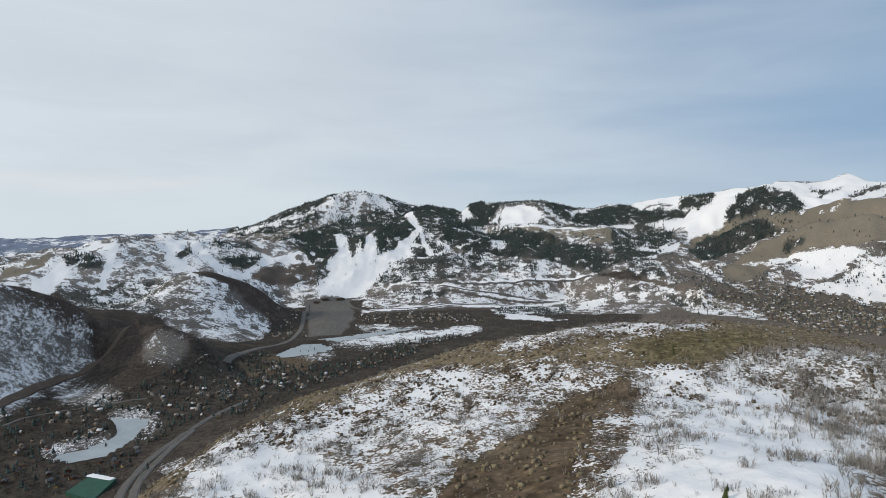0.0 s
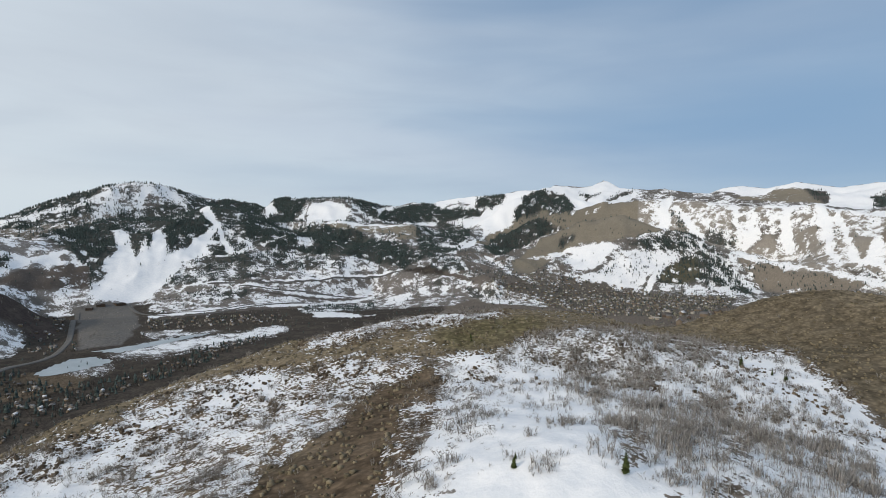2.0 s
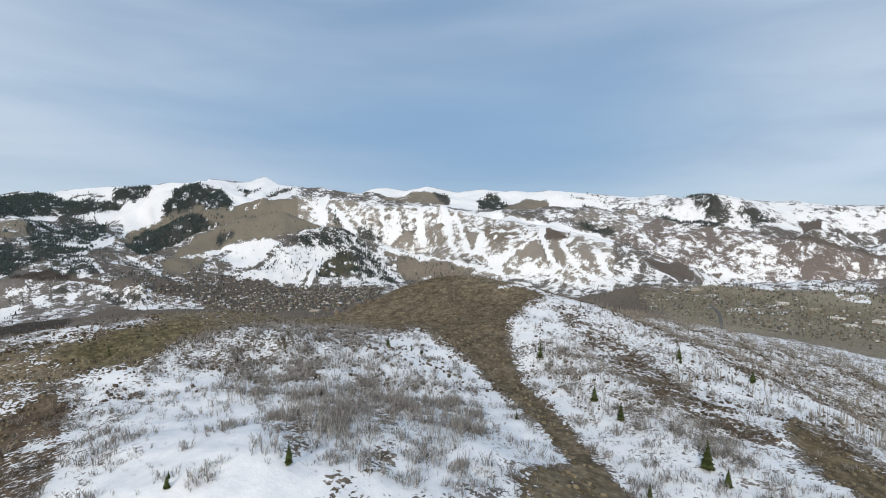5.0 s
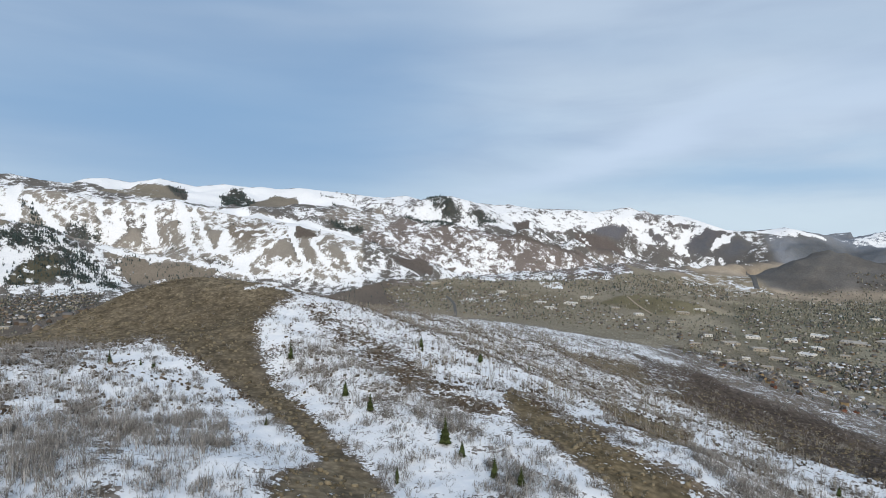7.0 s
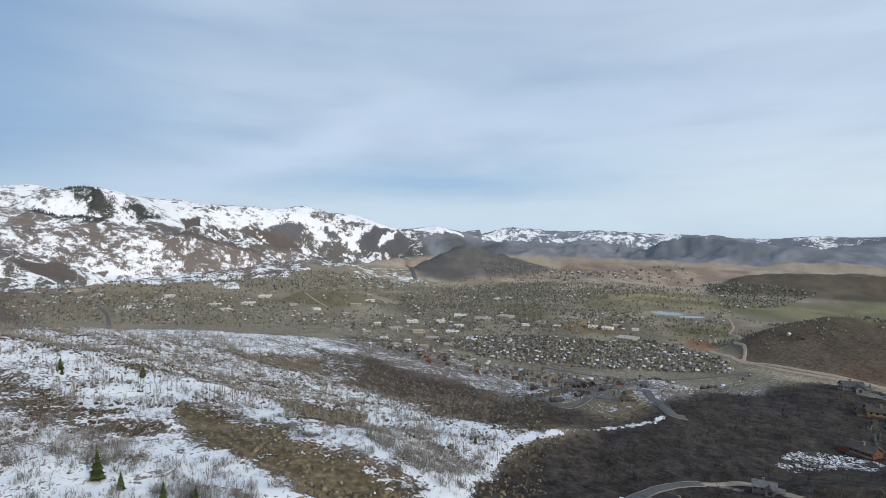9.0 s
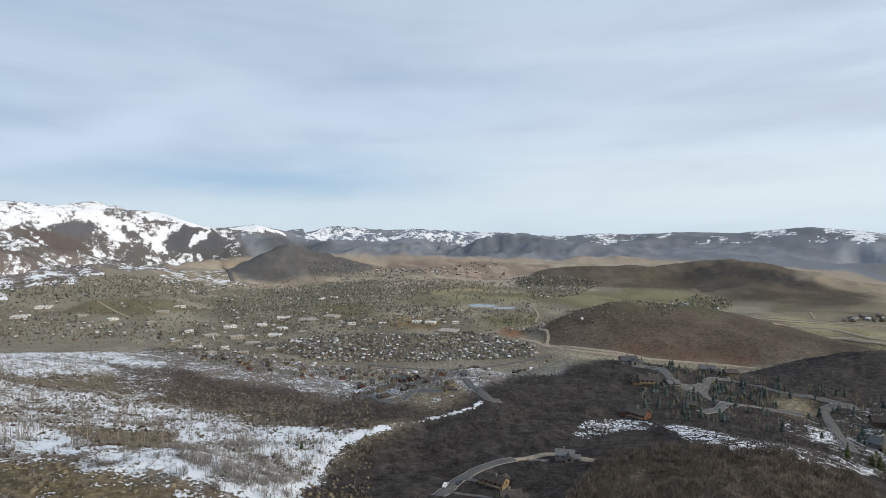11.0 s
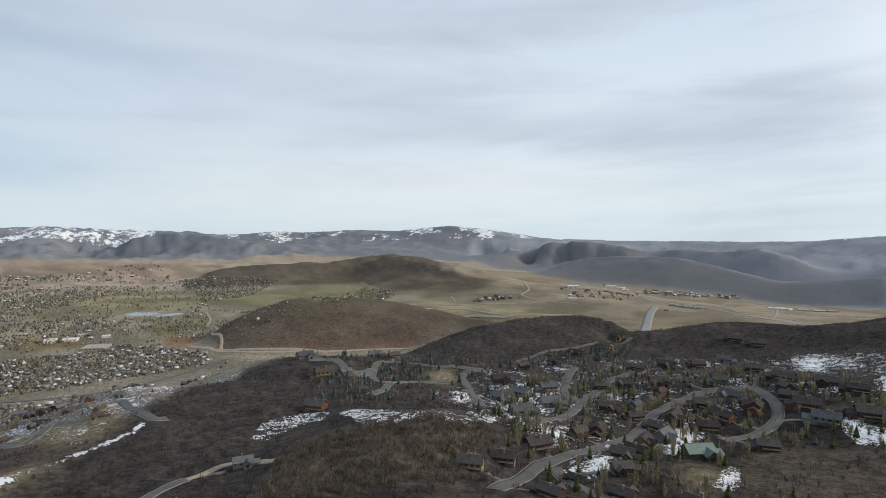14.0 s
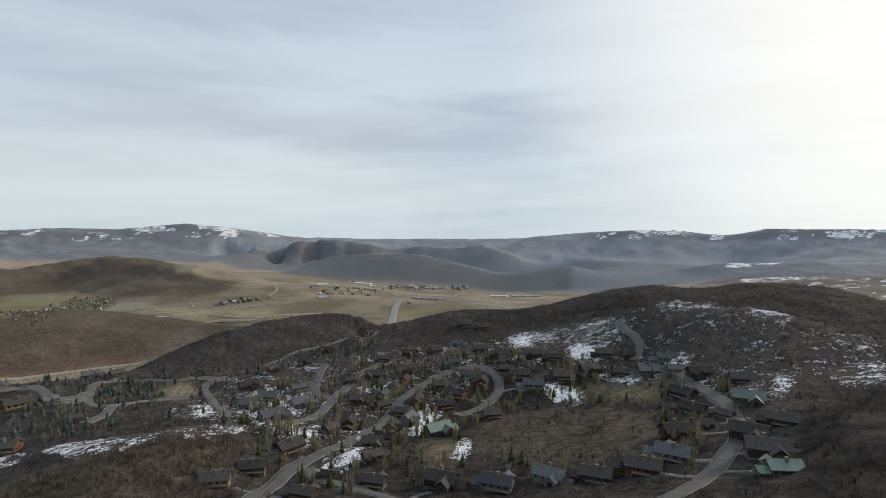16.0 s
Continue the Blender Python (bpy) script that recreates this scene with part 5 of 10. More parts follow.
COVER.append(("low_brown", 0, 0.22, (0.15, 0.13, 0.112), 0, [(102.2, 1295), (104.51, 1295), (111.13, 1156), (116.97, 1043), (122.63, 756), (133.93, 502.4), (136.51, 463.7), (125.78, 431.3), (117.59, 579.9), (108.05, 618), (102.2, 753)]))
COVER.append(("valley_patch_a", 0, 0.4, (0.25, 0.21, 0.15), 0, [(104.5, 3243), (109.19, 3285), (111.56, 2860), (106.84, 2457), (103.34, 2624)]))
COVER.append(("valley_patch_b", 0, 0, (0.15, 0.14, 0.08), 0, [(117.51, 1932), (122.77, 1941), (124.51, 1698), (119.88, 1650)]))
COVER.append(("valley_patch_c", 0, 0, (0.27, 0.23, 0.14), 0, [(126.18, 2400), (135.31, 2617), (138.3, 2383), (131.14, 2157)]))
COVER.append(("valley_patch_d", 0, 0, (0.17, 0.16, 0.09), 0, [(135.37, 1674), (140.73, 1755), (140.99, 1557), (136.4, 1442)]))
COVER.append(("car_park", 0, 0.02, (0.13, 0.125, 0.12), 0, [(-14.06, 2212), (-9.74, 2231), (-9.16, 1763), (-10.43, 1445), (-13.9, 1449)]))
COVER.append(("snow_flat_a", 0, 0.93, (0.125, 0.117, 0.11), 0, [(-11.92, 1346), (-8.47, 1417), (-1.39, 1485), (3.94, 1592), (3.83, 1490), (-2.58, 1343), (-7.88, 1293)]))
COVER.append(("snow_flat_b", 0, 0.8, (0.125, 0.117, 0.11), 0, [(-9.05, 1612), (-4.95, 1555), (-0.21, 1536), (-8.47, 1513)]))
COVER.append(("snow_flat_c", 0, 0.6, (0.125, 0.117, 0.11), 0.1, [(-9.05, 2120), (-3.77, 1973), (6.87, 2238), (12.63, 2389), (6.88, 2154), (-3.77, 1866)]))
COVER.append(("snow_shore_a", 0, 0.95, (0.125, 0.117, 0.11), 0, [(-31.6, 947), (-29.93, 931), (-28.01, 889), (-28.2, 864), (-29.48, 874)]))
COVER.append(("snow_shore_b", 0, 0.95, (0.125, 0.117, 0.11), 0, [(-36.31, 810), (-32.14, 821), (-31.62, 807), (-35.45, 784)]))
COVER.append(("snow_shore_c", 0, 0.9, (0.125, 0.117, 0.11), 0, [(-17.21, 1217), (-14.18, 1225), (-11.35, 1244), (-11.64, 1203), (-16.4, 1187)]))
COVER.append(("creek_snow", 0, 0.5, (0.125, 0.117, 0.11), 0, [(-35.6, 1096), (-31.67, 1052), (-31.25, 992), (-34.61, 1047)]))
COVER.append(("field_brown", 0, 0.03, (0.135, 0.105, 0.075), 0, [(-20.68, 1173), (-17.48, 1249), (-13.06, 1183), (-14.18, 1080), (-19.63, 1090)]))
COVER.append(("deer_slope", 0, 0.66, (0.18, 0.168, 0.16), 0.03, [(-39.04, 2306), (-37.19, 2320), (-35.26, 2379), (-33.23, 2501), (-31.1, 2516), (-28.88, 2580), (-26.56, 2695), (-24.15, 2746), (-21.64, 2729), (-17.44, 2797), (-15.26, 2645), (-13.04, 2514), (-10.77, 2281), (-14.16, 2263), (-17.45, 2316), (-20.11, 2258), (-23.44, 1965), (-26.6, 2030), (-28.92, 2048), (-31.15, 2052), (-33.27, 2038), (-35.3, 2010), (-37.22, 2010), (-39.06, 2005)]))
COVER.append(("deer_tan", 0, 0.25, (0.2, 0.178, 0.142), 0.02, [(-39.04, 2255), (-37.58, 2267), (-35.66, 2306), (-36.83, 2153), (-38.33, 2096), (-39.05, 2089)]))
COVER.append(("deer_run", 0, 1, None, 0, [(-32.33, 2501), (-33.8, 2316), (-35.45, 2180), (-36.64, 2017), (-36.29, 1973), (-35.12, 2122), (-33.5, 2255), (-32.04, 2410)]))
COVER.append(("deer_run", 0, 1, (0.125, 0.117, 0.11), 0, [(-36.84, 2064), (-34.88, 2211), (-34.28, 2140), (-35.89, 1965), (-37.31, 1965)]))
COVER.append(("deer_wood", 0, 0.23, (0.066, 0.068, 0.064), 0.95, [(-34.95, 2284), (-33.24, 2279), (-31.9, 2263), (-32.08, 2176), (-33.25, 2174), (-34.68, 2217)]))
COVER.append(("deer_run", 0, 1, None, 0, [(-31.2, 2431), (-31.65, 2252), (-32.1, 2094), (-32.41, 1977), (-31.79, 1965), (-31.48, 2086), (-31.03, 2236), (-30.58, 2406)]))
COVER.append(("deer_run", 0, 1, (0.125, 0.117, 0.11), 0, [(-26.9, 2541), (-25.13, 2625), (-25.38, 2400), (-24.81, 2238), (-26.12, 2196), (-26.68, 2322)]))
COVER.append(("deer_run", 0, 1, None, 0, [(-24.85, 2524), (-23.63, 2374), (-22.32, 2266), (-20.22, 2263), (-20, 2336), (-22.01, 2348), (-23.21, 2442), (-24.44, 2612)]))
COVER.append(("deer_run", 0, 1, None, 0, [(-20.24, 2271), (-18.95, 2398), (-17.39, 2486), (-15.2, 2540), (-14.34, 2572), (-14.52, 2654), (-15.32, 2572), (-17.5, 2525), (-19.16, 2426), (-20.5, 2312)]))
COVER.append(("deer_run", 0, 0.95, None, 0, [(-19.63, 2535), (-17.48, 2496), (-14.74, 2488), (-11.93, 2472), (-11.88, 2500), (-14.68, 2520), (-17.4, 2536), (-19.52, 2559)]))
COVER.append(("deer_wood", 0, 0.48, (0.066, 0.068, 0.064), 0.6, [(-24.15, 2581), (-21.64, 2642), (-19.57, 2640), (-19.04, 2586), (-21.9, 2539)]))
COVER.append(("deer_wood", 0, 0.28, (0.066, 0.068, 0.064), 0.95, [(-22.16, 2435), (-18.41, 2525), (-18.63, 2433), (-20.1, 2376), (-21.55, 2379)]))
COVER.append(("deer_wood", 0, 0.38, (0.066, 0.068, 0.064), 0.8, [(-26.1, 2432), (-24.65, 2450), (-24.9, 2367), (-25.87, 2350)]))
COVER.append(("deer_wood", 0, 0.48, (0.066, 0.068, 0.064), 0.55, [(-31.14, 2077), (-29.15, 2075), (-27.07, 2066), (-26.61, 1692), (-28.94, 1620), (-31.16, 1699), (-32.44, 1994)]))
COVER.append(("deer_shoulder", 0, 0.3, (0.1, 0.085, 0.075), 0.04, [(-19.58, 2329), (-17.45, 2451), (-14.15, 2508), (-11.45, 2460), (-12.36, 2382), (-15.27, 2335), (-17.99, 2312)]))
COVER.append(("bald_flank", 0, 0.38, (0.06, 0.064, 0.06), 0.6, [(-20.61, 3551), (-17.97, 3693), (-15.25, 3676), (-10.76, 3824), (-7.3, 3872), (-3.79, 3897), (0.94, 3921), (3.89, 3636), (0.95, 2683), (-1.41, 2473), (-3.77, 2310), (-6.71, 2302), (-9.62, 2284), (-13.04, 2347), (-13.04, 2490), (-14.71, 2662), (-17.44, 2786)]))
COVER.append(("bald_tan", 0, 0.45, (0.14, 0.125, 0.105), 0.12, [(-20.61, 2955), (-17.97, 2919), (-14.15, 3452), (-10.76, 3538), (-11.9, 3024), (-15.26, 2849), (-17.44, 2734)]))
COVER.append(("bald_summit", 0, 0.75, (0.125, 0.117, 0.11), 0.18, [(-13.03, 3601), (-10.19, 3897), (-8.46, 3872), (-6.72, 3841), (-4.85, 3676), (-7.3, 3605), (-9.62, 3542), (-11.9, 3514)]))
COVER.append(("bald_snow", 0, 0.85, None, 0.15, [(-20.03, 3495), (-17.37, 3491), (-14.07, 3526), (-10.66, 3647), (-10.86, 3704), (-14.22, 3570), (-17.49, 3571), (-20.15, 3573)]))
COVER.append(("bald_crest_wood", 0, 0.35, None, 0.7, [(-21.33, 3556), (-18.98, 3946), (-16.29, 3640), (-13.53, 3646), (-13.64, 3801), (-16.4, 3777), (-19.08, 3946), (-21.44, 3866)]))
COVER.append(("bald_run", 0, 1, None, 0, [(-8.63, 3771), (-8.86, 3677), (-9.31, 3593), (-9, 3589), (-8.53, 3672), (-8.29, 3757)]))
COVER.append(("bald_run", 0, 1, None, 0, [(-7.43, 3754), (-6.54, 3694), (-5.23, 3608), (-5.05, 3650), (-6.32, 3734), (-7.18, 3847)]))
COVER.append(("bald_wood", 0, 0.18, (0.066, 0.068, 0.064), 1, [(-15.37, 2839), (-13.03, 2935), (-10.65, 2897), (-10.88, 2631), (-12.19, 2484), (-13.88, 2525), (-14.71, 2662)]))
COVER.append(("main_run", 0, 1, (0.125, 0.117, 0.11), 0.01, [(-11.45, 2875), (-10.08, 2842), (-9.73, 2679), (-9.39, 2550), (-8.92, 2696), (-8.35, 2795), (-7.53, 2901), (-6.95, 2766), (-6.77, 2590), (-5.43, 2627), (-4.14, 2808), (-2.78, 2964), (-2.49, 2887), (-3.43, 2682), (-2.89, 2588), (-3.78, 2565), (-5.54, 2500), (-7.3, 2357), (-7.88, 2266), (-12.59, 2246), (-12.93, 2347), (-11.57, 2454), (-11.9, 2521), (-10.88, 2624)]))
COVER.append(("main_wood", 0, 0.18, (0.066, 0.068, 0.064), 1, [(-7.01, 2900), (-5.55, 2995), (-3.79, 3103), (-2.61, 2995), (-4.08, 2797), (-5.55, 2659), (-6.6, 2632)]))
COVER.append(("main_wood", 0, 0.23, (0.066, 0.068, 0.064), 1, [(-8.58, 2739), (-8.23, 2868), (-8.11, 2715), (-8.46, 2609)]))
COVER.append(("bald_run", 0, 1, None, 0, [(-4.12, 3258), (-3.13, 2983), (-2.52, 2841), (-2.15, 2693), (-1.16, 2541), (-0.72, 2589), (-1.63, 2723), (-1.98, 2876), (-2.67, 3094), (-3.69, 3697)]))
COVER.append(("bald_run", 0, 1, None, 0, [(-0.67, 2755), (0.25, 2682), (-0.9, 2580), (-2.73, 2573), (-2.7, 2526), (-0.75, 2519), (0.71, 2680), (-0.39, 2803)]))
COVER.append(("bald_run", 0, 1, None, 0, [(-1.85, 2553), (-2.49, 2447), (-3.24, 2325), (-2.76, 2298), (-1.99, 2395), (-1.33, 2517)]))
COVER.append(("bald_run", 0, 0.95, None, 0, [(-3, 2794), (-5.07, 2598), (-7.42, 2433), (-8.59, 2337), (-8.33, 2311), (-7.18, 2417), (-4.85, 2570), (-2.79, 2733)]))
COVER.append(("bald_run", 0, 0.7, None, 0.1, [(-2.23, 2848), (-0.54, 2876), (0.92, 2859), (0.97, 2925), (-0.53, 2905), (-2.26, 2880)]))
COVER.append(("bald_scatter", 0, 0.48, (0.066, 0.068, 0.064), 0.4, [(-5.54, 2507), (-2.6, 2542), (0.95, 2595), (3.33, 2487), (0.97, 2314), (-2, 2310), (-4.95, 2319), (-7.3, 2273)]))
COVER.append(("back_ridge", 0, 0.23, (0.066, 0.068, 0.064), 0.85, [(-3.02, 3995), (-0.84, 4142), (1.65, 4174), (2, 3706), (-2.61, 3687)]))
COVER.append(("empire_face", 0, 0.45, (0.125, 0.117, 0.11), 0.35, [(0.94, 3313), (2.71, 4071), (5.06, 4020), (7.68, 4071), (10.28, 3995), (14.79, 4306), (18.06, 4020), (20.18, 3892), (17.8, 3874), (15.36, 3322), (12.57, 3605), (9.72, 3313), (7.12, 3313), (4.48, 3331), (1.53, 3313)]))
COVER.append(("empire_wood", 0, 0.18, (0.066, 0.068, 0.064), 0.95, [(2.71, 4071), (4.47, 4020), (5.94, 3868), (5.07, 3693), (3.6, 3520), (1.53, 3560)]))
COVER.append(("empire_white", 0, 0.85, (0.125, 0.117, 0.11), 0.05, [(1.82, 4174), (2.71, 3930), (3.18, 3737), (1.83, 3596)]))
COVER.append(("empire_bowl", 0, 0.9, (0.125, 0.117, 0.11), 0.03, [(6.23, 3779), (7.98, 3870), (9.54, 3748), (10.12, 3649), (8.57, 3313), (5.54, 3331), (5.95, 3703)]))
COVER.append(("empire_dark", 0, 0.33, (0.066, 0.068, 0.064), 0.7, [(10.28, 3819), (13.12, 4226), (15.89, 4103), (18.6, 3925), (15.91, 3735), (12.57, 3630)]))
COVER.append(("empire_run", 0, 0.95, None, 0, [(9.33, 3736), (10.49, 3641), (11.64, 3587), (11.81, 3613), (10.66, 3665), (9.51, 3754)]))
COVER.append(("empire_run", 0, 0.9, None, 0, [(12.51, 3840), (14.75, 3746), (15.87, 3336), (15.94, 3752), (14.85, 3785), (12.61, 4060)]))
COVER.append(("empire_run", 0, 0.9, None, 0, [(10.51, 3729), (13.08, 3633), (13.19, 3657), (10.63, 3780)]))
COVER.append(("empire_run", 0, 0.9, None, 0, [(5.17, 3356), (5.87, 3730), (6.22, 3774), (6.01, 3793), (5.67, 3746), (4.97, 3618)]))
COVER.append(("ridge_forest", 0, 0.23, (0.066, 0.068, 0.064), 0.9, [(-0.83, 3066), (2.72, 3245), (6.83, 3290), (10.3, 3227), (12.58, 3121), (15.93, 2885), (18.11, 2576), (15.95, 2492), (12.61, 2567), (9.17, 2593), (6.56, 2635), (3.91, 2635), (0.95, 2666)]))
COVER.append(("lodge_band", 0, 0.3, (0.2, 0.178, 0.142), 0.1, [(4.48, 3331), (7.41, 3291), (10.3, 3315), (13.13, 3333), (15.91, 3311), (18.07, 3333), (17.55, 3010), (15.37, 2989), (12.58, 3189), (9.15, 3233), (5.07, 3298)]))
COVER.append(("lodge_road", 0, 0.9, None, 0, [(3.31, 3307), (6.83, 3275), (11.44, 3278), (15.91, 3266), (19.13, 3375), (19.14, 3375), (15.91, 3306), (11.44, 3325), (6.83, 3303), (3.3, 3326)]))
COVER.append(("forest_gap", 0, 0.85, (0.125, 0.117, 0.11), 0.08, [(4.96, 2926), (6.54, 3038), (6.55, 2727), (4.97, 2708)]))
COVER.append(("forest_gap", 0, 0.8, None, 0.1, [(1.51, 2641), (2.79, 2721), (4.07, 2834), (3.97, 2906), (2.66, 2793), (1.35, 2687)]))
COVER.append(("forest_gap", 0, 0.8, None, 0.1, [(0.91, 3008), (2.68, 2920), (3.86, 2906), (3.94, 3004), (2.76, 3088), (0.98, 3097)]))
COVER.append(("forest_gap", 0, 0.7, (0.125, 0.117, 0.11), 0.15, [(12.58, 3189), (14.81, 3169), (15.21, 2968), (13.43, 3032)]))
COVER.append(("open_forest", 0, 0.48, (0.066, 0.068, 0.064), 0.55, [(0.95, 2595), (3.91, 2620), (6.56, 2613), (9.17, 2559), (12.61, 2509), (9.19, 2454), (5.98, 2454), (2.74, 2454), (0.37, 2454)]))
COVER.append(("forest_gap", 0, 0.78, (0.125, 0.117, 0.11), 0.1, [(9.17, 2559), (11.75, 2613), (12.61, 2509), (10.34, 2456)]))
COVER.append(("gulch_forest", 0, 0.3, (0.066, 0.068, 0.064), 0.75, [(17, 3308), (19.67, 3330), (22.27, 3033), (21.78, 2535), (19.71, 2484), (17.57, 2643)]))
COVER.append(("gulch_snow", 0, 1, None, 0, [(22.42, 3220), (20.95, 2995), (19.72, 3031), (19.65, 2935), (21.03, 2848), (22.6, 3125)]))
COVER.append(("gulch_snow", 0, 0.8, None, 0, [(18.07, 2580), (19.66, 2526), (21.23, 2454), (21.32, 2482), (19.74, 2561), (18.14, 2612)]))
COVER.append(("aspen_bench", 0, 0.52, (0.165, 0.15, 0.14), 0.1, [(-7.88, 2355), (-4.66, 2304), (-1.41, 2302), (1.41, 2302), (4.22, 2331), (7.01, 2374), (9.77, 2408), (12.62, 2454), (15.41, 2448), (18.13, 2400), (20.77, 2380), (23.07, 2262), (25.31, 2177), (23.09, 2152), (20.8, 1997), (18.16, 1991), (15.44, 1988), (12.65, 1971), (9.79, 1945), (6.88, 1911), (3.94, 1941), (0.98, 1932), (-1.99, 1925), (-4.95, 1945), (-8.46, 2097)]))
COVER.append(("bench_wood", 0, 0.43, (0.066, 0.068, 0.064), 0.6, [(-4.95, 2257), (-2, 2256), (0.38, 2213), (-0.21, 2152), (-3.77, 2121)]))
COVER.append(("bench_wood", 0, 0.43, (0.066, 0.068, 0.064), 0.7, [(4.53, 1993), (7.27, 2062), (9.98, 2179), (12.64, 2202), (13.21, 1977), (9.5, 1872), (5.71, 1809)]))
COVER.append(("bench_wood", 0, 0.43, (0.066, 0.068, 0.064), 0.6, [(18.41, 2335), (20.25, 2336), (20.1, 2263)]))
COVER.append(("bench_wood", 0, 0.43, (0.066, 0.068, 0.064), 0.6, [(22.32, 2250), (25.3, 2193), (26.28, 2153), (22.84, 2168)]))
COVER.append(("bench_road", 0, 0.95, None, 0, [(-5.53, 2299), (0.97, 2277), (6.87, 2340), (10.35, 2407), (14.31, 2454), (14.28, 2481), (10.33, 2426), (6.86, 2364), (0.96, 2299), (-5.55, 2322)]))
COVER.append(("bench_road_edge", 0, 0, (0.09, 0.08, 0.072), 0, [(-1.4, 2277), (3.93, 2298), (9.2, 2368), (12.63, 2436), (12.61, 2441), (9.19, 2375), (3.93, 2311), (-1.4, 2290)]))
COVER.append(("bench_road", 0, 0.92, None, 0, [(-0.83, 2265), (3.91, 2217), (8.04, 2257), (12.08, 2336), (12.67, 2400), (10.36, 2357), (10.34, 2345), (12.6, 2375), (12.06, 2358), (8.05, 2278), (3.95, 2238), (-0.79, 2283)]))
COVER.append(("bench_road_edge", 0, 0, (0.09, 0.08, 0.072), 0, [(0.36, 2210), (3.92, 2192), (8.04, 2227), (11.79, 2307), (11.79, 2329), (8.05, 2248), (3.95, 2209), (0.39, 2226)]))
COVER.append(("bench_road", 0, 0.9, None, 0, [(-8.45, 1846), (-3.76, 1947), (0.98, 2007), (5.71, 2008), (10.37, 2226), (12.66, 2315), (12.61, 2356), (10.35, 2273), (5.71, 2122), (0.97, 2062), (-3.78, 2013), (-8.47, 1960)]))
COVER.append(("bench_road_edge", 0, 0.05, (0.09, 0.08, 0.072), 0, [(-8.45, 1800), (-3.76, 1878), (0.98, 1952), (5.71, 1950), (5.71, 2008), (0.98, 1993), (-3.77, 1930), (-8.47, 1845)]))
COVER.append(("bench_snow", 0, 0.85, (0.125, 0.117, 0.11), 0.05, [(14.32, 2280), (16.52, 2296), (16.8, 2184), (13.21, 2084)]))
COVER.append(("bench_snow", 0, 0.9, (0.125, 0.117, 0.11), 0.02, [(6.3, 1838), (10.37, 1825), (12.09, 1719), (9.51, 1705), (6.89, 1696)]))
COVER.append(("bench_snow", 0, 0.75, (0.125, 0.117, 0.11), 0.05, [(17.06, 2316), (20.78, 2286), (20.27, 2221), (17.61, 2235)]))
COVER.append(("jupiter_snow", 0, 0.92, (0.125, 0.117, 0.11), 0.008, [(13.14, 4113), (17.45, 4443), (19.67, 4471), (24.22, 4333), (26.55, 4217), (28.89, 4253), (30.36, 4361), (32.43, 4276), (33.61, 4304), (36.55, 4555), (38.31, 4527), (39.49, 4249), (37.74, 3905), (34.81, 3661), (31.26, 3661), (27.73, 3661), (24.23, 3661), (21.93, 3804), (19.66, 3865), (16.34, 3700), (13.13, 3661)]))
COVER.append(("jupiter_wood", 0, 0.23, (0.066, 0.068, 0.064), 0.85, [(16.35, 4300), (17.44, 4358), (18.83, 4315), (19.67, 4129), (23.07, 4044), (24.23, 3978), (21.36, 3899), (17.99, 3892), (15.26, 3715), (13.14, 3684), (14.73, 4132)]))
COVER.append(("jupiter_wood", 0, 0.23, (0.066, 0.068, 0.064), 0.85, [(23.36, 4164), (24.8, 4253), (26.55, 4171), (25.97, 4058), (24.23, 4024), (23.19, 4090)]))
COVER.append(("jupiter_streak", 0, 0.2, None, 0.3, [(20.24, 4166), (21.36, 4149), (22.61, 4101), (22.62, 4158), (21.36, 4186), (20.21, 4207)]))
COVER.append(("flag_snow", 0, 1, (0.125, 0.117, 0.11), 0.01, [(25.39, 4063), (27.72, 4166), (30.07, 4361), (29.48, 3763), (27.72, 3630), (27.14, 3548), (25.39, 3502), (24.23, 3495), (21.93, 3804), (23.65, 3951)]))
COVER.append(("jupiter_wood", 0, 0.2, (0.066, 0.068, 0.064), 0.95, [(28.89, 4130), (30.36, 4087), (31.25, 4031), (33.03, 3789), (33.03, 3435), (30.08, 3628), (27.73, 3554), (27.14, 3610), (28.02, 3677)]))
COVER.append(("jupiter_wood", 0, 0.2, (0.066, 0.068, 0.064), 0.95, [(30.95, 4094), (32.14, 4081), (33.03, 3924), (33.74, 3676), (32.44, 3727), (31.25, 4015)]))
COVER.append(("jupiter_wood", 0, 0.48, (0.066, 0.068, 0.064), 0.5, [(33.61, 4268), (35.09, 4122), (36.32, 4220), (34.5, 3984)]))
COVER.append(("jupiter_wood", 0, 0.5, None, 0.5, [(36.62, 3965), (37.78, 4158), (39.05, 4269), (38.99, 4318), (37.69, 4192), (36.51, 4023)]))
COVER.append(("flag_hill", 0, 0.2, (0.2, 0.178, 0.142), 0.12, [(23.08, 3064), (24.81, 3478), (27.73, 3559), (30.67, 3700), (33.03, 3445), (33.63, 3392), (33.04, 2981), (30.09, 3314), (27.15, 3238), (24.81, 3083)]))
COVER.append(("gulch_forest", 0, 0.33, (0.066, 0.068, 0.064), 0.75, [(19.38, 3904), (21.93, 3824), (22.9, 3651), (22.62, 3157), (21.36, 3008), (19.66, 3046)]))
COVER.append(("gulch_snow", 0, 1, None, 0, [(27.08, 3542), (25.32, 3504), (24.13, 3456), (23.09, 3149), (21.94, 3021), (20.96, 2707), (21.18, 2657), (22.14, 2864), (23.29, 3079), (24.32, 3415), (25.46, 3464), (27.21, 3512)]))
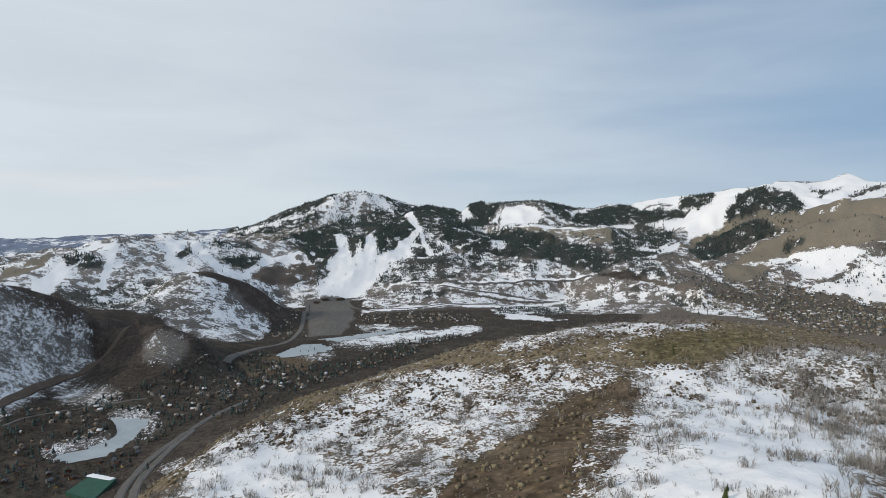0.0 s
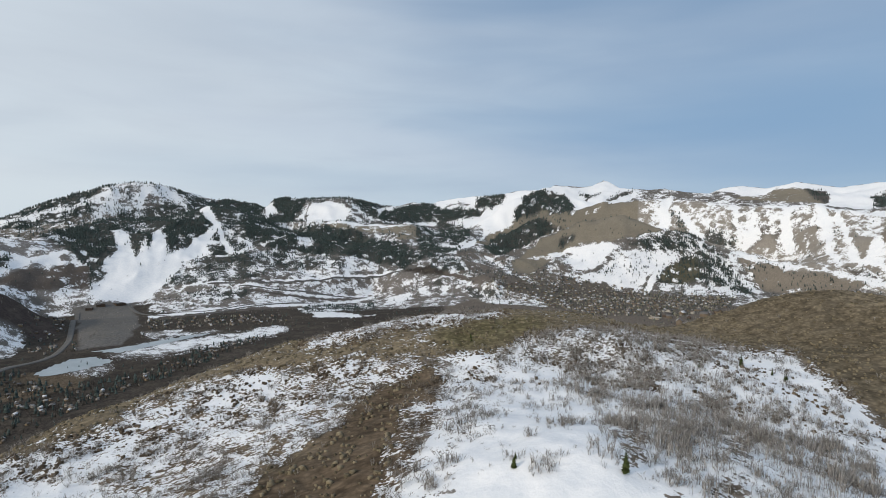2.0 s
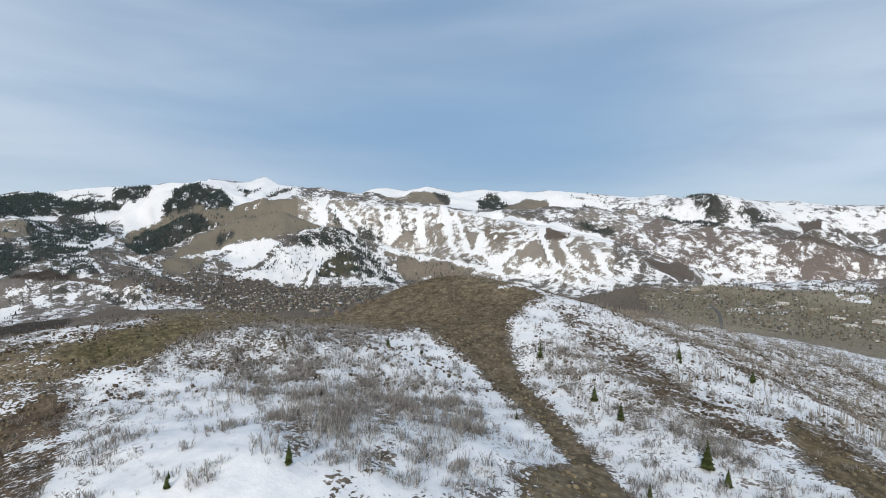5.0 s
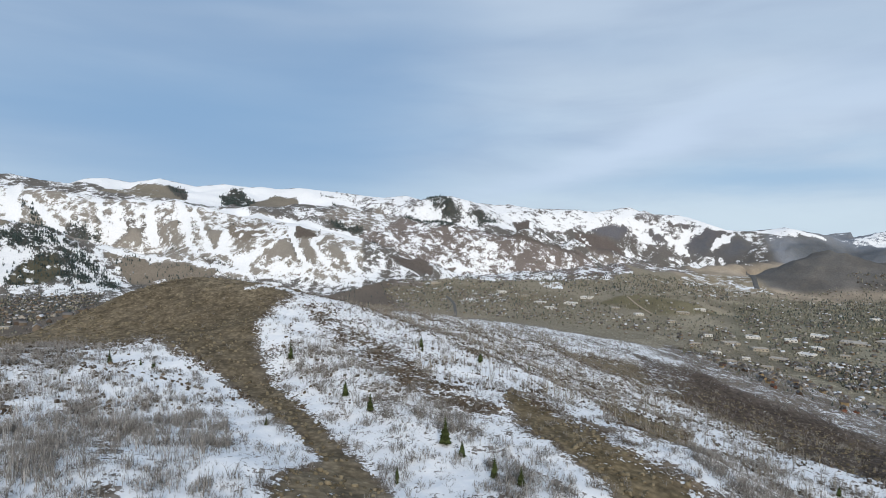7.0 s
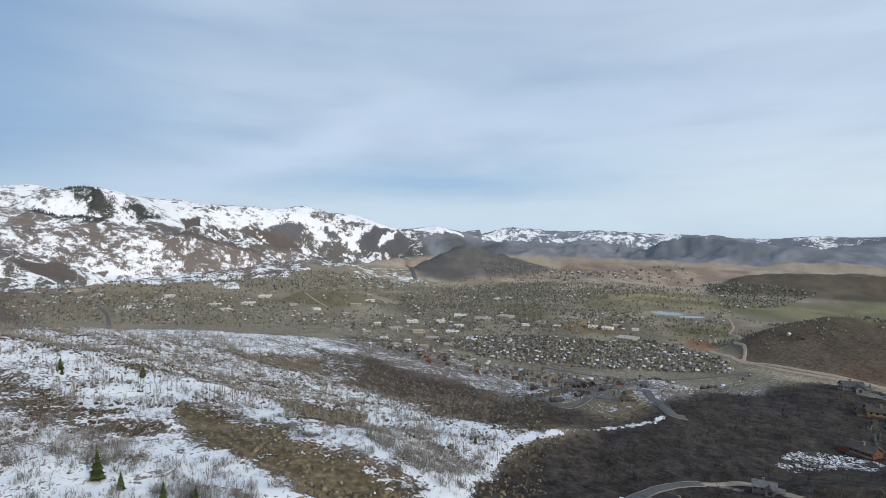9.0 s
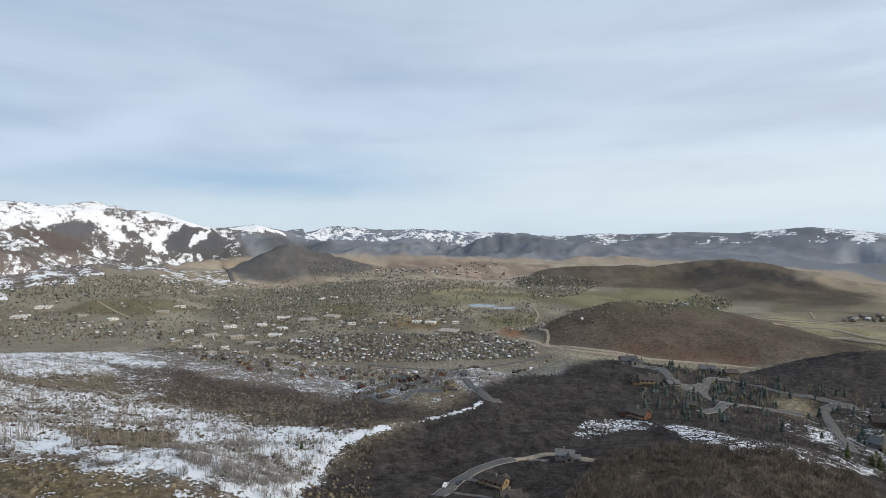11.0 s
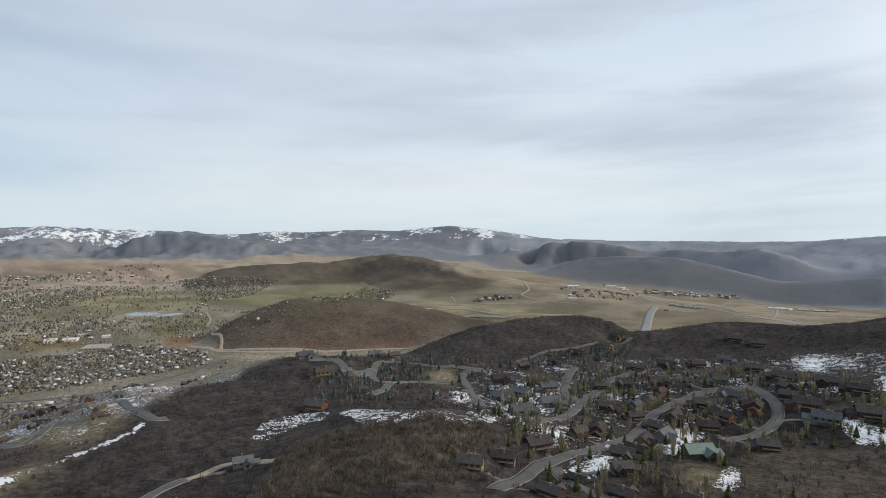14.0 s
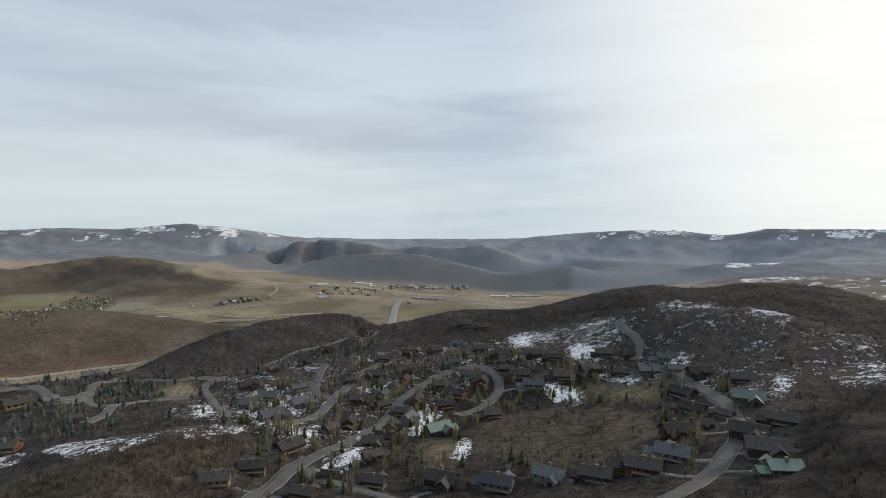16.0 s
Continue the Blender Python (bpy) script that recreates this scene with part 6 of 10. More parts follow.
COVER.append(("ontario_wood", 0, 0.16, (0.066, 0.068, 0.064), 1, [(24.23, 2919), (25.39, 3422), (27.73, 3485), (31.27, 3342), (32.57, 3345), (30.68, 3297), (28.91, 3247), (27.15, 2779), (25.39, 2704)]))
COVER.append(("canyon_slope", 0, 0.35, (0.15, 0.13, 0.115), 0.14, [(21.36, 2816), (24.23, 2765), (27.15, 2654), (28.92, 2364), (26.57, 2237), (23.08, 2257), (21.36, 2415)]))
COVER.append(("canyon_wood", 0, 0.38, (0.066, 0.068, 0.064), 0.65, [(19.38, 2753), (21.36, 2649), (22.62, 2433), (20.79, 2417), (18.54, 2460)]))
COVER.append(("canyon_snow", 0, 0.85, None, 0, [(24.16, 2709), (25.61, 2612), (27.07, 2401), (27.24, 2456), (25.77, 2636), (24.31, 2734)]))
COVER.append(("canyon_snow", 0, 0.85, None, 0, [(21.13, 2626), (22.1, 2460), (22.32, 2479), (21.35, 2646)]))
COVER.append(("ontario_bare", 0, 0.15, (0.2, 0.178, 0.142), 0.03, [(33.33, 3431), (36.56, 3995), (39.49, 3593), (41.52, 3638), (41.53, 3521), (39.51, 3461), (37.75, 3054), (35.4, 3425), (32.75, 3349)]))
COVER.append(("ontario_snow", 0, 0.95, None, 0, [(38.29, 3054), (40.15, 3510), (41.71, 3589), (41.56, 3638), (40.01, 3529), (38.16, 3054)]))
COVER.append(("ontario_snow", 0, 0.85, None, 0, [(34.38, 3437), (36.03, 3500), (36.91, 3917), (36.81, 3995), (35.93, 3514), (34.29, 3451)]))
COVER.append(("ontario_snow", 0, 0.7, (0.125, 0.117, 0.11), 0, [(38.05, 3054), (41.37, 3438), (39.51, 3054)]))
COVER.append(("treasure_bare", 0, 0.1, (0.2, 0.178, 0.142), 0.02, [(27.15, 2654), (30.09, 2890), (33.63, 3004), (36.57, 3073), (39.51, 3054), (41.84, 2961), (39.53, 2868), (36.6, 2817), (33.64, 2827), (31.28, 2738), (28.92, 2455), (27.16, 2454)]))
COVER.append(("treasure_low", 0, 0.4, (0.14, 0.122, 0.105), 0.1, [(27.16, 2299), (30.1, 2589), (32.47, 2610), (35.44, 2595), (33.67, 2465), (30.11, 2330)]))
COVER.append(("treasure_wood", 0, 0.23, (0.066, 0.068, 0.064), 0.85, [(31.86, 2890), (33.34, 2909), (33.46, 2876), (32.16, 2831)]))
COVER.append(("treasure_snow", 0, 1, None, 0, [(30.64, 2715), (32.54, 2779), (33.85, 2800), (33.68, 2826), (32.39, 2817), (30.51, 2752)]))
COVER.append(("treasure_snow", 0, 0.8, None, 0, [(28.83, 2665), (30.12, 2726), (31.43, 2749), (31.37, 2779), (30.07, 2748), (28.77, 2719)]))
COVER.append(("treasure_snow", 0, 0.88, (0.125, 0.117, 0.11), 0.03, [(33.64, 2836), (36.6, 2828), (37.89, 2809), (36.61, 2707), (35.43, 2613), (33.66, 2605), (31.99, 2658)]))
COVER.append(("treasure_snow", 0, 0.85, (0.125, 0.117, 0.11), 0.16, [(35.91, 2610), (37.78, 2762), (39.54, 2791), (42.55, 2834), (41.42, 2699), (39.57, 2538), (36.63, 2519), (33.66, 2496)]))
COVER.append(("treasure_forest", 0, 0.28, (0.066, 0.068, 0.064), 0.9, [(38.36, 2807), (41.27, 2911), (44.14, 2934), (45.84, 2924), (47.54, 2827), (49.87, 2704), (48.68, 2540), (46.45, 2669), (43.05, 2572), (41.31, 2606), (42.45, 2757), (43.01, 2829), (40.7, 2804)]))
COVER.append(("treasure_forest", 0, 0.48, (0.066, 0.068, 0.064), 0.5, [(39.41, 2889), (42.41, 2979), (45.38, 2960), (45.39, 2928), (41.85, 2889)]))
COVER.append(("treasure_oak", 0, 0.08, (0.09, 0.085, 0.06), 0.6, [(41.43, 2616), (42.45, 2751), (44.73, 2811), (45.43, 2706), (43.05, 2604)]))
COVER.append(("treasure_run", 0, 1, None, 0, [(42.92, 2842), (41.76, 2757), (40.83, 2633), (39.8, 2525), (40.29, 2464), (41.32, 2623), (42.21, 2746), (43.33, 2820)]))
COVER.append(("treasure_run", 0, 1, None, 0, [(44.6, 2911), (45.76, 2843), (47.18, 2809), (48.4, 2758), (50.11, 2611), (50.28, 2671), (48.58, 2774), (47.35, 2827), (45.94, 2858), (44.81, 2929)]))
COVER.append(("treasure_run", 0, 0.85, None, 0, [(46.09, 2773), (47.5, 2689), (47.62, 2705), (46.21, 2790)]))
COVER.append(("treasure_skirt", 0, 0.6, (0.125, 0.117, 0.11), 0.12, [(41.31, 2595), (45.32, 2652), (48.67, 2621), (49.77, 2573), (45.34, 2520), (41.32, 2528)]))
COVER.append(("plateau_snow", 0, 0.92, (0.125, 0.117, 0.11), 0.008, [(45.78, 4415), (48.54, 4471), (50.97, 4443), (53.32, 4415), (55.61, 4388), (57.83, 4471), (60.66, 4443), (62.91, 4415), (65.07, 4306), (68.31, 4280), (70, 4148), (71.61, 4122), (71.65, 3755), (71.7, 3661), (69.63, 3661), (67.45, 3661), (65.14, 3661), (62.98, 3661), (60.72, 3661), (58.36, 3661), (55.91, 3782), (53.36, 3907), (50.72, 4088), (48.28, 4194)]))
COVER.append(("plateau_bare", 0, 0.3, (0.2, 0.178, 0.142), 0.03, [(47.9, 4147), (51.24, 4327), (53.86, 4213), (55, 3886), (51.79, 3951)]))
COVER.append(("plateau_dark", 0, 0.1, (0.09, 0.085, 0.08), 0.25, [(53.34, 4251), (54.88, 4264), (55.25, 3897), (54.12, 3995)]))
COVER.append(("plateau_bare", 0, 0.1, (0.19, 0.17, 0.14), 0.02, [(60.02, 3661), (61.16, 4004), (62.94, 4177), (65.1, 4087), (66.03, 3661), (65.56, 3661), (62.98, 3661), (60.72, 3661)]))
COVER.append(("plateau_wood", 0, 0.26, (0.066, 0.068, 0.064), 0.6, [(57.86, 4050), (59.28, 4240), (59.98, 4280), (60.32, 4078), (61.25, 4007), (60.25, 3661), (58.36, 3667)]))
COVER.append(("plateau_wood", 0, 0.28, (0.066, 0.068, 0.064), 0.9, [(63.32, 3661), (65.13, 3661), (65.64, 3661), (63.77, 3661)]))
COVER.append(("plateau_bare", 0, 0.2, (0.2, 0.178, 0.142), 0.02, [(66.17, 3661), (67.17, 3661), (68.74, 3929), (69.23, 3661), (68.39, 3661), (66.39, 3661)]))
COVER.append(("plateau_wood", 0, 0.28, (0.066, 0.068, 0.064), 0.9, [(68.74, 3929), (69.32, 3897), (69.76, 3661), (69.16, 3661)]))
COVER.append(("plateau_wood", 0, 0.33, (0.066, 0.068, 0.064), 0.75, [(68, 3194), (69.54, 3250), (71.69, 3176), (71.71, 3092), (69.18, 3147)]))
COVER.append(("plateau_scatter", 0, 0.82, (0.125, 0.117, 0.11), 0.3, [(67.15, 4076), (69.1, 4163), (71.61, 4082), (71.63, 3932), (69.11, 4002)]))
COVER.append(("resort_face", 0, 0.52, (0.25, 0.228, 0.2), 0.02, [(39.49, 3593), (42.38, 3638), (44.94, 3570), (47.46, 3526), (50.72, 3439), (53.36, 3396), (55.91, 3684), (58.36, 3468), (60.72, 3343), (63.42, 3255), (65.98, 3196), (67.98, 3146), (69.9, 2868), (71.72, 3031), (71.77, 2599), (71.82, 2412), (69.75, 2479), (67.57, 2541), (65.26, 2592), (63.1, 2623), (60.84, 2632), (58.48, 2632), (56.01, 2711), (53.45, 2807), (50.8, 2893), (48.08, 2922), (45.27, 2945), (42.41, 3387), (39.51, 3017)]))
COVER.append(("resort_run", 0, 0.97, None, 0, [(40.93, 3604), (45.22, 3550), (48.55, 3482), (51.77, 3439), (54.87, 3319), (58.33, 3205), (62.07, 3093), (65.13, 3029), (65.16, 3268), (62.11, 3274), (58.39, 3498), (54.92, 3375), (51.8, 3439), (48.57, 3482), (45.24, 3570), (40.95, 3638)]))
COVER.append(("resort_run", 0, 1, (0.125, 0.117, 0.11), 0, [(41.69, 3638), (42.62, 3600), (42.17, 3487), (42.46, 3421), (42.19, 2958), (41.2, 2987), (41.48, 3492)]))
COVER.append(("resort_run", 0, 1, None, 0, [(42.36, 3512), (43.24, 3431), (44.13, 3353), (45.46, 2911), (45.99, 3297), (44.69, 3381), (43.86, 3463), (43, 3556)]))
COVER.append(("resort_run", 0, 0.9, None, 0, [(43.89, 3537), (44.88, 3416), (45.86, 3352), (46.01, 3357), (45.05, 3425), (44.08, 3550)]))
COVER.append(("resort_wood", 0, 0.2, None, 0.9, [(42.5, 3484), (42.97, 3424), (43.5, 3363), (43.74, 3369), (43.22, 3433), (42.75, 3498)]))
COVER.append(("resort_wood", 0, 0.48, (0.066, 0.068, 0.064), 0.8, [(45.54, 3352), (46.95, 3314), (48.06, 3263), (48.46, 2937), (46.96, 3253), (45.27, 2945)]))
COVER.append(("resort_wood", 0, 0.4, None, 0.7, [(42.84, 2955), (43.81, 2936), (44.78, 2926), (44.86, 2949), (43.89, 3345), (42.91, 3372)]))
COVER.append(("resort_glades", 0, 0.85, (0.125, 0.117, 0.11), 0.01, [(47.91, 3526), (50.67, 3439), (53.36, 3396), (54.52, 3201), (53.93, 3099), (51.32, 3199), (49.44, 3217), (48.51, 3232), (48.61, 3266), (47.66, 3336)]))
COVER.append(("resort_glade", 0, 0.48, (0.25, 0.228, 0.2), 0.01, [(48.29, 3526), (49.17, 3482), (49.23, 3411), (48.36, 3418)]))
COVER.append(("resort_glade", 0, 0.48, (0.25, 0.228, 0.2), 0.01, [(49.49, 3466), (50.36, 3413), (50.42, 3370), (49.56, 3389)]))
COVER.append(("resort_glade", 0, 0.48, (0.25, 0.228, 0.2), 0.01, [(48.31, 3390), (49.18, 3382), (49.24, 3351), (48.37, 3361)]))
COVER.append(("resort_glade", 0, 0.48, (0.25, 0.228, 0.2), 0.01, [(49.78, 3364), (50.64, 3346), (50.7, 3312), (49.84, 3330)]))
COVER.append(("resort_glade", 0, 0.48, (0.25, 0.228, 0.2), 0.01, [(48.7, 3337), (49.57, 3323), (49.63, 3290), (48.76, 3304)]))
COVER.append(("resort_glade", 0, 0.48, (0.25, 0.228, 0.2), 0.01, [(50.75, 3308), (51.6, 3293), (51.66, 3269), (50.81, 3282)]))
COVER.append(("resort_glade", 0, 0.48, (0.25, 0.228, 0.2), 0.01, [(52.28, 3309), (53.11, 3300), (53.17, 3270), (52.34, 3282)]))
COVER.append(("resort_glade", 0, 0.48, (0.25, 0.228, 0.2), 0.01, [(52.08, 3267), (52.92, 3252), (52.98, 3225), (52.14, 3244)]))
COVER.append(("resort_glade", 0, 0.48, (0.25, 0.228, 0.2), 0.01, [(53.06, 3304), (53.89, 3298), (53.95, 3263), (53.12, 3274)]))
COVER.append(("resort_glade", 0, 0.48, (0.25, 0.228, 0.2), 0.01, [(53.08, 3245), (53.9, 3227), (53.96, 3195), (53.14, 3218)]))
COVER.append(("resort_glade", 0, 0.48, (0.25, 0.228, 0.2), 0.01, [(50.74, 3386), (51.59, 3379), (51.65, 3329), (50.8, 3350)]))
COVER.append(("resort_oak", 0, 0.28, (0.25, 0.228, 0.2), 0.03, [(49.6, 3234), (50.76, 3264), (51.42, 3201), (51.16, 3183), (49.71, 3207)]))
COVER.append(("resort_oak", 0, 0.3, (0.25, 0.228, 0.2), 0.02, [(52.45, 3252), (53.18, 3249), (53.94, 3053), (52.9, 3127)]))
COVER.append(("resort_oak", 0, 0.28, (0.25, 0.228, 0.2), 0.02, [(53.39, 3233), (54.31, 3221), (54.45, 3056), (53.94, 3041)]))
COVER.append(("resort_oak", 0, 0.23, (0.25, 0.228, 0.2), 0.02, [(56.54, 3068), (58.2, 3015), (57.46, 2858), (57.07, 2886)]))
COVER.append(("resort_run", 0, 1, None, 0, [(49.27, 3326), (48.79, 3267), (48.42, 3230), (48.94, 3213), (49.3, 3251), (49.77, 3297)]))
COVER.append(("resort_run", 0, 1, None, 0, [(51.52, 3315), (51.8, 3251), (51.82, 3190), (52.21, 3154), (52.65, 3163), (52.39, 3184), (52.38, 3248), (52.09, 3311)]))
COVER.append(("resort_run", 0, 1, None, 0, [(54.09, 3346), (54.52, 3231), (54.75, 3100), (55.02, 2930), (55.62, 2925), (55.34, 3073), (55.11, 3240), (54.68, 3354)]))
COVER.append(("resort_run", 0, 1, None, 0, [(55.36, 3268), (55.93, 3130), (56.31, 2972), (57.14, 2824), (57.6, 2844), (56.8, 2970), (56.44, 3128), (55.87, 3282)]))
COVER.append(("resort_run", 0, 1, None, 0, [(58.59, 2983), (58.08, 2935), (57.32, 2849), (57.81, 2817), (58.56, 2895), (59.07, 2948)]))
COVER.append(("resort_run", 0, 1, None, 0, [(57.25, 2816), (58.37, 2816), (59.28, 2744), (60.09, 2669), (60.35, 2690), (59.54, 2759), (58.5, 2853), (57.2, 2853)]))
COVER.append(("resort_park", 0, 0.36, (0.185, 0.16, 0.135), 0.01, [(58.39, 3039), (60.51, 3025), (62.55, 3056), (63.53, 2930), (62.13, 2870), (58.9, 2878)]))
COVER.append(("resort_park_step", 0, 0.85, None, 0, [(59.36, 2947), (61.22, 2958), (63.01, 2962), (62.99, 2985), (61.2, 2976), (59.34, 2962)]))
COVER.append(("resort_park_step", 0, 0.85, None, 0, [(59.61, 2895), (61.23, 2894), (62.8, 2905), (62.78, 2922), (61.21, 2911), (59.59, 2905)]))
COVER.append(("resort_park_step", 0, 0.8, None, 0, [(60.82, 2827), (62.18, 2833), (63.59, 2896), (63.49, 2917), (62.09, 2858), (60.74, 2846)]))
COVER.append(("resort_run", 0, 0.9, None, 0, [(58.73, 2875), (59.67, 2891), (60.14, 2924), (59.98, 2940), (59.53, 2910), (58.6, 2890)]))
COVER.append(("resort_run", 0, 1, (0.125, 0.117, 0.11), 0, [(59.49, 2775), (60.79, 2792), (61.57, 2795), (60.91, 2722), (60.18, 2663), (59.32, 2710)]))
COVER.append(("resort_run", 0, 0.92, None, 0, [(64.3, 2914), (62.94, 2824), (61.39, 2799), (60.26, 2770), (60.42, 2749), (61.56, 2772), (63.12, 2800), (64.5, 2885)]))
COVER.append(("resort_oak", 0, 0.28, (0.25, 0.228, 0.2), 0.01, [(60.89, 2769), (62.82, 2790), (64.16, 2844), (65.03, 2736), (65.26, 2700), (63.06, 2740)]))
COVER.append(("resort_oak", 0, 0.2, (0.25, 0.228, 0.2), 0.01, [(60.49, 2719), (61.26, 2753), (61.83, 2677), (60.83, 2659)]))
COVER.append(("resort_brown", 0, 0.02, (0.12, 0.1, 0.085), 0.01, [(65.36, 3034), (66.41, 2923), (67.31, 2836), (66.01, 2805), (65.18, 2830), (64.91, 2894)]))
COVER.append(("resort_oak", 0, 0.28, (0.25, 0.228, 0.2), 0.01, [(65.39, 2820), (66.43, 2798), (67.11, 2670), (66.68, 2653), (65.83, 2724)]))
COVER.append(("resort_oak", 0, 0.33, (0.25, 0.228, 0.2), 0.01, [(67.46, 2727), (69.22, 2702), (70.67, 2541), (69.26, 2595), (68.07, 2659)]))
COVER.append(("resort_run", 0, 1, (0.125, 0.117, 0.11), 0, [(64.21, 3249), (65.44, 3194), (64.96, 2867), (65.41, 2748), (66.06, 2677), (66.89, 2622), (68.58, 2563), (66.08, 2629), (65.22, 2688), (64.73, 2759), (64.28, 2874)]))
COVER.append(("resort_run", 0, 1, None, 0, [(66.42, 2782), (67.08, 2673), (68.15, 2600), (69.57, 2523), (71.75, 2410), (71.88, 2461), (69.75, 2554), (68.43, 2619), (67.46, 2689), (66.85, 2802)]))
COVER.append(("resort_run", 0, 0.95, None, 0, [(67.4, 2721), (68.41, 2653), (69.27, 2601), (69.39, 2609), (68.52, 2663), (67.52, 2734)]))
COVER.append(("resort_run", 0, 1, None, 0, [(69.51, 2685), (70.37, 2607), (71.39, 2497), (71.78, 2534), (70.76, 2622), (69.91, 2730)]))
COVER.append(("resort_run", 0, 1, None, 0, [(65.02, 2970), (67.17, 2917), (69.14, 2844), (71.67, 2745), (71.76, 3064), (69.23, 3135), (67.26, 3160), (65.1, 3263)]))
COVER.append(("resort_run", 0, 0.92, None, 0, [(61.21, 2712), (62.17, 2665), (65.23, 2620), (66.05, 2585), (66.13, 2601), (65.27, 2634), (62.22, 2681), (61.34, 2729)]))
COVER.append(("resort_run", 0, 1, None, 0, [(62.59, 2691), (64.77, 2648), (66.11, 2583), (66.23, 2600), (64.86, 2665), (62.66, 2709)]))
COVER.append(("resort_low", 0, 0.25, (0.2, 0.175, 0.145), 0.14, [(48.08, 2895), (50.8, 2884), (53.45, 2819), (55.75, 2738), (57.98, 2677), (56.02, 2651), (52.44, 2654), (50.3, 2722), (48.64, 2850)]))
COVER.append(("resort_scree", 0, 0.4, (0.09, 0.082, 0.075), 0.15, [(55.99, 2838), (57.97, 2767), (59.51, 2695), (57.49, 2709)]))
COVER.append(("resort_run", 0, 0.97, None, 0, [(48.05, 2912), (53.42, 2834), (56.97, 2707), (60.82, 2641), (66.08, 2574), (71.81, 2379), (71.84, 2404), (66.11, 2588), (60.85, 2661), (57.02, 2742), (53.47, 2861), (48.1, 2954)]))
COVER.append(("canyons_snow", 0, 0.84, (0.14, 0.13, 0.13), 0.004, [(67.59, 4157), (69.95, 4148), (74.66, 4122), (79.29, 3995), (81.84, 4020), (84.35, 4200), (87.06, 4280), (89.7, 4253), (92.24, 4304), (96.11, 4471), (99.29, 4527), (101.24, 4415), (103.11, 4471), (105.64, 4555), (108.02, 4555), (108.09, 4098), (105.91, 4115), (103.61, 4109), (101.53, 4095), (99.36, 4104), (97.09, 4098), (94.73, 4039), (92.28, 3982), (89.74, 3865), (87.1, 3700), (84.39, 3542), (81.6, 3565), (78.75, 3622), (75.85, 3504), (72.91, 3790), (69.96, 3947)]))
COVER.append(("pinecone_wood", 0, 0.48, (0.066, 0.068, 0.064), 0.55, [(78.15, 4020), (79.29, 3984), (81, 3748), (82.26, 3645), (81.03, 3570), (79.31, 3691)]))
COVER.append(("pinecone_wood", 0, 0.48, (0.066, 0.068, 0.064), 0.4, [(82.7, 3734), (84.09, 3753), (86.13, 3751), (83.83, 3568), (82.6, 3652)]))
COVER.append(("pinecone_wood", 0, 0.48, (0.066, 0.068, 0.064), 0.6, [(75.85, 3413), (80.46, 3601), (81.15, 3278), (77.6, 3306)]))
COVER.append(("pinecone_bare", 0, 0.08, (0.115, 0.1, 0.092), 0, [(87.36, 3875), (88.99, 3954), (90.37, 3262), (87.64, 3769)]))
COVER.append(("pinecone_bare", 0, 0.05, (0.125, 0.106, 0.098), 0, [(93.67, 3979), (96.63, 4058), (98.13, 4000), (98.59, 3978), (97.14, 3350), (94.77, 3339)]))
# four patches: shade of the canyon sides put into the soil as bluish dark
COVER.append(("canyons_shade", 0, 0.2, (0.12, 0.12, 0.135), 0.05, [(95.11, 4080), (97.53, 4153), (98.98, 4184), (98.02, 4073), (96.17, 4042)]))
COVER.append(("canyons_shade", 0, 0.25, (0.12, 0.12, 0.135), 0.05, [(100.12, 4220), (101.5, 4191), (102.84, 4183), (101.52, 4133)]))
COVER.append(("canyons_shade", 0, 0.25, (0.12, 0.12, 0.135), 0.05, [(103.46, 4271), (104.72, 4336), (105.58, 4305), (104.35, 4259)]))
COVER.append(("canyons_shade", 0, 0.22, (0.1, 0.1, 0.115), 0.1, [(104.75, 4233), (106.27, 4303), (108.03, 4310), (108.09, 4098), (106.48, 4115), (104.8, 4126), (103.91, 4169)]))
COVER.append(("canyons_spine", 0, 1, None, 0, [(98.27, 4360), (99, 4234), (100.57, 4210), (102.69, 4159), (104.8, 4110), (104.95, 4129), (102.84, 4182), (100.71, 4232), (99.2, 4270), (98.55, 4401)]))
COVER.append(("canyons_spine", 0, 1, None, 0, [(97.13, 4148), (98.25, 4236), (99.44, 4347), (99.34, 4403), (98.14, 4282), (97.01, 4167)]))
COVER.append(("canyons_spine", 0, 1, None, 0, [(102.68, 4499), (103.88, 4462), (105.47, 4323), (108.01, 4342), (108.05, 4555), (105.53, 4555), (103.95, 4527), (102.72, 4499)]))
COVER.append(("canyons_spine", 0, 0.9, None, 0, [(105.83, 4161), (106.47, 4144), (107.11, 4130), (107.16, 4150), (106.53, 4160), (105.88, 4177)]))
COVER.append(("canyons_spine", 0, 0.95, None, 0, [(92.7, 4025), (94.19, 3956), (95.16, 3884), (95.33, 3910), (94.33, 3977), (92.84, 4053)]))
COVER.append(("iron_slope", 0, 0.48, (0.17, 0.145, 0.135), 0.01, [(72.34, 3156), (75.85, 3413), (78.75, 3295), (81.6, 3262), (84.39, 3521), (87.12, 3233), (89.76, 3208), (92.31, 3237), (94.78, 3286), (97.15, 3131), (99.43, 2706), (97.18, 2491), (94.83, 2448), (92.37, 2407), (89.83, 2389), (87.19, 2390), (84.46, 2489), (81.67, 2787), (78.8, 2692), (75.89, 2707), (71.16, 3066)]))
COVER.append(("iron_upper", 0, 0.55, (0.2, 0.18, 0.16), 0.02, [(69.96, 3570), (73.5, 3835), (75.85, 3413), (72.34, 3156), (69.97, 3182), (67.31, 3268)]))
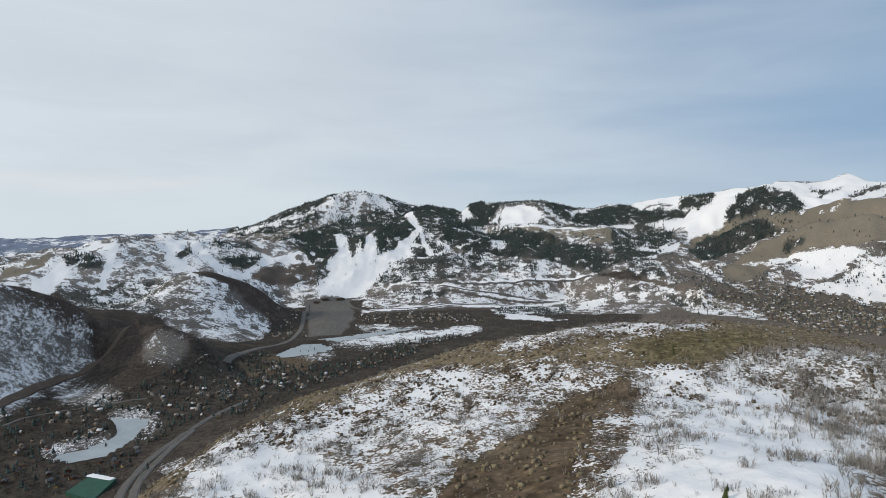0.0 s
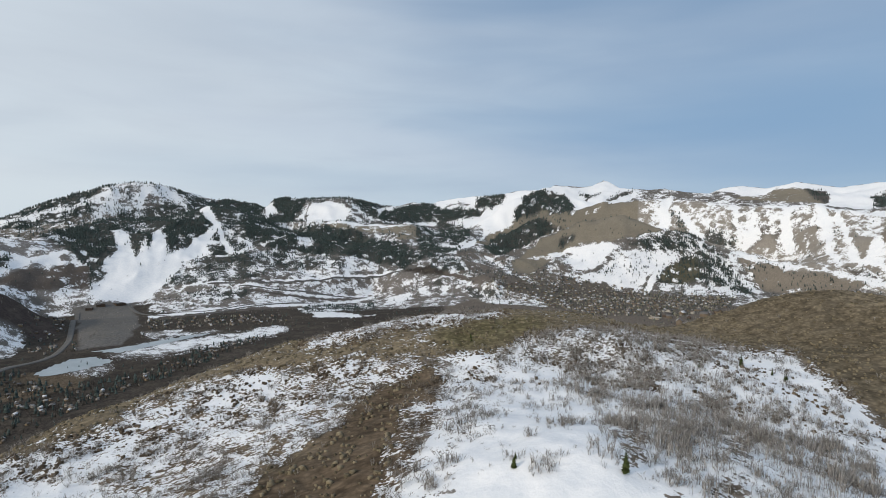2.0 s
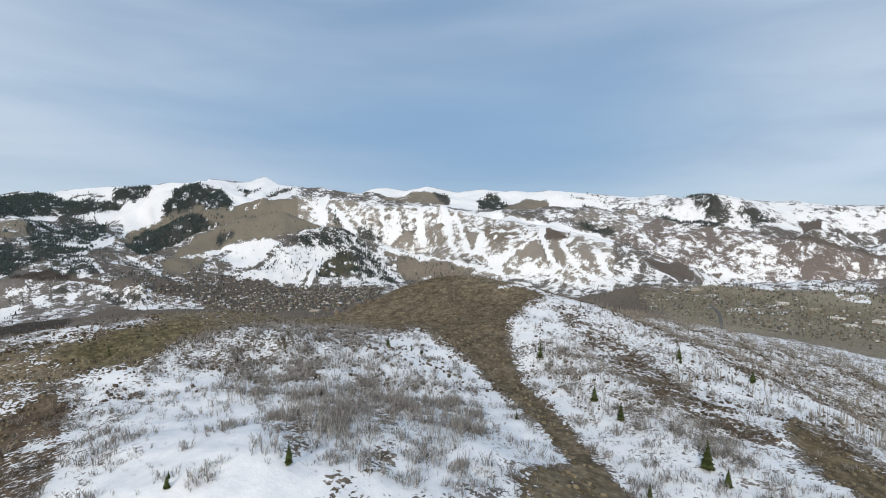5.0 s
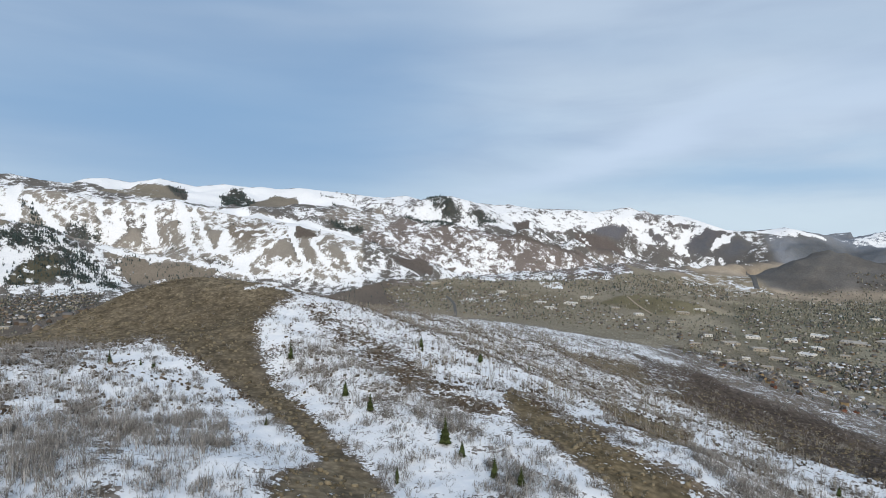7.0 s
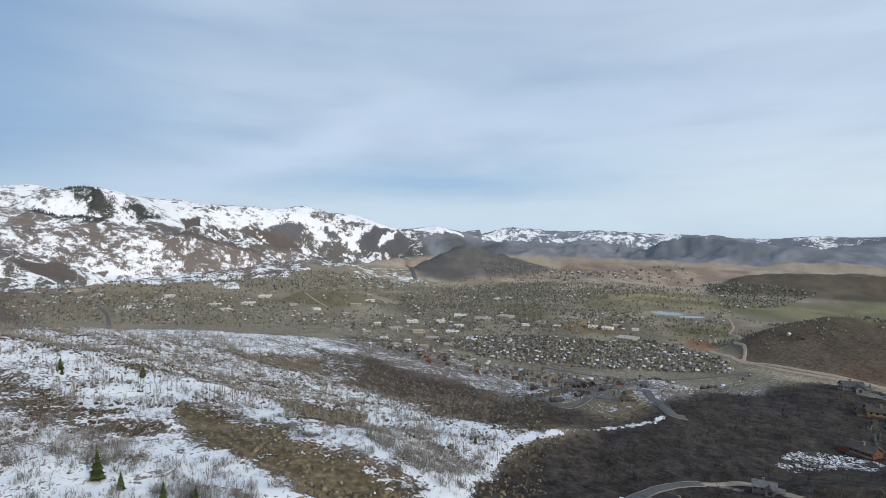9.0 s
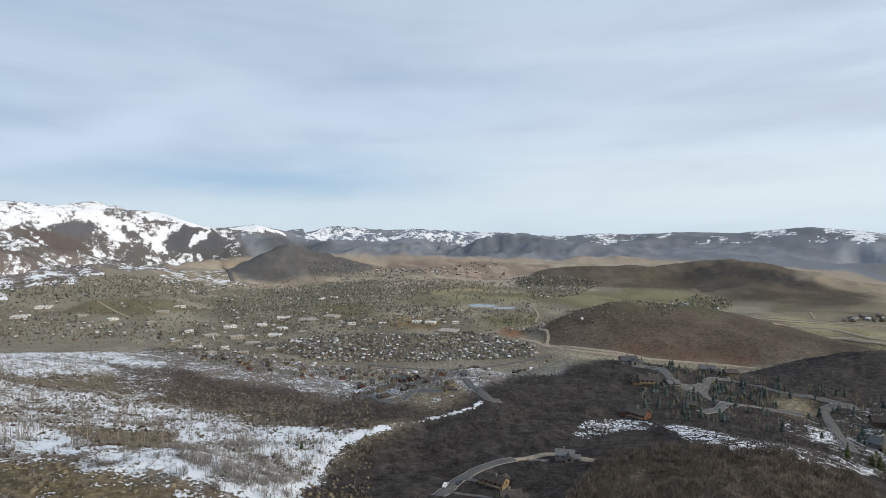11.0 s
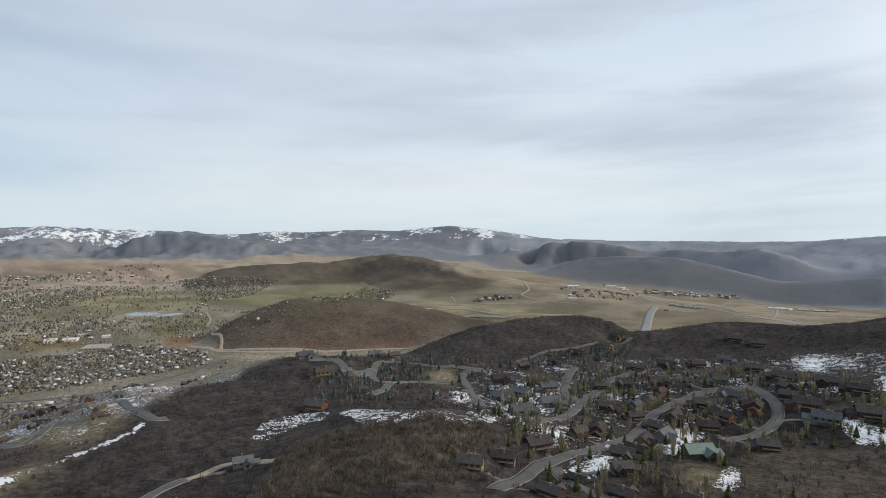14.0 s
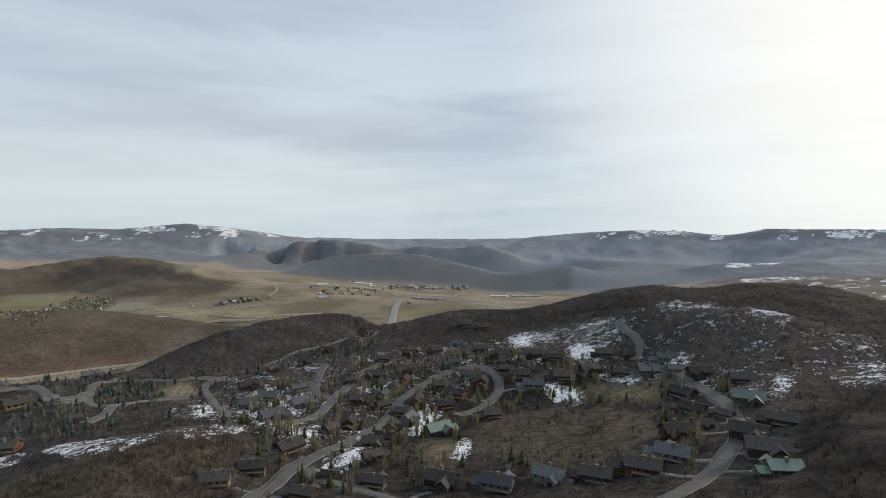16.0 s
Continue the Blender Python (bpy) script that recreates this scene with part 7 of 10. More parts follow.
COVER.append(("iron_dark", 0, 0.03, (0.11, 0.095, 0.087), 0, [(74.6, 2662), (77.64, 2741), (79.49, 2743), (78.81, 2631), (75.9, 2621)]))
# shadow line of the ridge, painted as a strip of dark soil
COVER.append(("iron_edge", 0, 0.1, (0.1, 0.088, 0.08), 0.05, [(84.38, 3310), (87.1, 3223), (89.74, 3202), (94.77, 3247), (94.8, 3265), (89.78, 3214), (87.13, 3245), (84.41, 3532)]))
COVER.append(("iron_road", 0, 0.85, None, 0, [(74.11, 2654), (78.78, 2948), (83.87, 2955), (86.07, 2364), (86.15, 2409), (83.93, 2972), (78.82, 2969), (74.14, 2669)]))
COVER.append(("iron_low_snow", 0, 0.72, (0.125, 0.117, 0.11), 0, [(78.51, 2705), (81.66, 2948), (84.46, 2669), (85.84, 2364), (82.24, 2364), (79.67, 2675)]))
COVER.append(("iron_foot_snow", 0, 0.7, (0.125, 0.117, 0.11), 0, [(86.09, 2997), (89.29, 2584), (92.36, 2605), (92.87, 2438), (90.08, 2407), (87.19, 2402)]))
COVER.append(("canyons_foot", 0, 0.4, (0.18, 0.16, 0.145), 0, [(94.76, 3352), (97.13, 3365), (99.41, 3381), (101.57, 3945), (103.63, 3418), (104.91, 3315), (103.16, 2901), (101.33, 2816), (99.43, 2816), (96.22, 3275)]))
COVER.append(("canyons_foot_snow", 0, 0.8, None, 0, [(98.47, 3991), (100.25, 3971), (101.54, 3910), (101.6, 3940), (100.31, 3993), (98.52, 4005)]))
COVER.append(("canyons_foot_snow", 0, 0.75, None, 0, [(101.1, 4039), (102.37, 4019), (103.6, 4025), (103.65, 4048), (102.42, 4039), (101.15, 4054)]))
# these three far hills carry haze in their grey-blue soil colour
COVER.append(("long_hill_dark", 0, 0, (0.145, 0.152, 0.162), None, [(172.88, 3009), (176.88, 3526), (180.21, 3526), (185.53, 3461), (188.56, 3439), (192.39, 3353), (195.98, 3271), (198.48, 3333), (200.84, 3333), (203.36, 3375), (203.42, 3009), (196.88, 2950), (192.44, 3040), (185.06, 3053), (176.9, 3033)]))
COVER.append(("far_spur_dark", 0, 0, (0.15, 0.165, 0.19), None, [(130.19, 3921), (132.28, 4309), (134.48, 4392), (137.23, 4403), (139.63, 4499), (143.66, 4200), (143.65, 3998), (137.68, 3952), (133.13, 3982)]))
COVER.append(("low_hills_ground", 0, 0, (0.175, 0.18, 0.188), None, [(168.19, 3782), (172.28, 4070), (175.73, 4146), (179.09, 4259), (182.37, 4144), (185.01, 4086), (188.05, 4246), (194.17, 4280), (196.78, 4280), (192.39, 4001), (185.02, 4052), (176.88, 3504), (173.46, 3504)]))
COVER.append(("plain_ground", 0, 0, (0.27, 0.225, 0.165), None, [(164.04, 2834), (171.13, 3093), (176.9, 3033), (185.06, 3040), (192.44, 3016), (196.88, 2927), (203.43, 2947), (203.46, 1732), (196.91, 1755), (187.66, 1733), (185.09, 1861), (176.92, 1948), (171.14, 2336), (164.05, 2487)]))
COVER.append(("plain_field", 0, 0, (0.21, 0.175, 0.115), None, [(185.88, 1722), (192.48, 1729), (192.5, 1519), (187.69, 1264), (185.13, 1364)]))
COVER.append(("red_plain", 0, 0, (0.3, 0.235, 0.185), None, [(125.22, 3804), (131.01, 3771), (142.6, 3668), (140.07, 2791), (133.1, 3249), (125.2, 3260)]))
# two more canyon sides with their shade painted as dark bluish soil
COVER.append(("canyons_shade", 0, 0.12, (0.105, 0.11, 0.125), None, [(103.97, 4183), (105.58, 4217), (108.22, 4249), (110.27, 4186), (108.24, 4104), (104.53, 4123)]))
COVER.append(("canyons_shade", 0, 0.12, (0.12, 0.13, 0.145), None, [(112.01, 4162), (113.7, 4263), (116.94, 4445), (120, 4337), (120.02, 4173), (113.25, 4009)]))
COVER.append(("canyons_white", 0, 0.9, (0.125, 0.117, 0.11), None, [(106.54, 4225), (108.21, 4312), (107.81, 4187), (106.03, 4126)]))
COVER.append(("canyons_white", 0, 0.92, (0.125, 0.117, 0.11), None, [(109.75, 4313), (111.49, 4499), (112.96, 4415), (115.2, 4366), (116.04, 4388), (112.73, 4294)]))
COVER.append(("fairway", 0, 0, (0.2, 0.188, 0.112), 0, [(141.55, 2224), (147.88, 2285), (153.49, 2241), (151.21, 1463), (143.6, 1967), (137.62, 1986)]))
COVER.append(("fairway", 0, 0, (0.2, 0.188, 0.112), 0, [(148.98, 2376), (155.8, 2266), (159.31, 2169), (154.64, 1550), (150.09, 2213)]))

# roads: width, kind and course in compass degrees and metres out
ROADS = []
ROADS.append(("village_street", 8, "asphalt", [(169.82, 237.2), (173.64, 286.2), (177.02, 313.8), (180.48, 351.3), (184.01, 408.2), (185.49, 467.6), (187.58, 515.5), (190.56, 551.4), (194.13, 556.8)]))
ROADS.append(("village_close", 8, "asphalt", [(194.13, 556.8), (195.62, 526.2), (195.99, 487.1), (194.87, 455.7), (193.09, 435.8), (191.54, 421.8)]))
ROADS.append(("village_lane", 7.5, "asphalt", [(173.94, 383.6), (177.03, 431.1), (178.75, 500.7), (180.49, 554.2), (181.66, 592.3), (184.6, 634)]))
ROADS.append(("village_spur", 7.5, "asphalt", [(178.64, 505.2), (177.32, 514.6), (176.82, 557.6), (177.39, 615), (177.96, 639)]))
ROADS.append(("loop_street", 7, "asphalt", [(168.43, 418.9), (167.11, 525), (166.32, 579.4), (166.93, 604), (168.36, 612), (163.39, 617), (159.04, 634), (157.31, 615), (156.88, 537.9), (158.15, 514), (161.04, 540), (164.83, 553.6)]))
ROADS.append(("loop_exit", 7, "asphalt", [(158.8, 516.8), (158, 460.3), (156.64, 430.8)]))
ROADS.append(("loop_link", 7, "asphalt", [(157.09, 588.3), (154.64, 555.6), (153.09, 627), (150.86, 634)]))
ROADS.append(("east_street", 8.5, "asphalt", [(212.34, 232.1), (215.82, 265), (217.92, 300.5), (218.72, 333.1), (218.08, 374.2), (216.23, 429.3), (214.25, 467.9), (213.22, 501.6)]))
ROADS.append(("hill_road", 7.5, "asphalt", [(207.91, 668), (208.35, 633), (209.71, 596.4), (210.04, 578.6), (209.48, 556.5)]))
ROADS.append(("village_drive", 7, "asphalt", [(175.88, 296.6), (177.29, 275), (181.06, 258.2), (185.81, 242.1)]))
ROADS.append(("low_street", 5.4, "asphalt", [(130.63, 221), (133.23, 250.8), (136.16, 266.1), (138.83, 274.5)]))
ROADS.append(("brush_track", 4, "dirt", [(138.83, 274.5), (142.72, 285.1), (146.92, 273.5)]))
ROADS.append(("village_back", 6, "asphalt", [(171.97, 645), (175.13, 694), (178.51, 740), (181.64, 808), (183.39, 851)]))
ROADS.append(("street_link", 7, "asphalt", [(150.46, 624), (153.39, 609), (155.42, 529.7), (156.85, 591.6)]))
ROADS.append(("red_hill_road", 14, "dirt", [(139.17, 1332), (141.54, 1241), (145.12, 1184), (151.05, 1168), (155.98, 1172), (161.01, 1189)]))
ROADS.append(("valley_track_a", 12, "dirt", [(160.42, 1885), (163.92, 1837), (167.52, 1818), (171.88, 1823)]))
ROADS.append(("valley_track_b", 14, "dirt", [(162.33, 1512), (166.52, 1687), (170.48, 1637), (174.18, 1648), (177.63, 1668)]))
ROADS.append(("junction_road", 24, "pale", [(184.59, 1340), (185, 1701), (185.53, 1891)]))
ROADS.append(("highway", 14, "pale", [(186.67, 1992), (188.2, 1950), (189.8, 1950), (191.9, 1871), (193.95, 1815), (196.41, 1761), (198.78, 1667)]))
ROADS.append(("plain_track_a", 8, "dirt", [(160.69, 1909), (165.9, 1849), (172.11, 1834)]))
ROADS.append(("plain_track_b", 9, "dirt", [(162.53, 1788), (166.39, 1760), (170.5, 1657), (177.64, 1644)]))
ROADS.append(("plain_track_c", 8, "dirt", [(172.23, 2486), (173.2, 2166), (172.49, 2009), (174.84, 1899), (178.21, 1862)]))
ROADS.append(("plain_track_d", 5, "dirt", [(165.17, 2015), (165.51, 1890)]))
ROADS.append(("highway_north", 14, "pale", [(177.43, 2971), (180.34, 2994), (183.2, 2867), (184.9, 2081), (186.67, 1992)]))
ROADS.append(("highway_lane", 9, "pale", [(187.38, 2092), (190.33, 2672), (192.42, 1934), (194.44, 1874), (196.89, 1825), (198.77, 1755)]))
ROADS.append(("junction_bend", 8, "pale", [(195.04, 1797), (195.72, 1923), (195.81, 2706), (195.31, 2890), (193.92, 2911)]))
ROADS.append(("junction_track", 7, "dirt", [(196.4, 2078), (199.68, 2084), (201.9, 1936)]))
ROADS.append(("plain_track_e", 7, "dirt", [(180.92, 2122), (182.36, 2076), (183.21, 1951)]))
ROADS.append(("plain_track_f", 7, "dirt", [(185.69, 1823), (187.66, 1818), (190.34, 1828)]))
ROADS.append(("highway_ramp", 10, "pale", [(186.67, 1992), (189.27, 2055), (191.89, 2877), (194.92, 2919), (198.74, 2946), (203.16, 2993), (207.18, 2957)]))
ROADS.append(("valley_road", 11, "asphalt", [(123.43, 1055), (127.98, 976), (133.4, 958), (138.94, 1050), (142.66, 1145)]))
ROADS.append(("valley_edge_road", 12, "dirt", [(141.73, 1250), (143.54, 1220), (146.55, 1195), (149.75, 1182), (152.29, 1160)]))
ROADS.append(("creek_path", 7, "dirt", [(140.72, 1863), (141.11, 1714), (140.84, 1616), (141.68, 1566), (141.23, 1380), (142.07, 1313), (142, 1242)]))
ROADS.append(("bench_road", 10, "asphalt", [(80.41, 2108), (81.17, 1980), (81.46, 1740), (81.57, 708)]))
ROADS.append(("meadow_track", 6, "dirt", [(98.57, 2062), (99.36, 1969), (101.17, 1806)]))
ROADS.append(("knob_highway", 22, "asphalt", [(109.3, 3656), (109.66, 3274), (110.08, 2928)]))
ROADS.append(("lower_road_a", 6, "asphalt", [(133.42, 476.5), (134.74, 419), (136.04, 385.3), (137.3, 383.8)]))
ROADS.append(("lower_road_b", 6, "asphalt", [(122.6, 529.6), (124.92, 418), (127.19, 410.8), (128.29, 448.8), (130.77, 428.5), (132.91, 417.2)]))
ROADS.append(("canyon_road_a", 8, "asphalt", [(-31.11, 549.4), (-30.43, 617), (-28.51, 695), (-25.75, 763), (-23.17, 832), (-19.64, 895)]))
ROADS.append(("canyon_road_b", 8, "asphalt", [(-29.91, 521.7), (-29.31, 617), (-27.1, 706), (-24.77, 779)]))
ROADS.append(("deer_drive", 14, "asphalt", [(-21.71, 1157), (-20.67, 1215), (-18.56, 1297), (-16.12, 1382), (-14.73, 1594), (-13.89, 2171)]))
ROADS.append(("base_drive", 12, "asphalt", [(-10.08, 2226), (-9.05, 2052), (-6.72, 1902), (-3.18, 1895), (0.38, 2015), (5.7, 2137)]))
ROADS.append(("hill_cut", 16, "cut", [(-40.24, 1020), (-38.45, 1073), (-36.17, 1140), (-33.34, 1205), (-31, 1245), (-28.9, 1290)]))
ROADS.append(("bench_drive_a", 10, "asphalt", [(-6.43, 2006), (-4.21, 1966), (-2.26, 1984), (0.64, 2056), (6.06, 2106), (12.56, 2271)]))
ROADS.append(("bench_drive_b", 10, "asphalt", [(-3.41, 2299), (3.75, 2306), (11.02, 2419), (15.23, 2460)]))
ROADS.append(("bench_drive_c", 9, "asphalt", [(-0.6, 2262), (2.84, 2240), (6.07, 2265), (12.04, 2325)]))
ROADS.append(("lake_lane", 6, "asphalt", [(-39.2, 950), (-37.35, 986), (-34.61, 999), (-31.68, 989), (-28.56, 980)]))

PONDS = []
PONDS.append(("lake", "ice", [(-35.93, 784), (-34.65, 787), (-33.21, 795), (-31.8, 808), (-31.01, 831), (-31.26, 886), (-31.56, 909), (-28.34, 878), (-28.44, 859), (-29.45, 805), (-30.62, 771), (-31.72, 752), (-33.43, 747), (-34.98, 754)]))
PONDS.append(("pond", "ice", [(-17.27, 1235), (-16.12, 1290), (-14.74, 1342), (-13.05, 1361), (-11.24, 1298), (-11.64, 1262), (-13.62, 1233), (-16.12, 1213)]))
PONDS.append(("pond", "ice", [(-13.05, 1397), (-11.35, 1409), (-8.47, 1449), (-5.54, 1503), (-3.18, 1519), (-4.95, 1469), (-8.47, 1396), (-10.78, 1355)]))
PONDS.append(("pond", "open", [(133.28, 1942), (135.09, 1962), (136.86, 1908), (135.86, 1859), (134.32, 1880)]))
PONDS.append(("pond", "open", [(136.36, 1859), (138.33, 1884), (138.82, 1853), (136.86, 1824)]))

# settled ground: houses, conifers, bare trees, house size, outline
ZONES = []
ZONES.append(("deer_floor", 300, 620, 700, 5.2, [(-39.18, 1028), (-31.24, 1031), (-25.22, 1097), (-18.02, 1262), (-15.3, 1121), (-9.63, 1121), (-3.77, 1359), (2.76, 1454), (-4.94, 1101), (-13.06, 944), (-20.18, 799), (-25.25, 831), (-31.31, 675), (-37.05, 667), (-39.27, 689)]))
ZONES.append(("deer_rows", 90, 160, 60, 6.5, [(-8.47, 1821), (3.94, 1814), (3.94, 1623), (-8.47, 1620)]))
ZONES.append(("base_houses", 50, 80, 40, 7, [(-18.01, 1721), (-14.73, 2126), (-13.9, 1407), (-16.39, 1461), (-18.02, 1579)]))
ZONES.append(("old_town", 820, 1000, 800, 7.5, [(24.5, 2291), (28.5, 2444), (34.75, 2515), (41.24, 2548), (48.31, 2512), (46.63, 1988), (41.74, 1788), (34.71, 1761), (29.31, 2088), (24.48, 2208)]))
ZONES.append(("old_town_edge", 24, 30, 40, 18, [(40.7, 1899), (48.31, 1975), (49.44, 1786), (44.97, 1552), (40.69, 1640)]))
ZONES.append(("valley_grid", 952, 1430, 1500, 5.76, [(111.6, 1292), (119.9, 1376), (128.48, 1352), (136.42, 1370), (140.81, 1216), (141.29, 1113), (131.26, 1067), (122.85, 1074), (116.97, 1104)]))
ZONES.append(("valley_upper", 510, 1100, 1700, 6.48, [(108.02, 2320), (117.49, 2935), (125.6, 2851), (135.3, 2683), (125.64, 1893), (116.92, 1835), (109.21, 1525)]))
ZONES.append(("valley_mid", 221, 462, 700, 6.48, [(110.4, 1646), (116.33, 1772), (128.43, 1883), (132.76, 1880), (132.26, 1519), (119.9, 1392), (111.6, 1308)]))
ZONES.append(("valley_west", 442, 462, 900, 6.48, [(73.87, 2358), (78.45, 2614), (87.79, 2267), (99.92, 1723), (108.03, 1650), (109.22, 1303), (93.88, 1599), (86.31, 1633), (79.63, 1809), (74.56, 1958)]))
ZONES.append(("valley_north", 187, 330, 500, 6.48, [(86.35, 2500), (96.59, 2583), (107.42, 2868), (108.02, 2407), (95.5, 2162)]))
ZONES.append(("valley_edge", 102, 440, 500, 6.48, [(138.27, 2774), (147.61, 2486), (144.72, 2180), (140.7, 2069)]))
ZONES.append(("valley_low", 102, 176, 420, 6.48, [(119.94, 778), (128.54, 944), (135.98, 984), (137.26, 458.2), (128.58, 424.1), (122.31, 542.9)]))
ZONES.append(("valley_fill", 221, 352, 900, 6.12, [(104.51, 1379), (111.6, 1209), (116.97, 1050), (125.73, 988), (133.92, 522.3), (142.66, 1134), (142.23, 1008), (133.94, 482), (125.75, 735), (117.58, 673), (108.04, 699), (103.35, 1247)]))
ZONES.append(("knob_side", 110, 120, 160, 6, [(116.29, 3125), (120.98, 3254), (126.15, 3183), (125.6, 2933), (118.66, 3010)]))
ZONES.append(("hollow", 30, 60, 60, 10, [(153.93, 2248), (159.58, 2242), (159.04, 2090), (153.93, 1522)]))
ZONES.append(("hollow_b", 16, 14, 10, 11, [(167.51, 1962), (172.33, 1971), (172.34, 1891), (167.52, 1858)]))
ZONES.append(("far_junction", 40, 20, 30, 10, [(175.96, 2332), (184, 2881), (184, 1920), (177.08, 2038)]))
ZONES.append(("far_row", 60, 30, 10, 10, [(184.59, 2980), (192.89, 3026), (192.89, 2976), (184.59, 2894)]))
ZONES.append(("far_plain_houses", 110, 160, 160, 11, [(122.72, 3250), (136.27, 3745), (138.75, 3425), (125.6, 2851)]))
ZONES.append(("grove", 20, 260, 420, 8, [(139.55, 1972), (153.49, 1512), (155.8, 2253), (159.31, 2244), (158.13, 2016), (153.48, 1383)]))
ZONES.append(("grove_low", 20, 260, 420, 8, [(127.33, 1728), (137.61, 1883), (151.2, 1363), (144.62, 1271), (133.03, 1563), (128.08, 1538)]))
ZONES.append(("village", 0, 420, 640, 12, [(170.44, 550.3), (179.34, 635), (194.71, 635), (211.07, 517.1), (218.5, 420.1), (218.19, 280.6), (211.26, 270.4), (197.2, 265.6), (179.31, 245.9), (172.52, 255.5), (169.36, 354.6)]))
ZONES.append(("village_loop", 0, 110, 120, 12, [(150.88, 683), (158.83, 705), (168.36, 618), (170.43, 484.9), (161.01, 393.2), (153.01, 377.9), (150.8, 416.4)]))
ZONES.append(("village_top", 0, 120, 140, 12, [(154.55, 547.2), (161.85, 643), (170.07, 647), (178.92, 708), (183.12, 752), (183.15, 681), (167.62, 585.6), (154.56, 468.3)]))
ZONES.append(("valley_all", 612, 990, 3600, 5.76, [(73.83, 1953), (78.44, 2375), (86.35, 2414), (103.34, 2715), (117.48, 3067), (138.76, 2741), (141.18, 1925), (141.28, 1189), (119.93, 1089), (109.22, 1254), (93.88, 1496)]))

# village houses: compass degrees, metres out, width, colour
VILLAGE = []
VILLAGE += [(186.08, 566.3, 26.3, "rust"), (183.98, 634.8, 19.7, "brown"), (186.66, 660, 23.9, "brown"), (189.33, 669, 20.7, "brown"), (191.67, 707.9, 21.9, "grey"), (194, 645.6, 23.4, "brown"), (196.3, 592.5, 24.5, "brown"), (198.02, 510.6, 29, "rust"), (199.43, 483, 30, "grey"), (202.41, 502.9, 26, "brown"), (205.29, 520.8, 32.3, "brown"), (206.54, 572, 23.6, "brown"), (209.02, 569.6, 17.7, "brown"), (210.74, 498.2, 28.3, "grey")]
VILLAGE += [(212.34, 530.8, 27.4, "grey"), (213.28, 493.6, 20.4, "grey"), (189.95, 504.3, 23.5, "brown"), (192.29, 527.7, 24.5, "grey"), (191.43, 473.1, 24.4, "rust"), (190.15, 444.4, 20.7, "rust"), (185.81, 424.2, 19.7, "brown"), (183.71, 450.1, 18.6, "brown"), (183.73, 351.8, 18.2, "brown"), (182.72, 297, 15.3, "brown"), (189.7, 366.5, 26.5, "green"), (195.12, 412.5, 19.2, "brown"), (215.49, 470.6, 29.2, "brown"), (218.82, 446.1, 23.1, "brown")]
VILLAGE += [(219.66, 386.4, 31.9, "green"), (213.78, 426.4, 26.4, "brown"), (214.7, 388.3, 22.1, "rust"), (213.64, 337.9, 26.2, "rust"), (215.82, 352.5, 16.4, "brown"), (212.92, 296.8, 23, "grey"), (210.22, 280.1, 23.2, "rust"), (205.65, 272.8, 21.1, "brown"), (201.39, 269.8, 20.9, "grey"), (195.62, 261.6, 21.6, "grey"), (190.05, 260.4, 21.5, "brown"), (219.74, 321.5, 26.6, "brown"), (221.13, 295.5, 27.5, "brown"), (222.1, 270.8, 19.6, "green")]
VILLAGE += [(221.99, 340.9, 21.1, "brown"), (166.97, 264.6, 17.8, "tan"), (170.45, 288.5, 17.9, "brown"), (174.04, 318.7, 21.4, "brown"), (175.38, 241.2, 15, "brown"), (182.55, 264.8, 16.4, "brown"), (182.83, 332.8, 18.9, "brown"), (150.9, 381.7, 19.7, "rust"), (150.13, 636.6, 26.3, "grey"), (151.81, 525.6, 24.4, "tan"), (154.03, 536, 16.6, "grey"), (159.02, 657.5, 19, "brown"), (157.22, 680.7, 22.5, "grey"), (155.85, 450, 14, "tan")]
VILLAGE += [(170.48, 568.2, 26.4, "brown"), (172.3, 523.8, 24.4, "grey"), (175.09, 548.4, 22.7, "grey"), (175.56, 471.8, 24.4, "grey"), (172.65, 409.1, 23.3, "grey"), (170.47, 478.1, 22.2, "grey"), (180.41, 557.7, 17.3, "brown"), (182.91, 564.1, 23.3, "brown"), (172.77, 623.7, 16.1, "brown"), (175.79, 646, 16.7, "brown"), (178.03, 688.1, 19.9, "brown"), (180.87, 745.9, 23.1, "tan"), (182.18, 847.8, 24.5, "tan"), (194.26, 798.6, 28.9, "brown")]
VILLAGE += [(192.52, 814.6, 26.9, "brown"), (179.83, 413.3, 19.2, "brown"), (181.31, 469.8, 19.4, "brown"), (199.66, 576.8, 23.8, "brown"), (201.57, 558.9, 21.9, "brown"), (178.05, 277.5, 11.5, "brown"), (196.89, 533.3, 19.8, "brown"), (208.33, 508.2, 21, "brown"), (188.16, 580.4, 18, "brown"), (217.48, 368.5, 15.2, "brown"), (136.74, 243.4, 13.9, "tan"), (138.52, 223.7, 12.5, "brown"), (144.04, 278.7, 13.3, "grey"), (127.73, 470.8, 12.9, "tan")]
VILLAGE += [(124.91, 439.5, 11.1, "brown"), (131.85, 423.5, 11.6, "tan"), (126.31, 770, 19.2, "grey"), (129.66, 485.6, 11.2, "brown")]

# lone conifers: compass degrees, metres out, height
LONE_CONIFERS = []
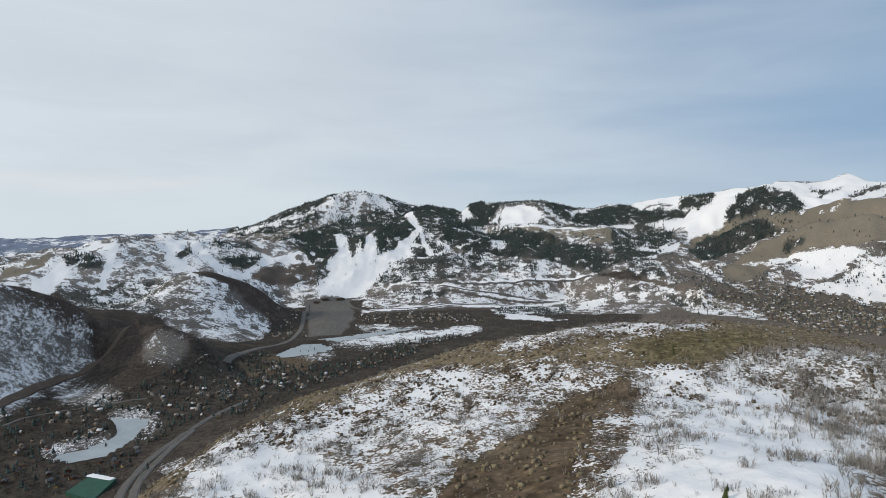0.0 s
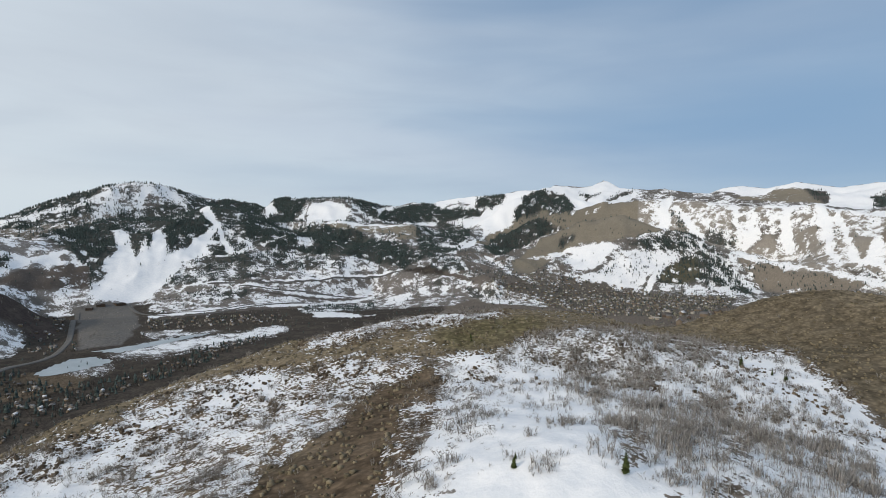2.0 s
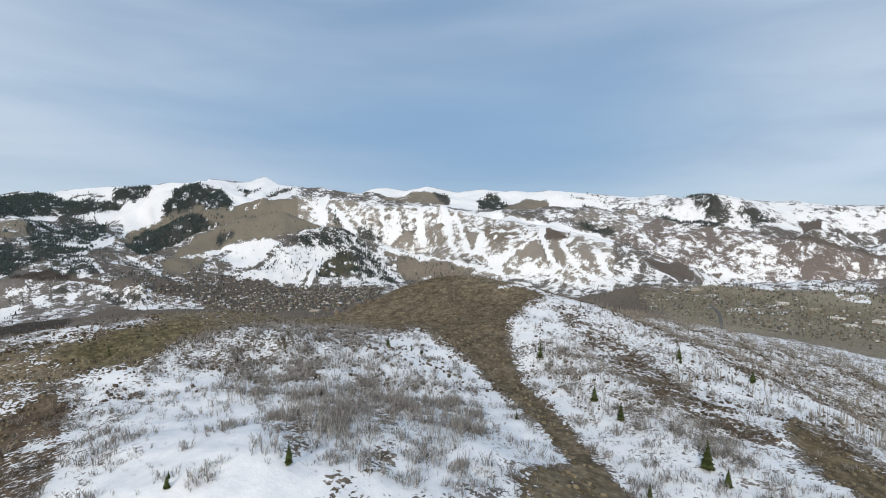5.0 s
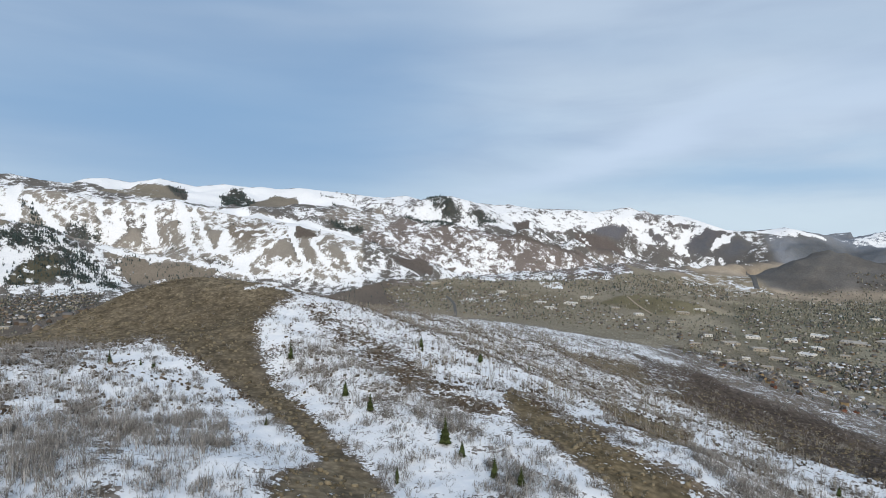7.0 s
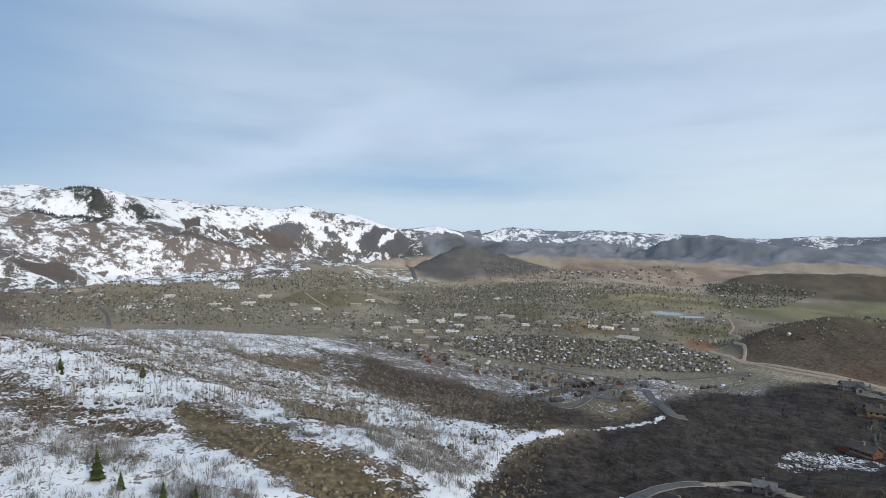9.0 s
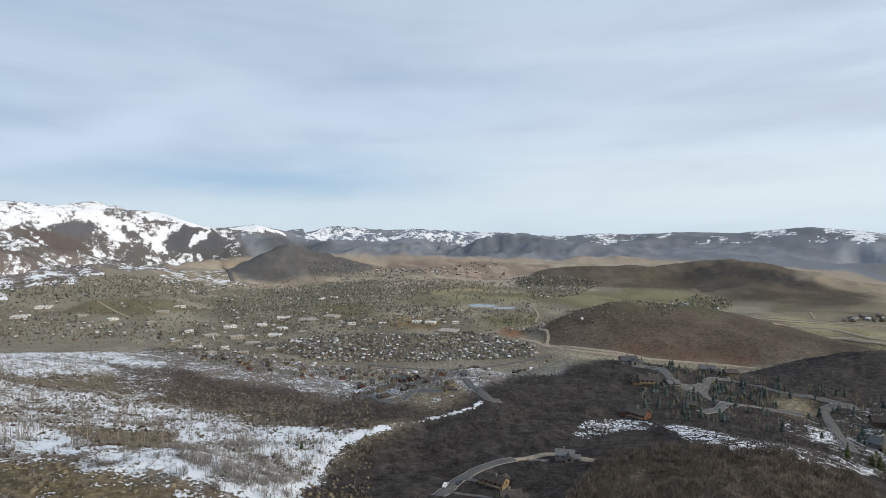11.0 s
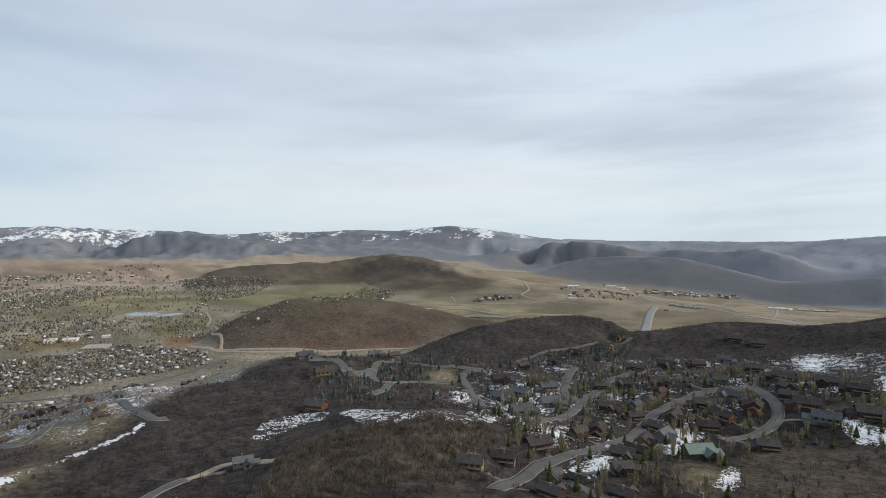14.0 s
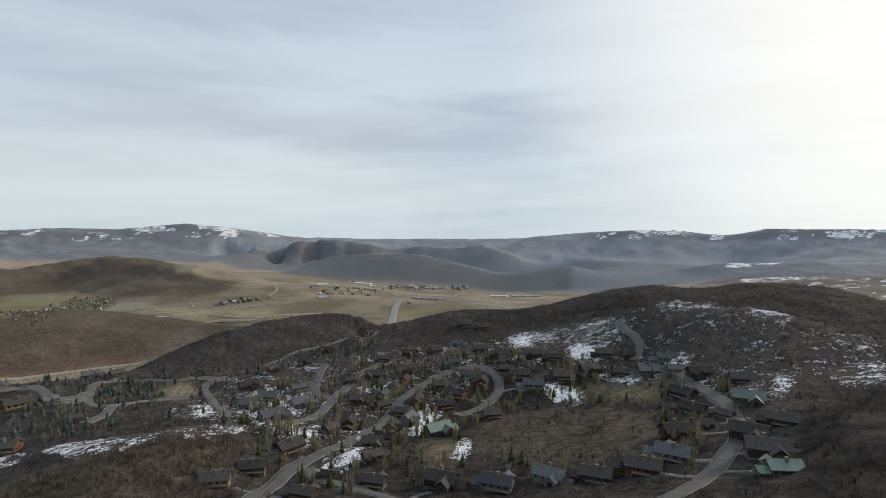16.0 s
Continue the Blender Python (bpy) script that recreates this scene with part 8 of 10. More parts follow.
LONE_CONIFERS += [(38.31, 116, 5.1), (48.58, 292.8, 6.2), (51.04, 284.5, 3.8), (52.14, 282.2, 3.1), (45.06, 275.9, 3.4), (64.51, 288.9, 9), (62.1, 194.9, 3.5), (69.97, 224.1, 6.5), (72.54, 203.9, 6.9), (80.45, 173.8, 9.2), (84.08, 319.8, 7.1), (89.22, 342.2, 5.7), (77.98, 316.5, 4.2), (75.37, 148.1, 3.8), (27.27, 118.7, 1.7), (22.72, 282.9, 3.5), (34.66, 256.7, 2.3), (68.54, 401.7, 3.1), (85.71, 151.9, 6.7), (88.5, 145.3, 5.5)]
LONE_CONIFERS += [(75.35, 144.6, 3.4), (83.99, 323.6, 5), (77.85, 322.1, 3.6), (52.01, 281.1, 3.1), (27.1, 115.4, 2.8), (22.78, 278.6, 2.5), (168.02, 367.3, 9.7), (116.55, 282.5, 4.4), (82.25, 166.2, 5), (77.87, 322.2, 7.1), (84.17, 322.9, 5.7)]

# flat-roofed buildings: compass degrees, metres out, width, colour
FLAT_ROOFS = []
FLAT_ROOFS += [(114.86, 1660, 30, "white"), (117.23, 1603, 40, "tan"), (119.59, 1648, 35, "tan"), (131.74, 1390, 37, "tan"), (133.86, 1375, 22, "green"), (128.46, 1528, 21, "white"), (129.84, 1512, 24, "white"), (130.75, 1573, 15, "white"), (108.03, 1437, 28, "tan"), (110.4, 1392, 25, "tan"), (111.9, 1309, 25, "tan"), (113.98, 1397, 24, "white"), (114.69, 1480, 19, "white"), (109.81, 1546, 25, "white"), (112.78, 1554, 20, "white"), (105.38, 1990, 28, "white")]
FLAT_ROOFS += [(103.93, 1857, 30, "tan"), (94.96, 2077, 31, "white"), (93.36, 1978, 32, "white"), (90.26, 1972, 30, "white"), (91.27, 1880, 24, "white"), (118.69, 2174, 23, "white"), (119.86, 2204, 21, "white"), (105.09, 1363, 16, "tan"), (106.86, 1286, 14, "white"), (108.04, 1165, 14, "tan"), (109.34, 1266, 12, "white"), (111.01, 1166, 15, "tan"), (113.51, 1224, 13, "tan"), (115.89, 1301, 15, "white"), (116.71, 1416, 15, "tan"), (121.64, 1522, 16, "white")]
FLAT_ROOFS += [(123.26, 1573, 19, "tan"), (124.87, 1510, 15, "white"), (106.15, 1508, 15, "white"), (102.89, 1698, 18, "tan"), (99.92, 1785, 19, "white"), (97.68, 1881, 22, "tan"), (88.76, 2072, 22, "tan"), (86.34, 2141, 25, "white"), (132.52, 1521, 15, "white"), (126.5, 1656, 16, "tan"), (79.35, 2369, 33, "tan"), (41.22, 1741, 24, "tan"), (43.61, 1658, 20, "tan"), (47.18, 1718, 22, "tan"), (49.72, 1638, 23, "tan"), (54.06, 2001, 19, "tan")]
FLAT_ROOFS += []
FLAT_ROOFS += [(-10.77, 2226, 26, "brown"), (-12.2, 2206, 21, "brown"), (-13.05, 2185, 16, "brown")]
FLAT_ROOFS += [(177.72, 2842, 47, "white"), (176.85, 2333, 22, "tan"), (177.68, 1961, 24, "white"), (179.66, 2060, 19, "tan"), (180.63, 2933, 21, "white"), (181.37, 2987, 43, "white"), (182.17, 2977, 43, "white"), (182.75, 2929, 27, "white"), (184.05, 2921, 24, "white"), (184.77, 2941, 21, "tan"), (185.55, 2957, 24, "white"), (186.22, 2971, 21, "tan"), (186.76, 2989, 28, "white"), (187.37, 2969, 25, "white"), (187.97, 2967, 25, "tan"), (188.61, 2968, 25, "white"), (189.26, 2968, 25, "white"), (189.89, 2979, 22, "tan"), (190.63, 2993, 25, "white"), (187.22, 1938, 18, "tan"), (187.88, 1921, 20, "tan"), (188.52, 1914, 20, "tan"), (189.28, 1899, 16, "tan"), (190.02, 1909, 12, "white"), (195.61, 2777, 34, "white"), (196.39, 2783, 40, "white"), (197.91, 2802, 41, "tan"), (198.98, 2801, 46, "tan"), (199.89, 2795, 29, "tan"), (186.57, 1816, 11, "tan"), (180.91, 3014, 19, "tan")]


# ---------------------------------------------------------------- what covers the land
def inside(az, lr, pts):
    hit = np.zeros(az.shape, bool)
    n = len(pts)
    for i in range(n):
        (a0, r0), (a1, r1) = pts[i], pts[(i + 1) % n]
        l0, l1 = math.log(r0), math.log(r1)
        if l0 == l1:
            continue
        cross = (l0 > lr) != (l1 > lr)
        hit ^= cross & (az < (a1 - a0) * (lr - l0) / (l1 - l0) + a0)
    return hit


def near_line(x, y, pts):
    best = np.full(x.shape, 1e9)
    for (x0, y0), (x1, y1) in zip(pts, pts[1:]):
        dx, dy = x1 - x0, y1 - y0
        k = np.clip(((x - x0) * dx + (y - y0) * dy) / max(dx * dx + dy * dy, 1e-9), 0, 1)
        best = np.minimum(best, np.hypot(x - x0 - k * dx, y - y0 - k * dy))
    return best


def box_of(pts, pad_a, pad_r):
    a = [p[0] for p in pts]
    r = [p[1] for p in pts]
    i0, i1 = np.searchsorted(AZ, (min(a) - pad_a, max(a) + pad_a))
    j0, j1 = np.searchsorted(RAD, (min(r) * (1 - pad_r), max(r) * (1 + pad_r)))
    return slice(max(i0 - 1, 0), i1 + 1), slice(max(j0 - 1, 0), j1 + 1)


def lay_cover():
    snow = np.full(GZ.shape, 0.3)
    wood = np.zeros(GZ.shape)
    soil = np.empty((*GZ.shape, 3))
    soil[:] = (0.19, 0.165, 0.145)
    strips = False
    calm = 1 - 0.8 * smooth(1700, 2300, GR)
    wob_a = calm * fbm(GX / 60, GY / 60, 3, 61) * 0.5 + fbm(GX / 9, GY / 9, 2, 71) * 0.35 * (GR < 700)
    wob_r = calm * fbm(GX / 70, GY / 70, 3, 81) * 0.02 + fbm(GX / 9, GY / 9, 2, 91) * 0.02 * (GR < 700)
    close = 1 - smooth(500, 1100, GR)
    for name, width, sn, so, wo, pts in sorted(COVER, key=lambda row: row[1] > 0):
        if width and not strips:
            strips = True
            snow = close * soften(snow, 2, 1) + (1 - close) * (snow + (1 - smooth(1300, 1900, GR)) * (soften(snow, 2, 2) - snow))
            c3 = close[..., None]
            soil = c3 * soften(soil, 3, 2) + (1 - c3) * np.where((GA > 100)[..., None], soften(soil, 1, 1), soil)
        s = box_of(pts, 1.0 if not width else math.degrees(width / min(p[1] for p in pts)) + 0.3, 0.06)
        if width:
            line = [plan(*p) for p in pts]
            d = near_line(GX[s], GY[s], line) + fbm(GX[s] / width, GY[s] / width, 2, 51) * width * 0.35
            m = 1 - smooth(width * 0.42, width * 0.58, d)
        else:
            la, lr = GA[s] + wob_a[s], np.log(GR[s]) + wob_r[s]
            m = sum(inside(la + da, lr + dr, pts).astype(float) for da, dr in ((0.05, 0.0012), (-0.05, 0.0012), (0.05, -0.0012), (-0.05, -0.0012))) / 4
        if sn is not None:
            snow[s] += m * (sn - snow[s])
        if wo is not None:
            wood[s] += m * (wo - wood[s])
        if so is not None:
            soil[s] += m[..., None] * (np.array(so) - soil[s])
    # clearings and thin places in the woods
    thin = smooth(-0.15, -0.3, fbm(GX / 42, GY / 48, 3, 171)) * smooth(0.35, 0.6, wood) * smooth(1200, 1800, GR)
    snow += thin * (0.68 - snow)
    wood *= 1 - 0.9 * thin
    # dry fields of the plain
    dry_land = smooth(95, 105, GA) * smooth(800, 1300, GR) * smooth(96, 86, GZ) * (1 - smooth(163, 168, GA) * smooth(2850, 3050, GR)) * smooth(3850, 3700, GR)
    tone = 0.82 + 0.36 * smooth(-0.2, 0.25, fbm(GX / 210, GY / 130, 4, 181))
    soil *= (1 + dry_land * (tone - 1))[..., None]
    far = smooth(1300, 2000, GR)
    # hollows keep their snow, ribs lose it
    rib = (ridged(GX / 420, GY / 420, 4, 3) - 0.12) + 0.7 * (ridged(GX / 130, GY / 130, 3, 9) - 0.12)
    mixed = smooth(0.08, 0.3, snow) * smooth(0.93, 0.75, snow)
    craggy = smooth(70, 85, GA) * smooth(3300, 3700, GR)
    bold = np.clip(0.5 + (snow - 0.5) * 1.2 + mixed * (0.06 - rib * (0.45 + 0.45 * craggy)), 0, 1)
    snow = snow + far * (bold - snow)
    # the far ranges: woods, open spurs and old snow on the tops
    beyond = smooth(108, 114, GA) * smooth(2900, 3300, GR) * smooth(105, 130, GZ) + smooth(-20, -24, GA) * smooth(3000, 3600, GR)
    spur = smooth(-0.06, 0.1, fbm(GX / 150, GY / 150, 4, 141))
    soil *= (1 + beyond * (0.9 + 0.17 * spur - 1))[..., None]
    tops = smooth(175, 330, GZ) * smooth(-0.05, 0.3, fbm(GX / 260, GY / 260, 4, 151))
    snow = np.where(beyond > 0.5, np.where(tops > 0.3, np.clip(0.34 + tops * 0.4, 0, 0.7), np.where(snow > 0.3, snow, 0.0)), snow)
    return snow, wood, soil


SNOW, WOOD, SOIL = lay_cover()



# ---------------------------------------------------------------- ground sheet
def flatten_ponds():
    """The ground lies flat under each pond. Returns the water levels."""
    levels = []
    for name, kind, pts in PONDS:
        s = box_of(pts, 1.0, 0.1)
        level = float(np.min([ground(*plan(*p)) for p in pts])) + 0.2
        m = inside(GA[s], np.log(GR[s]), pts)
        GZ[s] = np.where(m, np.minimum(GZ[s], level - 0.6), GZ[s])
        levels.append(level)
    return levels


POND_LEVELS = flatten_ponds()


def land_mesh():
    na, nr = GZ.shape
    co = np.stack([GX, GY, GZ], -1).reshape(-1, 3).astype(np.float32)
    i, j = np.meshgrid(np.arange(na), np.arange(nr - 1), indexing="ij")
    i2 = (i + 1) % na
    quads = np.stack([i * nr + j, i * nr + j + 1, i2 * nr + j + 1, i2 * nr + j], -1).reshape(-1, 4).astype(np.int32)
    me = bpy.data.meshes.new("ground")
    me.vertices.add(len(co))
    me.vertices.foreach_set("co", co.ravel())
    me.loops.add(quads.size)
    me.loops.foreach_set("vertex_index", quads.ravel())
    me.polygons.add(len(quads))
    me.polygons.foreach_set("loop_start", np.arange(0, quads.size, 4, dtype=np.int32))
    me.polygons.foreach_set("use_smooth", np.ones(len(quads), dtype=bool))
    me.update(calc_edges=True)
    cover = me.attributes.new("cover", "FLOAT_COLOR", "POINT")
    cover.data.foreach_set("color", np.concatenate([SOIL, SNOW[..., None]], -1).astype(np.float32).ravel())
    remote = me.attributes.new("remote", "FLOAT", "POINT")
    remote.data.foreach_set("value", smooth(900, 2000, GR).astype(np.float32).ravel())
    fall = me.attributes.new("fall", "FLOAT_VECTOR", "POINT")
    fall.data.foreach_set("vector", np.stack([np.radians(GA) * 3000, GR * 0.45, GZ * 0.3], -1).astype(np.float32).ravel())
    me.materials.append(EARTH)
    return me


tagged(new("ground", land_mesh()), "snow-patched brush hills, ski mountains and wide town valley", "ground", kind="structure")


# ---------------------------------------------------------------- shapes
class Shape:
    """Loose faces gathered for one mesh."""

    def __init__(self):
        self.v, self.f, self.m = [], [], []

    def face(self, *pts, mat=0):
        k = len(self.v)
        self.v += [tuple(p) for p in pts]
        self.f.append(tuple(range(k, k + len(pts))))
        self.m.append(mat)

    def solid(self, verts, faces, mat=0):
        k = len(self.v)
        self.v += [tuple(p) for p in verts]
        self.f += [tuple(k + i for i in f) for f in faces]
        self.m += [mat] * len(faces)
        return self

    def box(self, x0, y0, z0, x1, y1, z1, mat=0):
        v = [(x, y, z) for z in (z0, z1) for y in (y0, y1) for x in (x0, x1)]
        return self.solid(v, [(0, 2, 3, 1), (4, 5, 7, 6), (0, 1, 5, 4), (2, 6, 7, 3), (0, 4, 6, 2), (1, 3, 7, 5)], mat)

    def gable(self, x0, x1, y0, y1, z0, z1, ridge, along="x", mat=0):
        """A block with a pitched top: the body of a house."""
        if along == "x":
            ym = (y0 + y1) / 2
            v = [(x0, y0, z0), (x0, y1, z0), (x0, y1, z1), (x0, ym, ridge), (x0, y0, z1), (x1, y0, z0), (x1, y1, z0), (x1, y1, z1), (x1, ym, ridge), (x1, y0, z1)]
        else:
            xm = (x0 + x1) / 2
            v = [(x1, y0, z0), (x0, y0, z0), (x0, y0, z1), (xm, y0, ridge), (x1, y0, z1), (x1, y1, z0), (x0, y1, z0), (x0, y1, z1), (xm, y1, ridge), (x1, y1, z1)]
        return self.solid(v, [(0, 4, 3, 2, 1), (5, 6, 7, 8, 9), (0, 5, 9, 4), (1, 2, 7, 6), (2, 3, 8, 7), (3, 4, 9, 8), (0, 1, 6, 5)], mat)

    def pitched(self, x0, x1, y0, y1, eave, ridge, thick, along="x", mat=0):
        """Two thick roof slopes that meet in a ridge."""
        for side in (0, 1):
            if along == "x":
                ym, ye = (y0 + y1) / 2, (y0, y1)[side]
                low = [(x0, ye, eave), (x1, ye, eave)]
                top = [(x0, ym, ridge), (x1, ym, ridge)]
            else:
                xm, xe = (x0 + x1) / 2, (x0, x1)[side]
                low = [(xe, y0, eave), (xe, y1, eave)]
                top = [(xm, y0, ridge), (xm, y1, ridge)]
            a = low + top
            b = [(x, y, z + thick) for x, y, z in a]
            self.solid(a + b, [(0, 1, 3, 2), (4, 6, 7, 5), (0, 4, 5, 1), (2, 3, 7, 6), (0, 2, 6, 4), (1, 5, 7, 3)], mat)
        return self

    def mesh(self, name, mats):
        me = bpy.data.meshes.new(name)
        me.from_pydata(self.v, [], self.f)
        for m in mats:
            me.materials.append(m)
        if len(mats) > 1:
            me.polygons.foreach_set("material_index", self.m)
        bm = bmesh.new()
        bm.from_mesh(me)
        bmesh.ops.remove_doubles(bm, verts=bm.verts, dist=1e-5)
        bmesh.ops.recalc_face_normals(bm, faces=bm.faces)
        bm.to_mesh(me)
        bm.free()
        return me


def part(name, shape, mat, parent, label=""):
    ob = new(name, shape.mesh(name, [mat]))
    ob.parent = parent
    return tagged(ob, label)


def empty(name):
    return new(name)


def joined(name, variants, pick, pos, yaw, sx, sz, mats):
    """One mesh of many small things. variants: (verts, tris, material of each tri)."""
    vs, fs, ms, at = [], [], [], 0
    for k, (bv, bf, bm_) in enumerate(variants):
        sel = np.where(pick == k)[0]
        if not len(sel):
            continue
        bv, bf = np.asarray(bv, float), np.asarray(bf)
        c, s = np.cos(yaw[sel])[:, None], np.sin(yaw[sel])[:, None]
        x, y = bv[None, :, 0] * sx[sel, None], bv[None, :, 1] * sx[sel, None]
        v = np.stack([c * x - s * y + pos[sel, 0:1], s * x + c * y + pos[sel, 1:2], bv[None, :, 2] * sz[sel, None] + pos[sel, 2:3]], -1)
        n = len(bv)
        f = bf[None] + (at + np.arange(len(sel)) * n)[:, None, None]
        vs.append(v.reshape(-1, 3))
        fs.append(f.reshape(-1, 3))
        ms.append(np.tile(np.asarray(bm_), len(sel)))
        at += n * len(sel)
    v, f, m = np.concatenate(vs), np.concatenate(fs), np.concatenate(ms)
    me = bpy.data.meshes.new(name)
    me.vertices.add(len(v))
    me.vertices.foreach_set("co", v.astype(np.float32).ravel())
    me.loops.add(f.size)
    me.loops.foreach_set("vertex_index", f.astype(np.int32).ravel())
    me.polygons.add(len(f))
    me.polygons.foreach_set("loop_start", np.arange(0, f.size, 3, dtype=np.int32))
    for k in mats:
        me.materials.append(k)
    me.polygons.foreach_set("material_index", m.astype(np.int32))
    me.update(calc_edges=True)
    return me


# ---------------------------------------------------------------- roads and water
def course(pts, step):
    """A smooth line through plan points, cut into even steps."""
    p = [np.array(plan(*q)) for q in pts]
    p = [2 * p[0] - p[1]] + p + [2 * p[-1] - p[-2]]
    out = []
    for a, b, c, d in zip(p, p[1:], p[2:], p[3:]):
        n = max(2, int(np.linalg.norm(c - b) / step))
        for i in range(n):
            t = i / n
            out.append(0.5 * (2 * b + (c - a) * t + (2 * a - 5 * b + 4 * c - d) * t * t + (3 * b - a - 3 * c + d) * t ** 3))
    out.append(p[-2])
    return np.array(out)


def sideways(c):
    t = np.gradient(c, axis=0)
    t /= np.maximum(np.linalg.norm(t, axis=1), 1e-6)[:, None]
    return np.stack([t[:, 1], -t[:, 0]], 1)


def ribbon(c, offsets, lifts, skirt):
    """A strip laid on the ground along a course, with a skirt down both edges."""
    nrm = sideways(c)
    r = np.hypot(*c.T)
    rows = []
    for off, lift in zip(offsets, lifts):
        q = c + nrm * off
        rows.append(np.column_stack([q, np.maximum(ground(*q.T), ground(*c.T) - abs(off) * 0.25) + lift * np.clip(r / 300, 1, 5)]))
    first, last = rows[0].copy(), rows[-1].copy()
    first[:, 2] -= skirt
    last[:, 2] -= skirt
    rows = [first] + rows + [last]
    n, k = len(c), len(rows)
    v = np.stack(rows, 1).reshape(-1, 3)
    f = [(i * k + j, (i + 1) * k + j, (i + 1) * k + j + 1, i * k + j + 1) for i in range(n - 1) for j in range(k - 1)]
    me = bpy.data.meshes.new("road")
    me.from_pydata([tuple(q) for q in v], [], f)
    me.polygons.foreach_set("use_smooth", [True] * len(f))
    return me


ROAD_LINES = []
for name, width, kind, pts in ROADS:
    near = min(p[1] for p in pts)
    c = course(pts, 3.0 if near < 700 else 10.0)
    ROAD_LINES.append((c, width))
    me = ribbon(c, np.linspace(-0.5, 0.5, 5) * width, [0.16, 0.2, 0.22, 0.2, 0.16], 1.5)
    me.materials.append({"asphalt": ASPHALT, "dirt": DIRT, "cut": CUT, "pale": KERB}[kind])
    road = tagged(new("road", me), {"asphalt": "grey asphalt street winding over the slope", "pale": "pale concrete highway across the dry plain"}.get(kind, "pale dirt track across dry ground"), "road", kind="structure")
    if kind == "asphalt" and near < 620:
        for side in (-1, 1):
            km = ribbon(c + sideways(c) * side * (width / 2 + 0.14), [-0.14, 0.14], [0.3, 0.3], 1.0)
            km.materials.append(KERB)
            kerb = new("kerb", km)
            kerb.parent = road

for (name, kind, pts), level in zip(PONDS, POND_LEVELS):
    sh = Shape()
    ring = course(list(pts) + [pts[0]], 6.0)[:-1]
    sh.face(*[(x, y, level) for x, y in ring])
    sh.f[-1] = tuple(reversed(sh.f[-1]))
    ob = new("water", sh.mesh("water", [ICE if kind == "ice" else WATER]))
    tagged(ob, "frozen grey lake among valley houses" if kind == "ice" else "small open pond on the valley golf ground", "water", kind="structure")



# ---------------------------------------------------------------- plants
rng = np.random.RandomState(7)


def conifer_low(tiers, sides, seed, stub=True):
    """A small far conifer: stacked ragged skirts on a stub of trunk, one metre high."""
    r = np.random.RandomState(seed)
    v, f = [], []
    for t in range(tiers):
        z0, z1 = 0.08 + 0.86 * t / tiers, min(1.0, 0.08 + 0.86 * (t + 1) / tiers + 0.2)
        w = 0.2 * (1 - t / tiers) ** 0.85 + 0.02
        k = len(v)
        turn = r.rand() * 6.3
        for i in range(sides):
            a = turn + i * 2 * math.pi / sides
            w2 = w * (0.75 + 0.5 * r.rand())
            v.append((w2 * math.cos(a), w2 * math.sin(a), z0 + 0.07 * (r.rand() - 0.5)))
        v.append((0, 0, z1))
        f += [(k + i, k + (i + 1) % sides, k + sides) for i in range(sides)]
    m = [0] * len(f)
    if not stub:
        return v, f, m
    k = len(v)
    v += [(0.025, 0, -0.15), (-0.012, 0.022, -0.15), (-0.012, -0.022, -0.15), (0, 0, 0.3)]
    f += [(k, k + 1, k + 3), (k + 1, k + 2, k + 3), (k + 2, k, k + 3)]
    return v, f, m + [1] * 3


def twig_tuft(stems, spread, thick, seed, lean=0.5):
    """A leafless shrub or crown, one metre high: stems that fork into thin twigs."""
    r = np.random.RandomState(seed)
    v, f = [], []

    def sliver(a, b, w):
        k = len(v)
        d = np.array([-(b - a)[1], (b - a)[0], 0.0])
        n = np.linalg.norm(d)
        d = d / n if n > 1e-6 else np.array([1.0, 0, 0])
        v.extend([tuple(a + d * w), tuple(a - d * w), tuple(b)])
        f.append((k, k + 1, k + 2))

    for s in range(stems):
        a0 = r.rand() * 6.283
        root = np.array([math.cos(a0), math.sin(a0), 0]) * spread * 0.35 * r.rand()
        out = np.array([math.cos(a0), math.sin(a0), 0]) * spread * lean * (0.4 + 0.6 * r.rand())
        tip = root + out + np.array([0, 0, 0.6 + 0.4 * r.rand()])
        sliver(root - np.array([0, 0, 0.1]), tip, thick)
        for _ in range(2):
            k = 0.3 + 0.4 * r.rand()
            p = root + (tip - root) * k
            q = p + np.array([r.randn() * spread * 0.3, r.randn() * spread * 0.3, 0.25 + 0.3 * r.rand()])
            sliver(p, q, thick * 0.8)
    return v, f, [0] * len(f)


def crown_low(seed):
    """A leafless crown far off: an uneven tapered clump on a narrow foot."""
    r = np.random.RandomState(seed)
    v = []
    for w, z in ((0.12, -0.1), (0.5, 0.5)):
        for i in range(4):
            a = 2 * math.pi * i / 4 + r.rand() * 0.8
            k = w * (0.6 + 0.7 * r.rand())
            v.append((k * math.cos(a), k * math.sin(a), z + 0.3 * (r.rand() - 0.5) * (z > 0)))
    v.append((0.15 * (r.rand() - 0.5), 0.15 * (r.rand() - 0.5), 1.0))
    f = []
    for i in range(4):
        j = (i + 1) % 4
        f += [(i, j, 4 + i), (j, 4 + j, 4 + i), (4 + i, 4 + j, 8)]
    return v, f, [0] * len(f)


